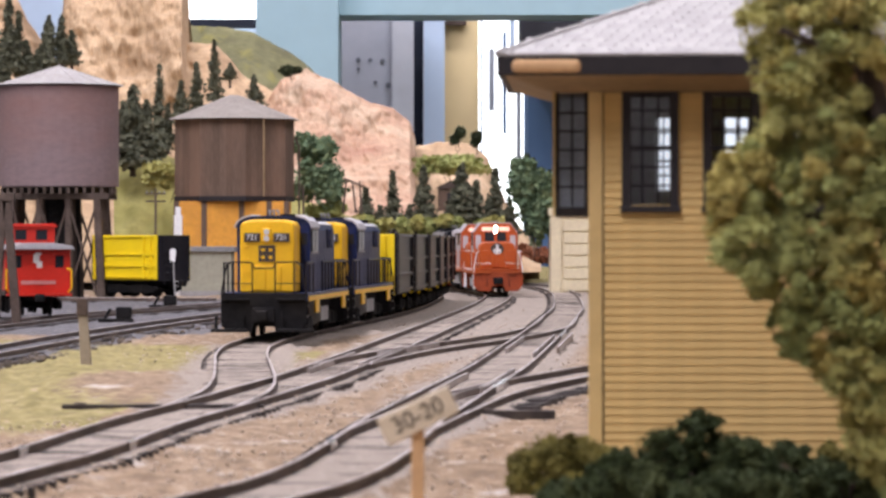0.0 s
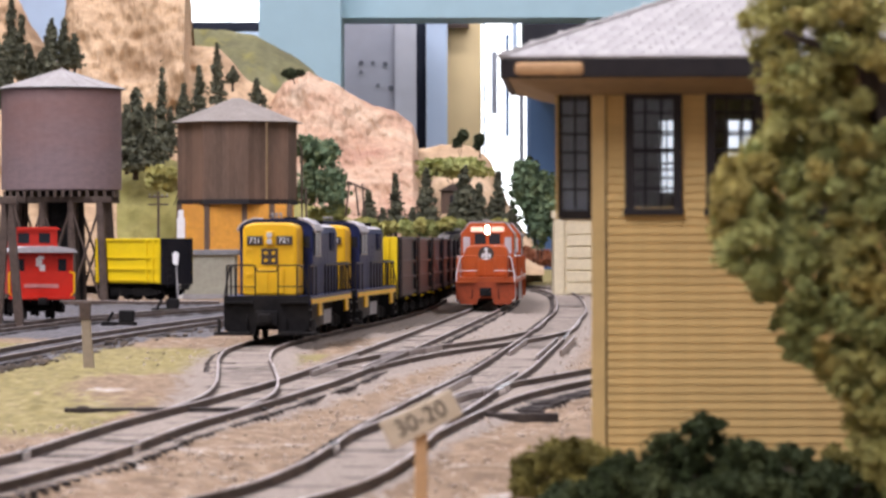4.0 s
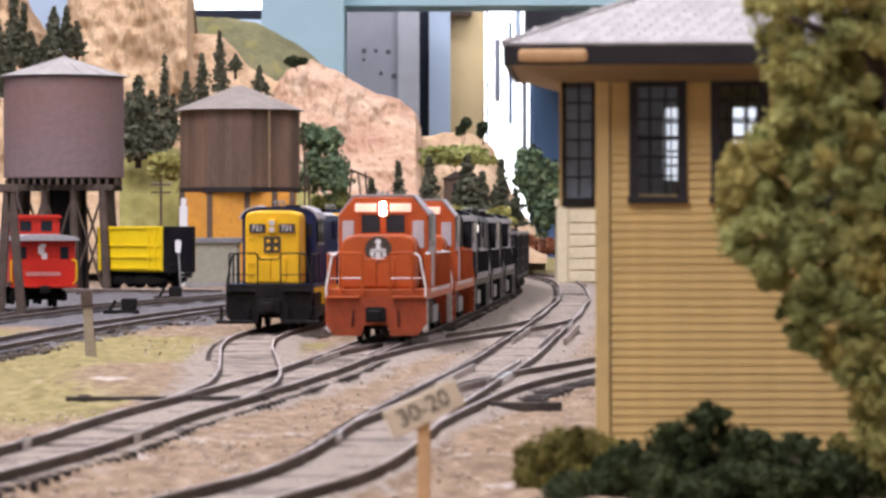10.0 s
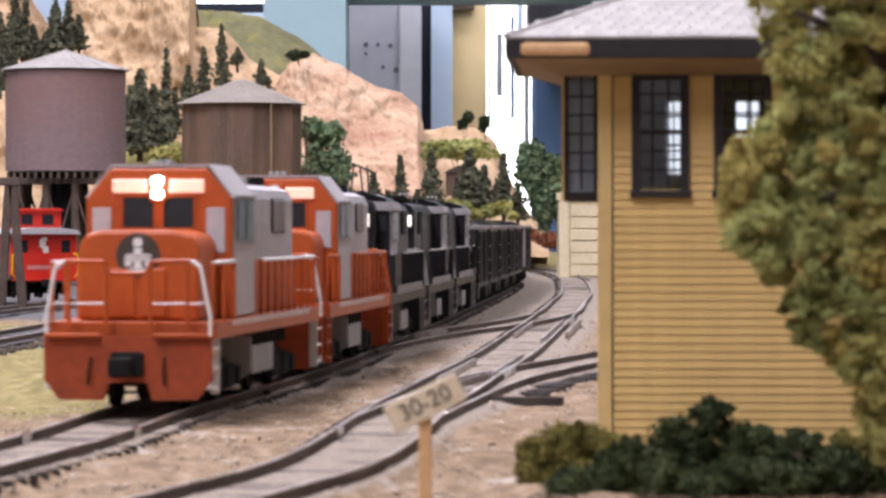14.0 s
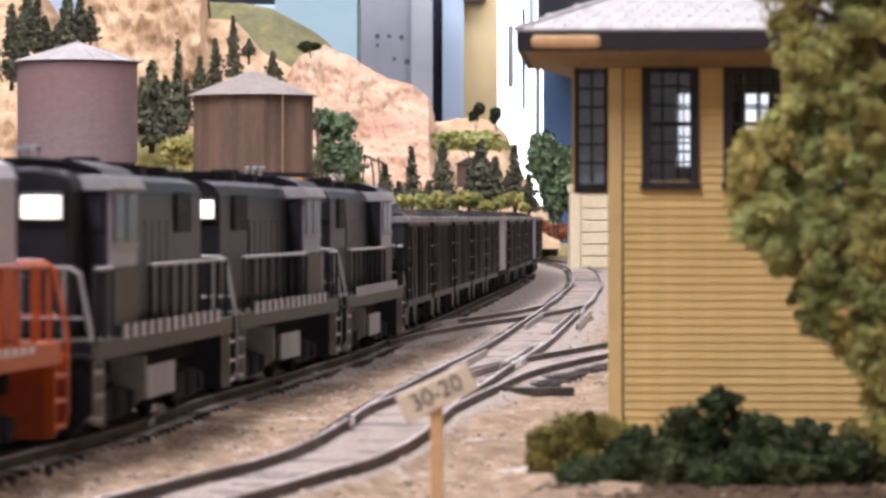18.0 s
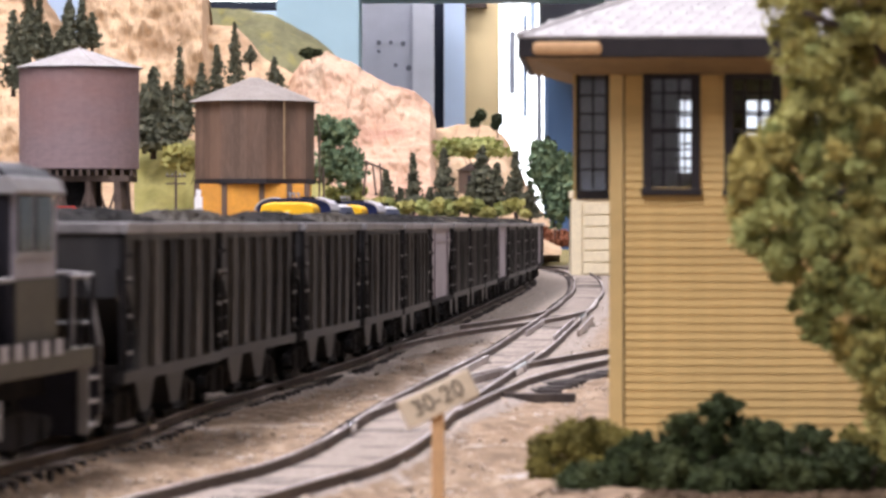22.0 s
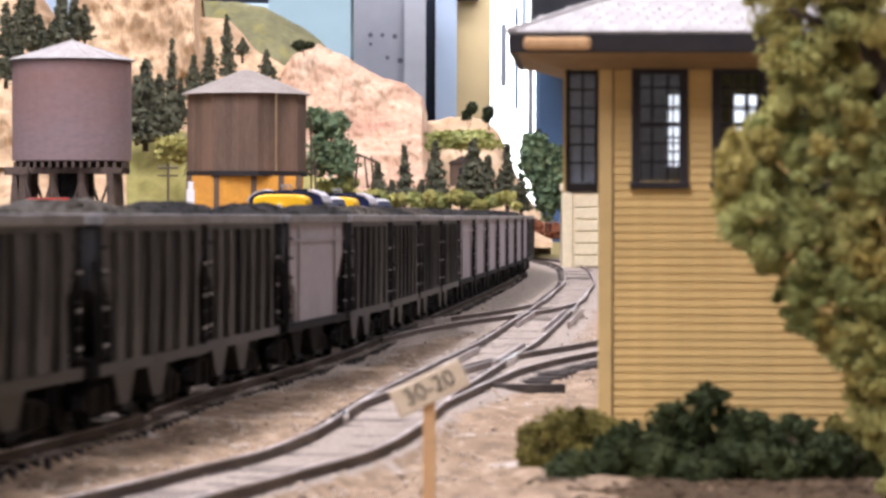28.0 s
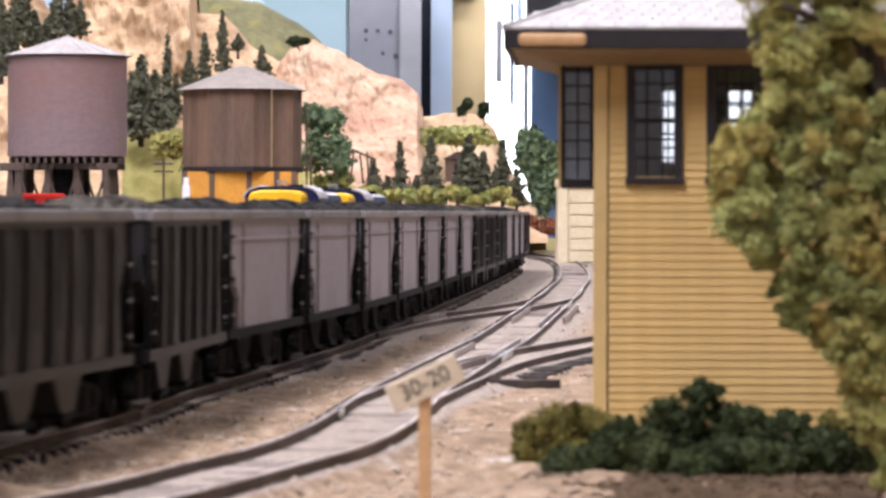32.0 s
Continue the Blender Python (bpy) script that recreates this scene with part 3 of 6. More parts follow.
def scatter(name, label, category, material, count, size, keep, seed, flat=0.7, tries=30000):
    """Loose small pieces lying on the ground, as one mesh."""
    rnd = np.random.RandomState(seed)
    bm = B()
    bmesh.ops.create_icosphere(bm, subdivisions=1, radius=1.0)
    base = np.array([v.co[:] for v in bm.verts])
    tri = [tuple(v.index for v in f.verts) for f in bm.faces]
    bm.free()
    verts, faces = [], []
    ys = 455 * (2300 / 455) ** rnd.random_sample(tries)
    xs = rnd.uniform(-0.14, 0.13, tries) * ys
    ok = keep(xs, ys)
    xs, ys = xs[ok][:count], ys[ok][:count]
    ds = np.minimum.reduce([near_line(LINES[k], xs, ys) for k in LINES])
    zs = -2.0 - 1.0 * smoothstep(11.6, 14.2, ds)
    for x, y, z in zip(xs, ys, zs):
        r = size * rnd.uniform(0.4, 1.6)
        sc = rnd.uniform(0.7, 1.3, 3) * r * np.array([1, 1, flat])
        a = rnd.uniform(0, 6.28)
        q = base * rnd.uniform(0.75, 1.2, base.shape) * sc
        q = np.stack([q[:, 0] * math.cos(a) - q[:, 1] * math.sin(a) + x, q[:, 0] * math.sin(a) + q[:, 1] * math.cos(a) + y, q[:, 2] + z + r * 0.2], 1)
        o = len(verts)
        verts += q.tolist()
        faces += [tuple(i + o for i in f) for f in tri]
    me = bpy.data.meshes.new(name)
    me.from_pydata((np.array(verts) * MM).tolist(), [], faces)
    me.materials.append(material)
    return tagged(new(name, me), label, category, "", "stuff")


def off_rails(x, y, a=11.0, b=60.0):
    d = np.minimum.reduce([near_line(LINES[k], x, y) for k in ("main", "spur", "right", "branch", "link")])
    return (d > a) & (d < b)


GRAVEL = mat("gravel_stone", (0.42, 0.34, 0.26), 0.95, 0, 900, 0.3, 0.2, (0.6, 0.54, 0.46), 60, 0.6, gloss=0.1)
CLINKER = mat("dark_clinker", (0.09, 0.075, 0.06), 0.95, 0, 900, 0.4, 0.2, (0.2, 0.15, 0.1), 60, 0.6, gloss=0.1)
scatter("gravel", "pale loose gravel and plaster crumbs beside the tracks", "gravel", GRAVEL, 2600, 0.42, lambda x, y: off_rails(x, y, 8.5, 45), 5)
scatter("clinker", "dark loose clinker and twigs beside the tracks", "clinker", CLINKER, 420, 0.32, lambda x, y: off_rails(x, y, 13, 50), 6)
def bush_foot(x, y):
    return (y < 640) & (x > 14 + (y - 540) * 0.12)


# Dark crumbs cover the sand where the ground lies in shadow.
scatter("shade_crumbs", "dark brown crumbs standing in for shade at the foot of the bushes", "leaf litter", SHADE_CRUMBS, 5200, 0.8, bush_foot, 9, 0.5, 90000)
scatter("cinders", "dark grey cinder lumps along the yard tracks", "cinders", CLINKER, 700, 0.9, lambda x, y: (near_line(LINES["a"], x, y) < 24) & (near_line(LINES["a"], x, y) > 11), 8)
slab("layout_table", -2900, 1500, -1950, 4200, -60, -8, TIMBER, "wooden framing under the layout", "table")


# ---------- tracks ----------
def sweep(bm, line, profile, lift=0.0):
    """Sweep a small profile (sideways, up) along a plan line."""
    d = np.gradient(line, axis=0)
    d /= np.hypot(d[:, 0], d[:, 1])[:, None]
    rings = []
    for (x, y), (dx, dy) in zip(line, d):
        rings.append([bm.verts.new((x - dy * o, y + dx * o, h + lift)) for o, h in profile])
    for a, b in zip(rings, rings[1:]):
        for i in range(len(profile)):
            j = (i + 1) % len(profile)
            bm.faces.new((a[i], b[i], b[j], a[j]))
    bm.faces.new(rings[0])
    bm.faces.new(rings[-1][::-1])
    return bm


def offset(line, o):
    d = np.gradient(line, axis=0)
    d /= np.hypot(d[:, 0], d[:, 1])[:, None]
    return np.stack([line[:, 0] - d[:, 1] * o, line[:, 1] + d[:, 0] * o], 1)


def cut_tail(line, a, b):
    return line[(line[:, 1] >= a) & (line[:, 1] <= b)]


GAUGE = 17.6


def build_track(name, pts, label, ties=True, lift=0.0, left=(0, 9e3), right=(0, 9e3), tie_span=(0, 9e3), reach=13.5):
    line, s = glide(pts, 6.0)
    t = thing(name, label, "track", (0, 0, 0), 0, "model railway tracks")
    for o, span in ((GAUGE / 2, left), (-GAUGE / 2, right)):
        rail = cut_tail(offset(line, o), *span)
        if len(rail) < 3:
            continue
        ob = part("rail", sweep(B(), rail, [(-0.8, -2.5), (0.8, -2.5), (0.8, -2.15), (0.3, -1.85), (0.3, -0.85), (0.4, -0.7), (0.4, -0.22), (-0.4, -0.22), (-0.4, -0.7), (-0.3, -0.85), (-0.3, -1.85), (-0.8, -2.15)], lift), RAILSIDE, t, "rust-brown rail web and foot")
        part("rail_head", sweep(B(), rail, [(-0.39, -0.22), (0.39, -0.22), (0.38, -0.08), (0.3, 0), (-0.3, 0), (-0.38, -0.08)], lift), RAILTOP, ob, "worn shiny rail head")
    if ties:
        tl, _ = glide(pts, 7.4)
        d = np.gradient(tl, axis=0)
        me = mesh_of("tie", box(B(), -1.35, 1.35, -reach, 13.5, -4.2, -1.97), TIE)
        rnd = random.Random(len(pts) * 7)
        near = [k for k in range(len(tl)) if tie_span[0] <= tl[k, 1] <= tie_span[1]]
        rest = near[300:]
        for k in near[:300]:
            ob = new("tie", me)
            ob.parent = t
            a = math.degrees(math.atan2(d[k, 1], d[k, 0])) + rnd.uniform(-2, 2)
            ob.matrix_basis = pose(tl[k, 0] * MM, (tl[k, 1]) * MM, (lift + rnd.uniform(-0.15, 0.15)) * MM, 0, 0, a)
        if rest:
            bm = B()
            for k in rest:
                a = math.atan2(d[k, 1], d[k, 0])
                m = Matrix.Translation((tl[k, 0], tl[k, 1], lift)) @ Matrix.Rotation(a, 4, "Z")
                bmesh.ops.transform(bm, matrix=m, verts=box(bm, -1.35, 1.35, -13.5, 13.5, -4.2, -1.97).verts[-8:])
            tagged(part("far_ties", bm, TIE, t), kind="stuff")
    return t


build_track("main_track", MAIN, "curved main line track with rust-brown rails set in grey ballast")
NEAR_END = [(-330, -1700), (-270, -1000), (-205, -400), (-160, 0), (-126, 250)]
FAR_END = [(-330, 3240), (-560, 3255), (-1100, 3230), (-1700, 3200), (-2200, 3150), (-2520, 2960), (-2650, 2600), (-2650, 2000), (-2650, 900), (-2650, 300)]
build_track("hidden_track", NEAR_END, "main line track running on past the viewer", False)
build_track("hidden_track", FAR_END, "main line track running on behind the hills", False)
build_track("spur_track", SPUR, "siding track that leaves the main line by a turnout", lift=-0.02, tie_span=(960, 9e3), reach=9.6)
build_track("right_track", RIGHT, "second line track with shiny worn rail heads", lift=-0.01, reach=9.6)
build_track("branch_track", BRANCH, "branch track that swings away past the tower", lift=-0.03, tie_span=(830, 9e3), reach=19.0)
build_track("link_track", LINK, "crossover track between the two lines", lift=-0.04, tie_span=(1210, 1480), reach=9.6)
build_track("yard_track", YARD_A, "yard track in dark cinders with pale rail heads", lift=-0.05)
build_track("yard_track", YARD_B, "yard track in dark cinders beside the red caboose", lift=-0.06)
build_track("yard_track", YARD_C, "yard track under the yellow ore car", lift=-0.07)


def short_rail(pts, o, y0, y1, name, label, material, width=0.4, z=0.0):
    line, _ = glide(pts, 4.0)
    r = cut_tail(offset(line, o), y0, y1)
    t = thing(name, label, "rail", (0, 0, 0), 0, "guard rails")
    part("rail_bar", sweep(B(), r, [(-width, -2.5), (width, -2.5), (width, -0.2), (width * 0.7, 0.0), (-width * 0.7, 0.0), (-width, -0.2)], z - 0.05), material, t)


for pts, o, a, b in ((RIGHT, 5.9, 880, 1010), (RIGHT, -5.9, 900, 1040), (RIGHT, 5.9, 1230, 1400), (RIGHT, -5.9, 1180, 1420), (MAIN, -5.9, 1080, 1260), (MAIN, 5.9, 1040, 1200), (LINK, 5.9, 1190, 1300), (RIGHT, -12.6, 1240, 1440), (BRANCH, 5.9, 860, 940)):
    short_rail(pts, o, a, b, "guard_rail", "short worn guard rail inside the turnout", RAILTOP)
short_rail(RIGHT, -8.8, 905, 960, "frog_casting", "bright polished frog casting", POLISHED, 0.75, 0.12)
short_rail(RIGHT, -8.8, 1390, 1470, "frog_casting", "bright polished frog casting", POLISHED, 0.75, 0.12)
short_rail(RIGHT, 8.8, 655, 672, "rail_joiner", "bright polished rail joiner", POLISHED, 0.8, 0.12)
short_rail(MAIN, -8.8, 655, 668, "rail_joiner", "bright polished rail joiner", POLISHED, 0.7, 0.1)
short_rail(MAIN, 8.8, 638, 648, "rail_joiner", "bright polished rail joiner", POLISHED, 0.7, 0.1)


# ---------- rolling stock; x runs forward, z up from the rail ----------
def wheelset(bm, x, gauge=16.0, r=5.2):
    for y in (-gauge / 2 - 0.2, gauge / 2 - 1.6):
        rod(bm, (x, y, r), (x, y + 1.8, r), r, None, 16)
    rod(bm, (x, -gauge / 2, r), (x, gauge / 2, r), 1.0)


def truck(parent, x, base=32.0, material=GRIME, r=5.2):
    bm = B()
    for y in (-13.2, 11.4):
        prism(bm, [(x - base / 2 - 6, 5), (x - base / 2 - 5, 7), (x - 6, 8.6), (x + 6, 8.6), (x + base / 2 + 5, 7), (x + base / 2 + 6, 5), (x + base / 2, 3.6), (x + 6, 3.0), (x - 6, 3.0), (x - base / 2, 3.6)], y, y + 1.8, "y")
        for k in (-base / 2, base / 2):
            box(bm, x + k - 2.4, x + k + 2.4, y - 0.5, y + 2.3, 3.4, 7.4, 0.4)
        rod(bm, (x, y + 0.9, 3.4), (x, y + 0.9, 8.2), 1.6)
    box(bm, x - 5, x + 5, -12, 12, 6.2, 9.4)
    t = part("truck", bm, material, parent, "grimy black truck side frames")
    for k in (-base / 2, base / 2):
        w = B()
        wheelset(w, x + k, 16, r)
        part("wheelset", w, GRIME, t)
    return t


def coupler(parent, x, sgn):
    bm = B()
    a, b = sorted((x, x + sgn * 6.5))
    box(bm, a, b, -1.3, 1.3, 8.2, 10.6, 0.3)
    a, b = sorted((x + sgn * 5.2, x + sgn * 9))
    box(bm, a, b, -2.4, 2.4, 7.4, 11.4, 0.7)
    return part("coupler", bm, GRIME, parent)


def rail_posts(parent, xs, y, z0, z1, material, posts, r=0.4, label=""):
    ob = part("handrail", wire(B(), [(xs[0], y, z1), (xs[-1], y, z1)], r), material, parent, label)
    for x in xs:
        part("stanchion", rod(B(), (x, y, z0), (x, y, z1), r, None, 6), posts, ob)
    return ob


def cab_profile(w, z0, zs, zt):
    """Half-round roofed cab cross-section (sideways, up)."""
    return [(-w, z0), (w, z0), (w, zs), (w * 0.86, zs + (zt - zs) * 0.55), (w * 0.55, zs + (zt - zs) * 0.9), (0, zt), (-w * 0.55, zs + (zt - zs) * 0.9), (-w * 0.86, zs + (zt - zs) * 0.55), (-w, zs)]


def locomotive(label, nose, cabc, hood, sill, roof, rails, pilotc, length=200.0, kind="low", reverse=False, lit=BOARDGLOW, beam=True, number="", emblem=True, stripes=None, group="", posts=None, ends=None):
    """A four-axle road switcher. kind: low or high short hood; reverse: long hood leads."""
    t = thing("locomotive", label, "locomotive", (0, 0, 0), 0, group)
    h = length / 2
    d = -1.0 if reverse else 1.0

    def bx(bm, x0, x1, *a, **k):
        x0, x1 = sorted((x0 * d, x1 * d))
        return box(bm, x0, x1, *a, **k)

    def pr(bm, prof, x0, x1, bevel=0.0):
        x0, x1 = sorted((x0 * d, x1 * d))
        return prism(bm, prof, x0, x1, "x", bevel)

    W = 17.2
    # frame and walkway
    part("walkway", bx(B(), -h + 6, h - 6, -W, W, 14.6, 18.2, 0.3), sill, t, "walkway with painted edge")
    part("underframe", bx(B(), -h + 8, h - 8, -9, 9, 10, 14.6), GRIME, t)
    if stripes:
        for sy in (-1, 1):
            bm = B()
            for k in range(13 if hood is BLACK else 22):
                x = -h + 24 + k * (length - 48) / (13 if hood is BLACK else 22)
                bx(bm, x, x + (4.0 if hood is BLACK else 2.2), sy * W - 0.15, sy * W + 0.15, *((17.6, 20.2) if hood is BLACK else (16.9, 18.1)))
            part("sill_stripes", bm, stripes, t, "row of pale dashes along the sill")
            if hood is BLACK:
                part("toe_board", bx(B(), -h + 23, h - 23, sy * W - 0.5, sy * W - 0.1, 17.5, 20.2), GRIME, t)
    # pilots with steps
    for sx in (1, -1):
        bm = B()
        xa = sx * (h - 1)
        pz = 15.4 if kind == "low" else 18.2
        prof = [(-W, pz), (W, pz), (W, 6.5), (W - 3, 2.6), (5, 2.4), (4, 6.0), (-4, 6.0), (-5, 2.4), (-W + 3, 2.6), (-W, 6.5)]
        pr(bm, prof, xa - sx * 1.6, xa)
        p = part("pilot", bm, PILOTORANGE if kind == "low" else pilotc, t, "end pilot plate with coupler pocket")
        for sy in (-1, 1):
            st = B()
            for k in range(3):
                bx(st, xa - sx * 9, xa - sx * 2, sy * W - 1.5 if sy > 0 else -W, sy * W if sy > 0 else -W + 1.5, 4.5 + k * 4, 5.1 + k * 4)
            bx(st, xa - sx * 9.4, xa - sx * 8.8, sy * W - 1.8 if sy > 0 else -W, sy * W if sy > 0 else -W + 1.8, 3.4, 15)
            part("corner_steps", st, rails if rails is not GRIME else GRIME, p)
        for sy in (-1, 1):
            part("step_tread", bx(B(), *sorted((xa - sx * 0.2, xa + sx * 2.2)), *sorted((sy * 5.5, sy * (W - 0.5))), 15.2, 16.0, 0.2), pilotc, p)
        part("draft_gear", bx(B(), *sorted((xa - sx * 0.5, xa + sx * 1.2)), *((-3.4, 3.4, 7.2, 12.2, 0.5) if kind == "low" else (-4.6, 4.6, 6.2, 12.4, 0.5))), GRIME, p)
        for yy in (-7.5, 7.5):
            part("air_hose", wire(B(), [(d * xa, yy, 11), (d * (xa + sx * 1.8), yy * 1.02, 8.5), (d * (xa + sx * 1.4), yy * 1.05, 5.5)], 0.28), GRIME, p)
        coupler(t, d * xa, d * sx)
    # fuel tank
    prof = [(-13, 13.8), (13, 13.8), (15, 11), (14.5, 6), (11, 3.8), (-11, 3.8), (-14.5, 6), (-15, 11)]
    tank = part("fuel_tank", pr(B(), prof, -19, 19, 0.5), GRIME, t)
    part("tank_end_plate", pr(B(), [(-15.6, 13.6), (15.6, 13.6), (15.6, 6.0), (12, 3.2), (-12, 3.2), (-15.6, 6.0)], -20.0 if reverse else 19.1, -19.1 if reverse else 20.0), GREYTRIM, tank, "pale grey fuel tank end")
    for sy in (-1, 1):
        part("tank_side_plate", bx(B(), -10, 18, sy * 15.4 - 0.3, sy * 15.4 + 0.3, 5.5, 11.5), GREYTRIM, tank, "pale grey fuel tank skirt")
    truck(t, h - 40, 30)
    truck(t, -h + 40, 30)
    # hoods and cab
    high = kind == "high"
    nose_top = 47.6 if high else 36.8
    nx0, nx1 = h - 34, h - 12
    c0, c1 = h - 62, h - 34
    if hood is BLACK:
        nx0, c0, c1 = h - 24, h - 52, h - 24
    if high:
        prof = [(-11, 18.2), (11, 18.2), (11, nose_top - 2.6), (9.8, nose_top - 0.9), (6, nose_top), (-6, nose_top), (-9.8, nose_top - 0.9), (-11, nose_top - 2.6)]
    else:
        prof = [(-12.6, 18.2), (12.6, 18.2), (12.6, nose_top - 3.4), (11.2, nose_top - 1.0), (8, nose_top), (-8, nose_top), (-11.2, nose_top - 1.0), (-12.6, nose_top - 3.4)]
    n_ob = part("short_hood", pr(B(), prof, nx0, nx1, 0.9), nose, t)
    for yy in (-6, 0.4):
        part("nose_door", bx(B(), nx1 - 0.2, nx1 + 0.5, yy, yy + 5.4, 19, 29, 0.3), nose, n_ob)
    if high:
        bm = B()
        for k in range(4):
            bx(bm, nx1, nx1 + 0.45, -9.6 + k * 0.1, -7.4, 21 + k * 5, 22.2 + k * 5, 0.2)
        part("nose_steps", bm, nose, n_ob)
    # cab: hollow look by dark panes set into the walls
    if high:
        cab = part("cab", pr(B(), cab_profile(15.0, 18.2, 44.8, 48.9), c0, c1, 0.5), cabc, t)
    else:
        cab = part("cab", pr(B(), [(-15.6, 18.2), (15.6, 18.2), (15.6, 43.4), (10.2, 49.8), (-10.2, 49.8), (-15.6, 43.4)], c0, c1, 0.5), cabc, t)
        part("cab_roof", pr(B(), [(-15.9, 43.2), (-10.4, 50.1), (10.4, 50.1), (15.9, 43.2), (15.9, 43.8), (10.5, 50.7), (-10.5, 50.7), (-15.9, 43.8)], c0 - 0.6, c1 - 1.2), roof, cab, "pale sloping cab roof")
        for sy in (-1, 1):
            part("cab_side_panel", bx(B(), c0 + 0.6, c1 - 2.0, sy * 15.7 - 0.2, sy * 15.7 + 0.2, 18.6, 43, 0.1), hood, cab, "pale grey cab side")
            part("lower_hood_panel", bx(B(), -h + 13, c0 - 1, sy * 11.9 - 0.3, sy * 11.9 + 0.3, 18.4, 30, 0.2), cabc, t, "orange lower hood panel")
    if high:
        part("cab_roof", pr(B(), [(-15.6, 44.4), (-15.2, 45.8), (-13.4, 47.6), (-8.6, 49.0), (0, 49.5), (8.6, 49.0), (13.4, 47.6), (15.2, 45.8), (15.6, 44.4), (15.0, 44.4), (12.8, 47.0), (8.2, 48.3), (0, 48.8), (-8.2, 48.3), (-12.8, 47.0), (-15.0, 44.4)], c0 - 0.8, c1 + 0.8), roof, cab, "rounded cab roof sheet")
    if high and hood is BLACK:
        for sy in (-1, 1):
            part("cab_side_panel", bx(B(), c0 + 0.8, c1 - 0.8, sy * 15.1 - 0.2, sy * 15.1 + 0.2, 30.2, 43.8, 0.1), CABREFLECTION, cab, "upper cab side, pale grey for its reflections")
            part("lower_cab_panel", bx(B(), c0 + 0.4, c1 - 0.4, sy * 15.2 - 0.2, sy * 15.2 + 0.3, 18.4, 30.0, 0.1), SILLGREY, cab, "dusty olive-grey lower cab side")
        # Grey trim colour imitates the highlights along this roof edge.
        part("roof_overhang", pr(B(), [(-16.6, 44.0), (-15.4, 46.4), (15.4, 46.4), (16.6, 44.0), (16.2, 43.6), (-16.2, 43.6)], c0 - 1.2, c1 + 1.2, 0.2), GREYTRIM, cab, "cab roof edge, pale for its highlights")
    zw = 46.0 if not high else 44.5
    panes = [(-7.6, -1.0), (1.0, 7.6)] if not high else [(-14, -11.2), (11.2, 14)]
    for a, b in panes:
        bm = B()
        bx(bm, c1 + 0.0, c1 + 0.35, a, b, 37.2, zw - 2.2, 0.2)
        w = part("front_window", bm, GLASSDARK, cab, "dark cab window")
        fr = B()
        for zz in (36.7, zw - 2.3):
            bx(fr, c1, c1 + 0.6, a - 0.5, b + 0.5, zz, zz + 0.6)
        for yy in (a - 0.5, b):
            bx(fr, c1, c1 + 0.6, yy, yy + 0.5, 36.7, zw - 1.7)
        part("window_frame", fr, cabc, w)
    if not high:
        for a, b in ((-14.2, -10.2), (10.2, 14.2)):
            part("front_window", bx(B(), c1, c1 + 0.4, a, b, 32, 41.5, 0.2), OFFWHITE, cab, "pale side door window")
    for sy in (-1, 1):
        for a, b in ((c0 + 3, c0 + 12), (c0 + 14, c0 + 24)):
            yv = sy * (15.9 if not high else 15.3)
            part("side_window", bx(B(), a, b, yv - 0.3, yv + 0.35, 34.5, 43.5, 0.2), GLASSDARK, cab, "dark cab window")
            fr = B()
            bx(fr, a - 0.6, b + 0.6, yv - 0.2, yv + 0.6, 33.7, 34.5)
            bx(fr, a - 0.6, b + 0.6, yv - 0.2, yv + 0.6, 43.5, 44.2)
            part("window_trim", fr, GREYTRIM, cab)
    # long hood
    lx0, lx1 = -h + 12, c0
    hz = 46.8
    hw = 11.4
    hood_ob = part("long_hood", pr(B(), [(-hw, 18.2), (hw, 18.2), (hw, hz - 3.4), (hw - 1.2, hz - 1.2), (hw - 4, hz), (-hw + 4, hz), (-hw + 1.2, hz - 1.2), (-hw, hz - 3.4)], lx0, lx1, 0.4), hood, t)
    part("hood_roof", pr(B(), [(-hw - 0.1, hz - 3.2), (-hw + 1.1, hz - 0.9), (-hw + 4, hz + 0.3), (hw - 4, hz + 0.3), (hw - 1.1, hz - 0.9), (hw + 0.1, hz - 3.2), (hw - 0.6, hz - 3.2), (hw - 1.8, hz - 1.4), (hw - 4.2, hz - 0.4), (-hw + 4.2, hz - 0.4), (-hw + 1.8, hz - 1.4), (-hw + 0.6, hz - 3.2)], lx0 - 0.3, lx1), roof, hood_ob, "pale hood roof sheet")
    for sy in (-1, 1):
        nd = 7
        span = (lx1 - lx0 - 38) / nd
        for k in range(nd):
            a = lx0 + 35 + k * span
            part("hood_door", bx(B(), a + 0.4, a + span - 0.4, sy * hw - 0.25, sy * hw + 0.3, 20, 38.5, 0.15), hood, hood_ob)
        bm = B()
        bx(bm, lx0 + 14, lx0 + 32, sy * hw - 0.3, sy * hw + 0.4, 36, 44)
        g = part("radiator_grille", bm, GRIME, hood_ob, "dark radiator grille")
        bm = B()
        for k in range(9):
            bx(bm, lx0 + 15 + k * 1.95, lx0 + 15.8 + k * 1.95, sy * (hw + 0.4) - 0.25, sy * (hw + 0.4) + 0.25, 36.2, 43.8)
        part("grille_slats", bm, hood, g)
    for k, xx in enumerate((lx0 + 18, lx0 + 42, lx0 + 70)):
        bm = B()
        rod(bm, (d * xx, 0, hz), (d * xx, 0, hz + 2.4), 7.5, None, 18)
        part("roof_fan", bm, roof if k else GRIME, hood_ob, "round roof fan housing")
    part("exhaust_pipe", bx(B(), lx1 - 26, lx1 - 20, -3, 3, hz, hz + 3.6, 0.4), GRIME, hood_ob)
    bm = B()
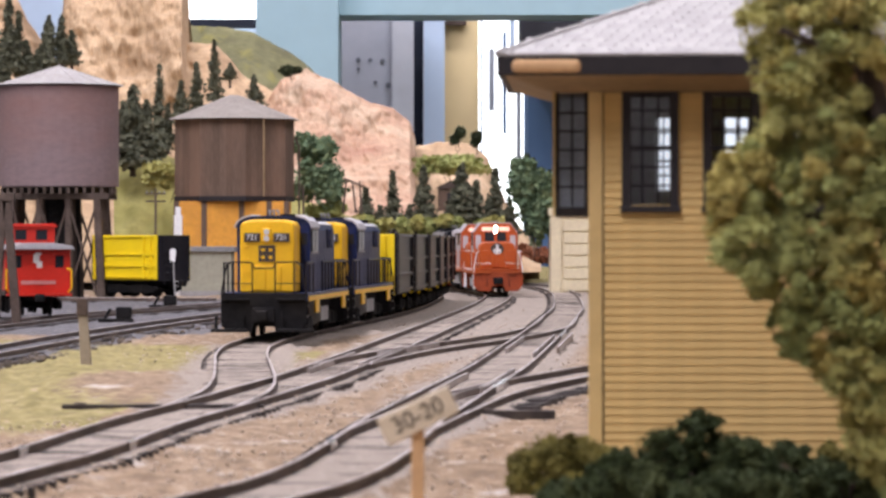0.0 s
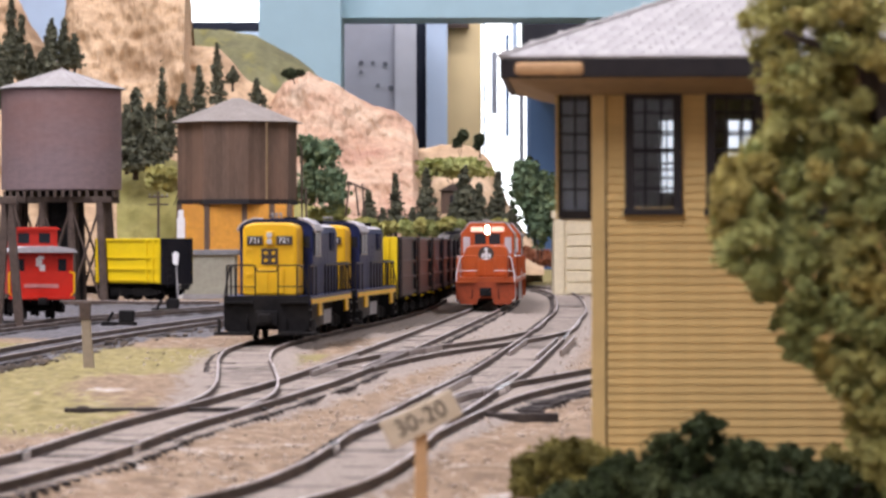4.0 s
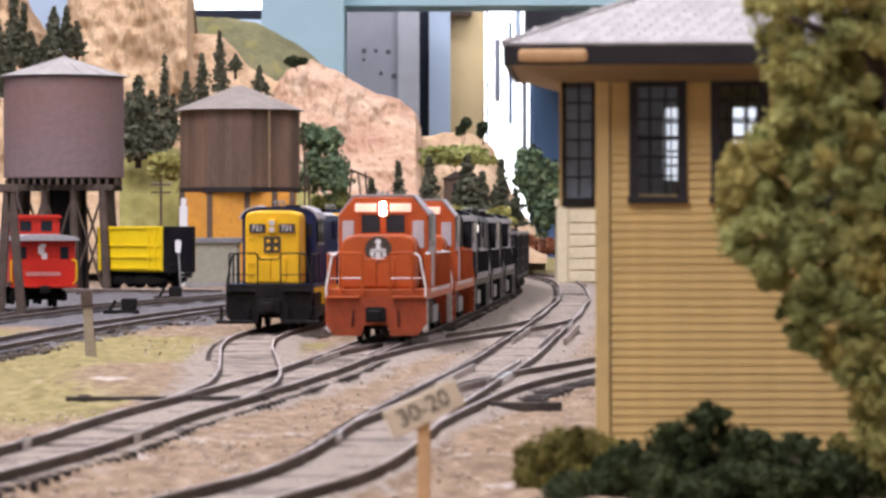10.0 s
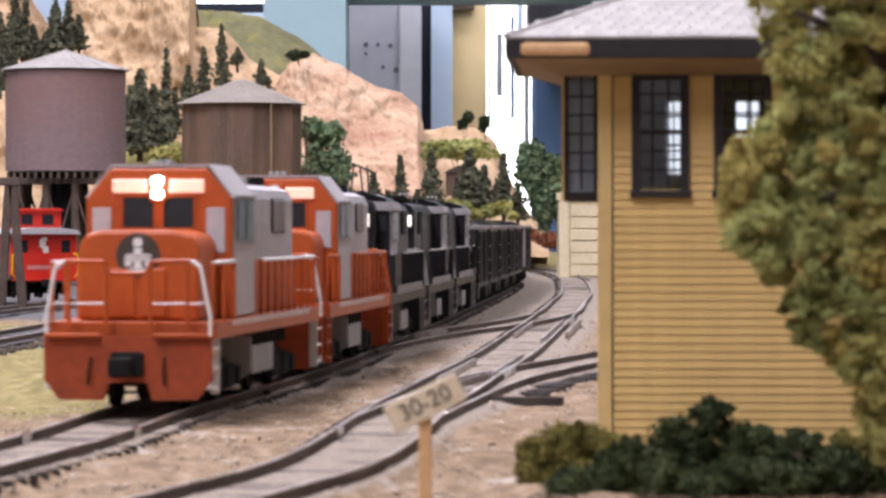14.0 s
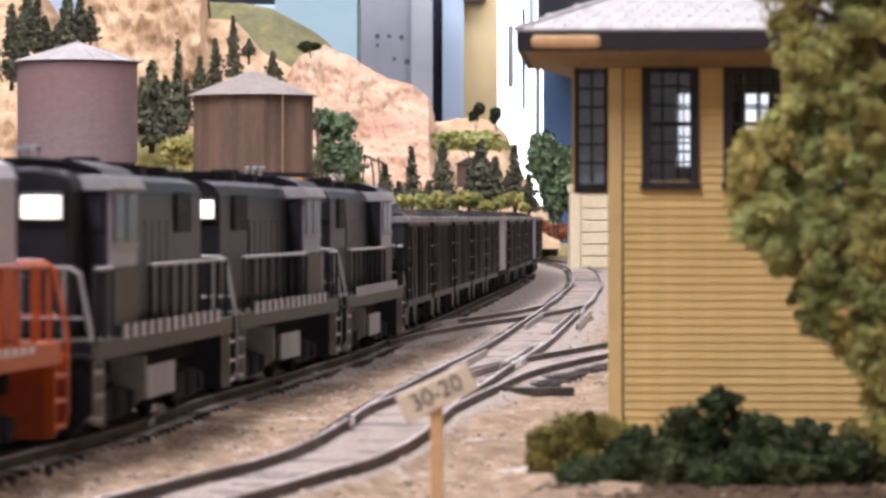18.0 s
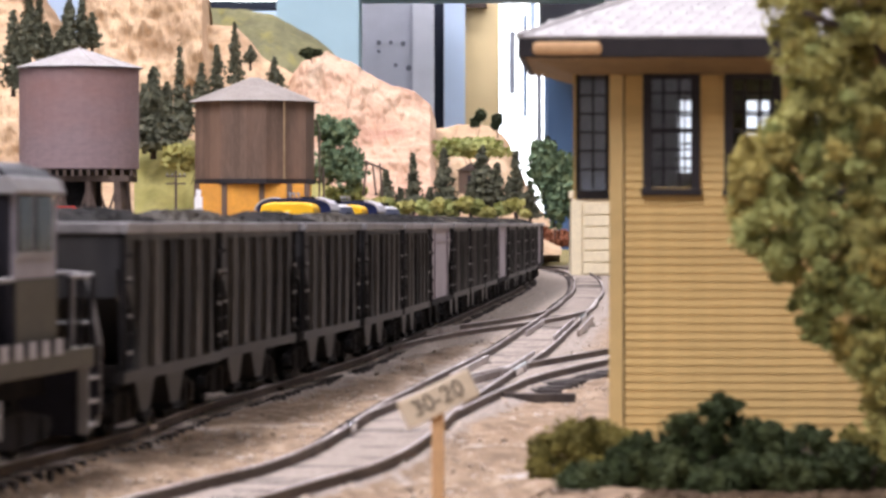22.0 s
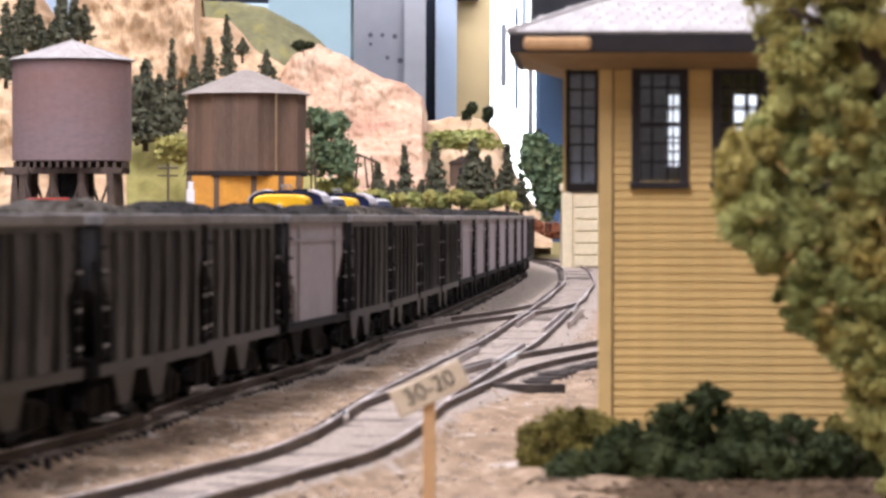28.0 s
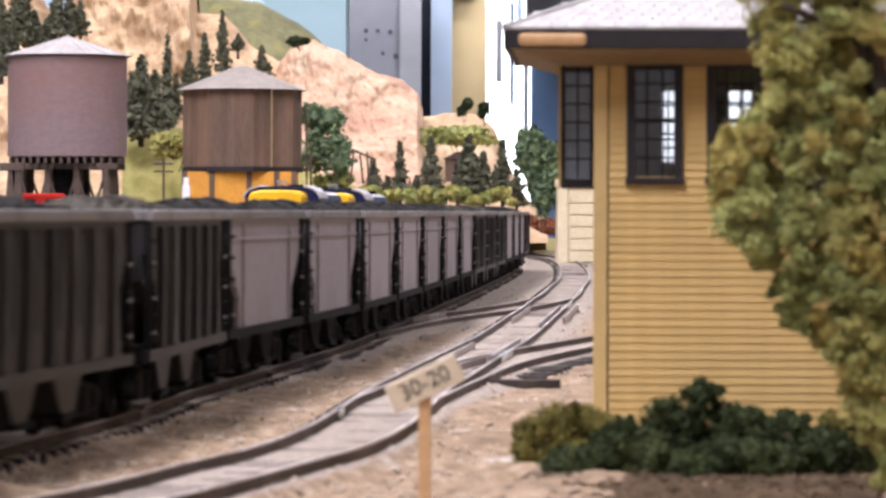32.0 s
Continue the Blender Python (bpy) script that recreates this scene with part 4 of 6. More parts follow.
    for yy in (-3.4, -1.0, 1.6):
        rod(bm, (d * (c1 - 8), yy * 0.7, 49.0), (d * (c1 - 8), yy * 0.7, 51.2), 0.35)
        rod(bm, (d * (c1 - 9), yy * 0.7, 51.2), (d * (c1 - 5 + yy * 0.5), yy * 0.7, 51.3), 0.3, 0.6, 10)
    part("air_horn", bm, GREYTRIM, cab, "small roof horns")
    # lamps and boards
    front = nx1 if high else c1
    bz = 43.0 if high else 47.4
    if reverse:
        front, bz = lx0, 40.5
    fx = front + (0.5 if not reverse else -0.5)
    e = 1.0 if not reverse else -1.0

    def fb(bm, depth, *a, **k):
        return bx(bm, *sorted((fx - e * 0.4, fx + e * depth)), *a, **k)

    hb = part("headlight_housing", fb(B(), 0.9, -1.9, 1.9, bz - 4.6, bz + 1.2, bevel=0.5), nose if not reverse else BLACK, t)
    for zz in (bz - 0.4, bz - 3.0):
        bm = B()
        rod(bm, (d * (fx + e * 0.7), 0, zz), (d * (fx + e * 1.5), 0, zz), 1.15, None, 14)
        part("headlight", bm, LAMPGLOW if beam else SILVER, hb, "glowing headlight" if beam else "unlit headlight")
    for sy in (-1, 1):
        if hood is BLACK:
            y0, y1 = sorted((sy * 2.8, sy * (10.4 if reverse else 9.8)))
            bw_ = part("board_box", fb(B(), 0.9, y0 - 0.5, y1 + 0.5, 38.0, 43.4, bevel=0.5), BLACK, t)
            if lit:
                part("number_board", fb(B(), 1.2, y0, y1, 38.7, 42.7, bevel=0.3), lit, bw_, "lit white number board")
        elif high:
            y0, y1 = sorted((sy * 2.7, sy * 9.2))
            nb = part("number_board", fb(B(), 0.5, y0, y1, bz - 4.4, bz - 0.8, bevel=0.2), INK, t, "dark number board")
            if number:
                words(number, 3.1, WHITEPAINT, nb, Matrix.Translation((d * (fx + e * 0.62), (y0 + y1) / 2, bz - 2.6)) @ Euler((radians(90), 0, radians(90))).to_matrix().to_4x4())
        else:
            y0, y1 = sorted((sy * 2.3, sy * 9.8))
            part("number_board", fb(B(), 0.6, y0, y1, bz - 2.8, bz + 0.1, bevel=0.3), lit, t, "lit number board")
    if emblem and not reverse:
        if high:
            em = part("emblem", bx(B(), nx1 + 0.2, nx1 + 0.55, -3.4, 3.4, 30.6, 37.2, 0.2), INK, t, "dark square emblem")
            bm = B()
            for a, b in ((0.9, 2.2), (-2.2, -0.9)):
                for u, v in ((31.8, 33.0), (34.8, 36.0)):
                    bx(bm, nx1 + 0.5, nx1 + 0.75, a, b, u, v)
            part("emblem_cross", bm, YELLOW, em)
        else:
            bm = B()
            rod(bm, (d * (nx1 - 0.4), 0, 31.6), (d * (nx1 + 0.35), 0, 31.6), 4.6, None, 24)
            em = part("emblem", bm, INK, t, "round dark emblem on the nose")
            bm = B()
            bx(bm, nx1 + 0.3, nx1 + 0.5, -0.8, 0.8, 28.6, 33.2)
            bx(bm, nx1 + 0.3, nx1 + 0.5, -2.5, 2.5, 30.6, 31.9)
            bx(bm, nx1 + 0.3, nx1 + 0.5, -2.7, -1.4, 29.4, 31.6)
            bx(bm, nx1 + 0.3, nx1 + 0.5, 1.4, 2.7, 29.4, 31.6)
            bx(bm, nx1 + 0.3, nx1 + 0.5, -2.1, 2.1, 28.0, 29.0)
            rod(bm, (d * (nx1 + 0.2), 0, 34.3), (d * (nx1 + 0.5), 0, 34.3), 1.0, None, 10)
            part("emblem_mark", bm, WHITEPAINT, em)
    # handrails
    for sy in (-1, 1):
        rail_posts(t, [d * x for x in np.linspace(-h + 12, c0 - 4, 9)], sy * 16.6, 17, 30.2, rails, posts or rails, label="thin side handrail")
        rail_posts(t, [d * x for x in np.linspace(c1 + 3, h - 6, 3)], sy * 16.6, 17, 30.2, rails, posts or rails, label="thin side handrail")
    for sx in (1, -1):
        xe = d * sx * (h - 1.4)
        er = part("end_handrail", wire(B(), [(xe, -13, 30.6), (xe, -5.0, 30.4), (xe, -3.6, 28.0), (xe, 3.6, 28.0), (xe, 5.0, 30.4), (xe, 13, 30.6)], 0.42 if kind == "low" else 0.28), ends or rails, t, "bent end handrail")
        for sy in (-1, 1):
            for yy in (12.2, 4.6):
                part("end_stanchion", rod(B(), (xe, sy * yy, 17), (xe, sy * yy, 30.4), 0.45 if kind == "low" else 0.3), ends or rails, er)
            part("lower_rail", wire(B(), [(xe, sy * 4.6, 22.0), (xe, sy * 15.5, 22.0)], 0.2), rails, er)
        for sy in (-1, 1):
            bm = B()
            wire(bm, [(xe, sy * 16.6, 5), (xe, sy * 16.9, 19), (xe, sy * 14.9, 29.4), (xe, sy * 13, 30.6)], 0.36)
            part("corner_handrail", bm, rails, t, "pale corner handrail")
    return t


def lump(bm, cx, cy, cz, lx, ly, lz, rnd, n=9, m=5):
    rings = []
    for i in range(n + 1):
        a = i / n
        row = []
        for j in range(m + 1):
            b = j / m
            h = lz * (math.sin(math.pi * min(max(a, 0.02), 0.98)) ** 0.45) * (math.sin(math.pi * min(max(b, 0.03), 0.97)) ** 0.7)
            row.append(bm.verts.new((cx + (a - 0.5) * lx, cy + (b - 0.5) * ly, cz + h + (rnd.uniform(-0.8, 0.9) if 0 < i < n and 0 < j < m else 0))))
        rings.append(row)
    for r0, r1 in zip(rings, rings[1:]):
        for j in range(m):
            bm.faces.new((r0[j], r1[j], r1[j + 1], r0[j + 1]))


def hopper(style, load, seed, label, length=104.0, top=37.6):
    """An open coal hopper. style: ribbed black, smooth grey."""
    rnd = random.Random(seed)
    t = thing("hopper_car", label, "hopper car", (0, 0, 0), 0, "hopper cars of the coal train")
    h = length / 2
    W = 17.0
    side = HOPPERBLACK if style == "ribbed" else WEATHERED
    for sy in (-1, 1):
        y = sy * W
        prof = [(-h + 3, top), (h - 3, top), (h - 3, 29), (h - 16, 20), (h - 16, 13), (-h + 16, 13), (-h + 16, 20), (-h + 3, 29)] if style != "ribbed" else [(-h + 2, top), (h - 2, top), (h - 2, 31), (h - 12, 23), (h - 12, 13), (-h + 12, 13), (-h + 12, 23), (-h + 2, 31)]
        s_ob = part("side_sheet", prism(B(), prof, *sorted((y - sy * 1.2, y)), "y"), side, t, "grey weathered smooth side" if style != "ribbed" else "dusty black ribbed side")
        if style == "ribbed":
            for k in range(6):
                x = -h + 15 + k * (length - 30) / 5
                low = rnd.uniform(2.4, 3.2)
                part("rib", prism(B(), [(x - low, 13.2), (x + low, 13.2), (x + low * 0.75, 18), (x + 1.0, 27), (x + 1.3, top - 1.6), (x - 1.3, top - 1.6), (x - 1.0, 27), (x - low * 0.75, 18)], *sorted((y, y + sy * 1.1)), "y"), DUST, s_ob)
            for k in range(5):
                x = -h + 15 + (k + 0.5) * (length - 30) / 5
                part("dust_fan", prism(B(), [(x - 0.6, 19), (x + 0.6, 19), (x + 3.6, top - 1.6), (x - 3.6, top - 1.6)], *sorted((y, y + sy * 0.12)), "y"), DUSTFAN, s_ob, "dull dusty streak")
        else:
            for x in (-h + 20, h - 20):
                part("rib", prism(B(), [(x - 0.8, 13.2), (x + 0.8, 13.2), (x + 0.8, top - 1.5), (x - 0.8, top - 1.5)], *sorted((y, y + sy * 0.6)), "y"), side, s_ob)
            part("seam_strip", box(B(), -h + 3, h - 3, *sorted((y, y + sy * 0.5)), 32.6, 33.3), side, s_ob)
        part("top_chord", box(B(), -h + 1, h - 1, *sorted((y - sy * 1.4, y + sy * 1.2)), top - 0.4, top + 1.6, 0.3), CHORD, t, "pale worn top edge")
        part("side_sill", box(B(), -h, h, *sorted((y - sy * 1.2, y + sy * 0.7)), 11.0, 13.0), side if style == "ribbed" else GRIME, t)
        for sx in (-1, 1):
            x = sx * (h - 2)
            lad = part("corner_ladder", rod(B(), (x, y, 11), (x, y, top), 0.7), GRIME, t)
            for k in range(5):
                zz = 15 + k * 4.6
                part("rung", rod(B(), (x, y + sy * 0.7, zz), (x - sx * 4, y + sy * 0.7, zz), 0.35, None, 6), GRIME, lad)
            x = sx * (h - 4)
            for k in range(3):
                part("grab_iron", box(B(), x - 1.1, x + 1.1, *sorted((y + sy * 0.6, y + sy * 1.1)), 16 + k * 6.5, 16.6 + k * 6.5), GREYTRIM, lad, "pale worn grab iron")
    for sx in (-1, 1):
        bm = B()
        prism(bm, [(sx * (h - 2), top), (sx * (h - 3.2), top), (sx * (h - 3.4), 27), (sx * (h - 34), 13.2), (sx * (h - 33), 12.2), (sx * (h - 2), 26)], -W + 1.2, W - 1.2, "y")
        part("slope_sheet", bm, side if style == "ribbed" else GRIME, t)
        part("end_chord", box(B(), *sorted((sx * (h - 3.4), sx * (h - 1))), -W, W, top - 0.4, top + 1.6, 0.3), CHORD, t)
        part("end_sill", box(B(), *sorted((sx * h, sx * (h - 3))), -W + 0.5, W - 0.5, 10.5, 14), GRIME, t)
        coupler(t, sx * h, sx)
    part("centre_sill", box(B(), -h, h, -3, 3, 10, 14), GRIME, t)
    for k in (-0.5, 0.5):
        x = k * length * 0.3
        part("hopper_bay", prism(B(), [(x - 13, 13.5), (x + 13, 13.5), (x + 4, 4.0), (x - 4, 4.0)], -W + 2.5, W - 2.5, "y"), side if style == "ribbed" else GRIME, t, "sloping discharge bay")
        part("bay_door_frame", box(B(), x - 4.8, x + 4.8, -W + 2, W - 2, 3.2, 4.4), GRIME, t)
    for x in (-h + 22, h - 22):
        truck(t, x, 20, GRIME, 4.8)
    bm = B()
    lump(bm, 0, 0, top - 2.2, length - 6, 2 * W - 3, 6.4, rnd, 26, 10)
    c = part("coal_load", bm, load, t, "heaped lumpy load")
    bm = B()
    for k in range(430):
        a, b = rnd.uniform(-0.46, 0.46), rnd.uniform(-0.44, 0.44)
        z = top - 2.2 + 6.2 * (math.sin(math.pi * (a + 0.5)) ** 0.45) * (math.sin(math.pi * (b + 0.5)) ** 0.7)
        s = rnd.uniform(0.35, 1.1)
        m = Matrix.Translation((a * (length - 6), b * (2 * W - 3), z)) @ Euler((rnd.random() * 6, rnd.random() * 6, 0)).to_matrix().to_4x4() @ Matrix.Diagonal((s, s * 0.8, s * 0.7, 1))
        bmesh.ops.create_icosphere(bm, subdivisions=1, radius=1.0, matrix=m)
    tagged(part("coal_rubble", bm, load, c), kind="stuff")
    return t


orange_lead = locomotive("orange diesel locomotive with glowing twin headlight and white handrails", ORANGE, ORANGE, OFFWHITE, ORANGE, OFFWHITE, WHITEPAINT, ORANGE, 156, "low", False, BOARDGLOW, True, "", True, WHITEPAINT, "moving coal train engines", ORANGE, ORANGE)
orange_second = locomotive("orange and grey diesel locomotive coupled second", ORANGE, ORANGE, OFFWHITE, ORANGE, OFFWHITE, ORANGE, ORANGE, 156, "low", False, BOARDGLOW, False, "", True, WHITEPAINT, "moving coal train engines")
black_a = locomotive("black diesel locomotive running long hood first, lit number boards", BLACK, CABGREY, BLACK, SILLGREY, BLACK, GREYTRIM, BLACK, 155, "high", True, BOARDWHITE, False, "", False, OFFWHITE, "moving coal train engines", BLACK)
black_b = black_a
black_a = locomotive("black diesel locomotive running cab first, lit number boards", BLACK, CABGREY, BLACK, SILLGREY, BLACK, GREYTRIM, BLACK, 155, "high", False, BOARDWHITE, False, "", False, OFFWHITE, "moving coal train engines", BLACK)
black_c = locomotive("black diesel locomotive running long hood first, unlit", BLACK, CABGREY, BLACK, SILLGREY, BLACK, GREYTRIM, BLACK, 155, "high", True, None, False, "", False, OFFWHITE, "moving coal train engines", BLACK)

orange_lead.scale = orange_second.scale = (1, 1.035, 1.035)
TRAIN = [(orange_lead, 156, 8), (orange_second, 156, 8), (black_a, 155, 8), (black_b, 155, 8), (black_c, 155, 8)]
black_kinds = [hopper("ribbed", COAL, 1, "black ribbed hopper car heaped with coal"), hopper("ribbed", COALBROWN, 2, "black ribbed hopper car heaped with brown-dusted coal")]
grey_kind = hopper("smooth", COAL, 3, "weathered grey smooth-sided hopper car heaped with coal")
ORDER = "bbbbbgbbbgbbbbgggggggbbbgggbb"
used = set()
for k, c in enumerate(ORDER):
    src = grey_kind if c == "g" else black_kinds[k % 2]
    car = src if src not in used else copy_thing(src, pose(0, 0, 0))
    used.add(src)
    TRAIN.append((car, 104, 8.0))

# standing train on the siding
blue_lead = locomotive("dark blue locomotive with a bright yellow nose standing on the siding", YELLOW, BLUE, BLUE, BLUE, BLUE, BLACK, GRIME, 176, "high", False, BOARDGLOW, False, "721", True, None, "standing blue engines")
nose_x = 87.5
part("footboard", box(B(), nose_x - 0.5, nose_x + 5, -20.5, -6, 2.6, 4.0, 0.3), GRIME, blue_lead)
part("footboard", box(B(), nose_x - 0.5, nose_x + 5, 6, 20.5, 2.6, 4.0, 0.3), GRIME, blue_lead)
bm = B()
for yy in (-19, -8, 8, 19):
    box(bm, nose_x - 0.5, nose_x + 0.6, yy - 0.6, yy + 0.6, 3.5, 9)
part("footboard_bracket", bm, GRIME, blue_lead)
for sy in (-1, 1):
    part("sill_stripe", box(B(), -80, 80, sy * 17.3 - 0.2, sy * 17.3 + 0.2, 14.8, 16.8), YELLOW, blue_lead, "thin yellow sill stripe")
for sy in (-1, 1):
    for xx in (-58, 50):
        part("step_well", box(B(), xx - 6, xx + 6, sy * 17.4 - 0.4, sy * 17.4 + 0.4, 9.6, 15.2, 0.2), YELLOW, blue_lead, "yellow step block below the sill")
for sy in (-1, 1):
    for z0, y0, z1, y1 in ((44.3, 15.7, 46.6, 14.6), (46.6, 14.6, 48.4, 12.2), (48.4, 12.2, 49.3, 8.8)):
        part("roof_edge", prism(B(), [(sy * y0, z0), (sy * y1, z1), (sy * (y1 + 0.5), z1 + 0.5), (sy * (y0 + 0.6), z0 + 0.2)], 25.0, 55.0, "x"), OFFWHITE, blue_lead, "pale painted cab roof edge")
    part("hood_edge", prism(B(), [(sy * 10.3, 45.9), (sy * 7.6, 47.2), (sy * 7.8, 47.5), (sy * 10.6, 46.2)], -75, 24, "x"), SILVER, blue_lead, "pale worn hood edge")
blue_second = copy_thing(blue_lead, pose(0, 0, 0))


def ore_car(label, end, side, length=120.0, top=40.0):
    t = thing("ore_car", label, "ore car", (0, 0, 0), 0, "yellow ore cars")
    h, W = length / 2, 16.5
    for sy in (-1, 1):
        y = sy * W
        s_ob = part("side_sheet", box(B(), -h + 1, h - 1, *sorted((y - sy * 1.2, y)), 12, top, 0.2), side, t)
        for zz in (13.2, 21, 29, top - 1.8):
            part("side_rib", box(B(), -h + 1, h - 1, *sorted((y, y + sy * 1.1)), zz, zz + 1.6, 0.3), side, s_ob)
        for xx in (-h + 3, h - 14, h - 8, h - 2):
            part("side_post", box(B(), xx - 1, xx + 1, *sorted((y, y + sy * 1.4)), 12, top, 0.3), side, s_ob)
    for sx in (-1, 1):
        e = part("end_sheet", box(B(), *sorted((sx * (h - 1.4), sx * h)), -W, W, 11, top, 0.2), end, t)
        bm = B()
        for yy in (-12, 12):
            rod(bm, (sx * (h + 0.8), yy, 9), (sx * (h + 0.8), yy, top - 1), 0.4)
        for k in range(5):
            rod(bm, (sx * (h + 0.8), -12, 12 + k * 5), (sx * (h + 0.8), -6, 12 + k * 5), 0.35)
        part("end_ladder", bm, end, e)
        coupler(t, sx * h, sx)
    part("car_floor", box(B(), -h + 1, h - 1, -W + 1, W - 1, 11, 13), GRIME, t)
    part("underframe", box(B(), -h + 4, h - 4, -5, 5, 8.5, 11), GRIME, t)
    for x in (-h + 20, h - 20):
        truck(t, x, 20, GRIME, 4.8)
    return t


ore_black = ore_car("black-sided ore car with bright yellow ends", CANARY, BLACK, 104, 42.5)
ore_cars = [ore_black] + [copy_thing(ore_black, pose(0, 0, 0)) for _ in range(5)]
STANDING = [(blue_lead, 176, 8.0), (blue_second, 176, 8.0)] + [(c, 104, 8.5) for c in ore_cars]

yard_car = ore_car("bright yellow ribbed ore car with a black end", BLACK, CANARY, 62, 43)
yard_car.matrix_world = pose(-0.2104, 2.3716, 0, 0, 0, -36)


# ---------- trains on their lines ----------
def along(line, arc, s):
    return np.interp(s, arc, line[:, 0]), np.interp(s, arc, line[:, 1])


def car_pose(line, arc, mid, length, z=0.0):
    """Pose of a car whose truck centres sit on the line; the line runs from near to far and the car heads to its near end."""
    b = length / 2 - (40 if length > 130 else 22)
    x0, y0 = along(line, arc, mid - b)
    x1, y1 = along(line, arc, mid + b)
    return pose((x0 + x1) / 2 * MM, (y0 + y1) / 2 * MM, z * MM, 0, 0, math.degrees(math.atan2(y0 - y1, x0 - x1)))


MAIN_EXT = NEAR_END[:-1] + MAIN + FAR_END[1:]
SPUR_LINE, SPUR_ARC = glide(SPUR, 4.0)
mid = np.interp(1352, SPUR_LINE[:, 1], SPUR_ARC)
for ob, length, gap in STANDING:
    ob.matrix_world = car_pose(SPUR_LINE, SPUR_ARC, mid + length / 2, length)
    mid += length + gap

# depth of the leading pilot, time by time
FRONT = [(0, 2450), (1, 2375), (2, 2290), (3, 2170), (6, 1749), (7, 1620), (8, 1460), (9, 1312), (10, 1190), (11, 1072), (12, 941), (13, 828)]
# place of the first hopper along the line, later on
FIRST_HOPPER = [(14, 3247), (15.5, 3060), (17, 2878), (18, 2774), (19, 2663), (20, 2554), (21, 2432), (23, 2182), (25, 1954), (28, 1511), (30, 1201), (32, 878)]


def train_rows():
    line, arc = glide(MAIN_EXT, 4.0)
    n = int(np.argmax(line[:, 1] > 2600))
    engines = sum(a + b for _, a, b in TRAIN[:5])
    known = [(t, float(np.interp(d, line[:n, 1], arc[:n]))) for t, d in FRONT] + [(t, s - engines) for t, s in FIRST_HOPPER]
    ts = [k[0] for k in known]
    ss = [k[1] for k in known]
    times = [round(0.5 * i, 2) for i in range(65)]
    head = [float(np.interp(t, ts, ss)) for t in times]
    for _ in range(2):
        head = [head[0]] + [(a + 2 * b + c) / 4 for a, b, c in zip(head, head[1:], head[2:])] + [head[-1]]
    return line, arc, times, head


def motions():
    line, arc, times, head = train_rows()
    back = 0.0
    for ob, length, gap in TRAIN:
        walk(ob, [(t, car_pose(line, arc, s + back + length / 2, length)) for t, s in zip(times, head)])
        back += length + gap


# ---------- foliage ----------
def flake_mesh(name, blobs, per, size, material, seed, core=0.66, fuzz=1.12):
    """A crown of small bent flakes spread over rough balls, each with a dark core. blobs: (x, y, z, rx, ry, rz)."""
    rnd = np.random.RandomState(seed)
    verts, faces = [], []
    for x, y, z, rx, ry, rz in blobs:
        n = per
        d = rnd.normal(size=(n, 3))
        d /= np.linalg.norm(d, axis=1)[:, None]
        r = rnd.uniform(0.5, fuzz, n)
        c = np.array([x, y, z]) + d * r[:, None] * np.array([rx, ry, rz])
        face = d + rnd.normal(size=(n, 3)) * 0.75
        a = np.cross(face, rnd.normal(size=(n, 3)))
        a /= np.linalg.norm(a, axis=1)[:, None] + 1e-9
        b = np.cross(face, a)
        b /= np.linalg.norm(b, axis=1)[:, None] + 1e-9
        up = np.cross(a, b)
        s = size * rnd.uniform(0.6, 1.5, n)[:, None]
        base = len(verts)
        quad = np.stack([c - a * s, c - b * s * 0.7 + up * s * 0.35, c + a * s, c + b * s * 0.7 + up * s * 0.35], 1).reshape(-1, 3)
        verts += quad.tolist()
        faces += [(base + 4 * i, base + 4 * i + 1, base + 4 * i + 2, base + 4 * i + 3) for i in range(n)]
        if core:
            bm = B()
            bmesh.ops.create_icosphere(bm, subdivisions=2, radius=1.0)
            base = len(verts)
            for v in bm.verts:
                k = core * (0.85 + 0.6 * noise.noise(v.co * 2.1 + Vector((x, y, z)) * 0.1))
                verts.append((x + v.co.x * rx * k, y + v.co.y * ry * k, z + v.co.z * rz * k))
            faces += [tuple(base + v.index for v in f.verts) for f in bm.faces]
            bm.free()
    me = bpy.data.meshes.new(name)
    me.from_pydata((np.array(verts) * MM).tolist(), [], faces)
    me.materials.append(material)
    return me


def foliage_part(name, me, parent, label=""):
    ob = new(name, me)
    ob.parent = parent
    tagged(ob, label, kind="")
    return ob


def conifer(at, height, width, seed, label="dark green model conifer on the hillside", material=None):
    rnd = random.Random(seed)
    t = thing("conifer_tree", label, "tree", at, rnd.uniform(0, 360), "model conifers")
    part("trunk", rod(B(), (0, 0, -8), (0, 0, height * 0.9), width * 0.06 + 0.4, 0.2, 7), BARK, t)
    blobs = []
    n = 7
    for k in range(n):
        a = k / (n - 1)
        r = width * 0.5 * (1 - a * 0.82) * rnd.uniform(0.75, 1.15)
        z = height * (0.12 + 0.84 * a)
        blobs.append((rnd.uniform(-.15, .15) * r, rnd.uniform(-.15, .15) * r, z, r, r, height * 0.11))
        if a < 0.8:
            q = rnd.uniform(0, 6.28)
            blobs.append((math.cos(q) * r * 0.55, math.sin(q) * r * 0.55, z - height * 0.05, r * 0.6, r * 0.6, height * 0.07))
    foliage_part("crown", flake_mesh("crown", blobs, 46, max(width * 0.085, 1.0), material or LEAF_PINE, seed), t)
    return t


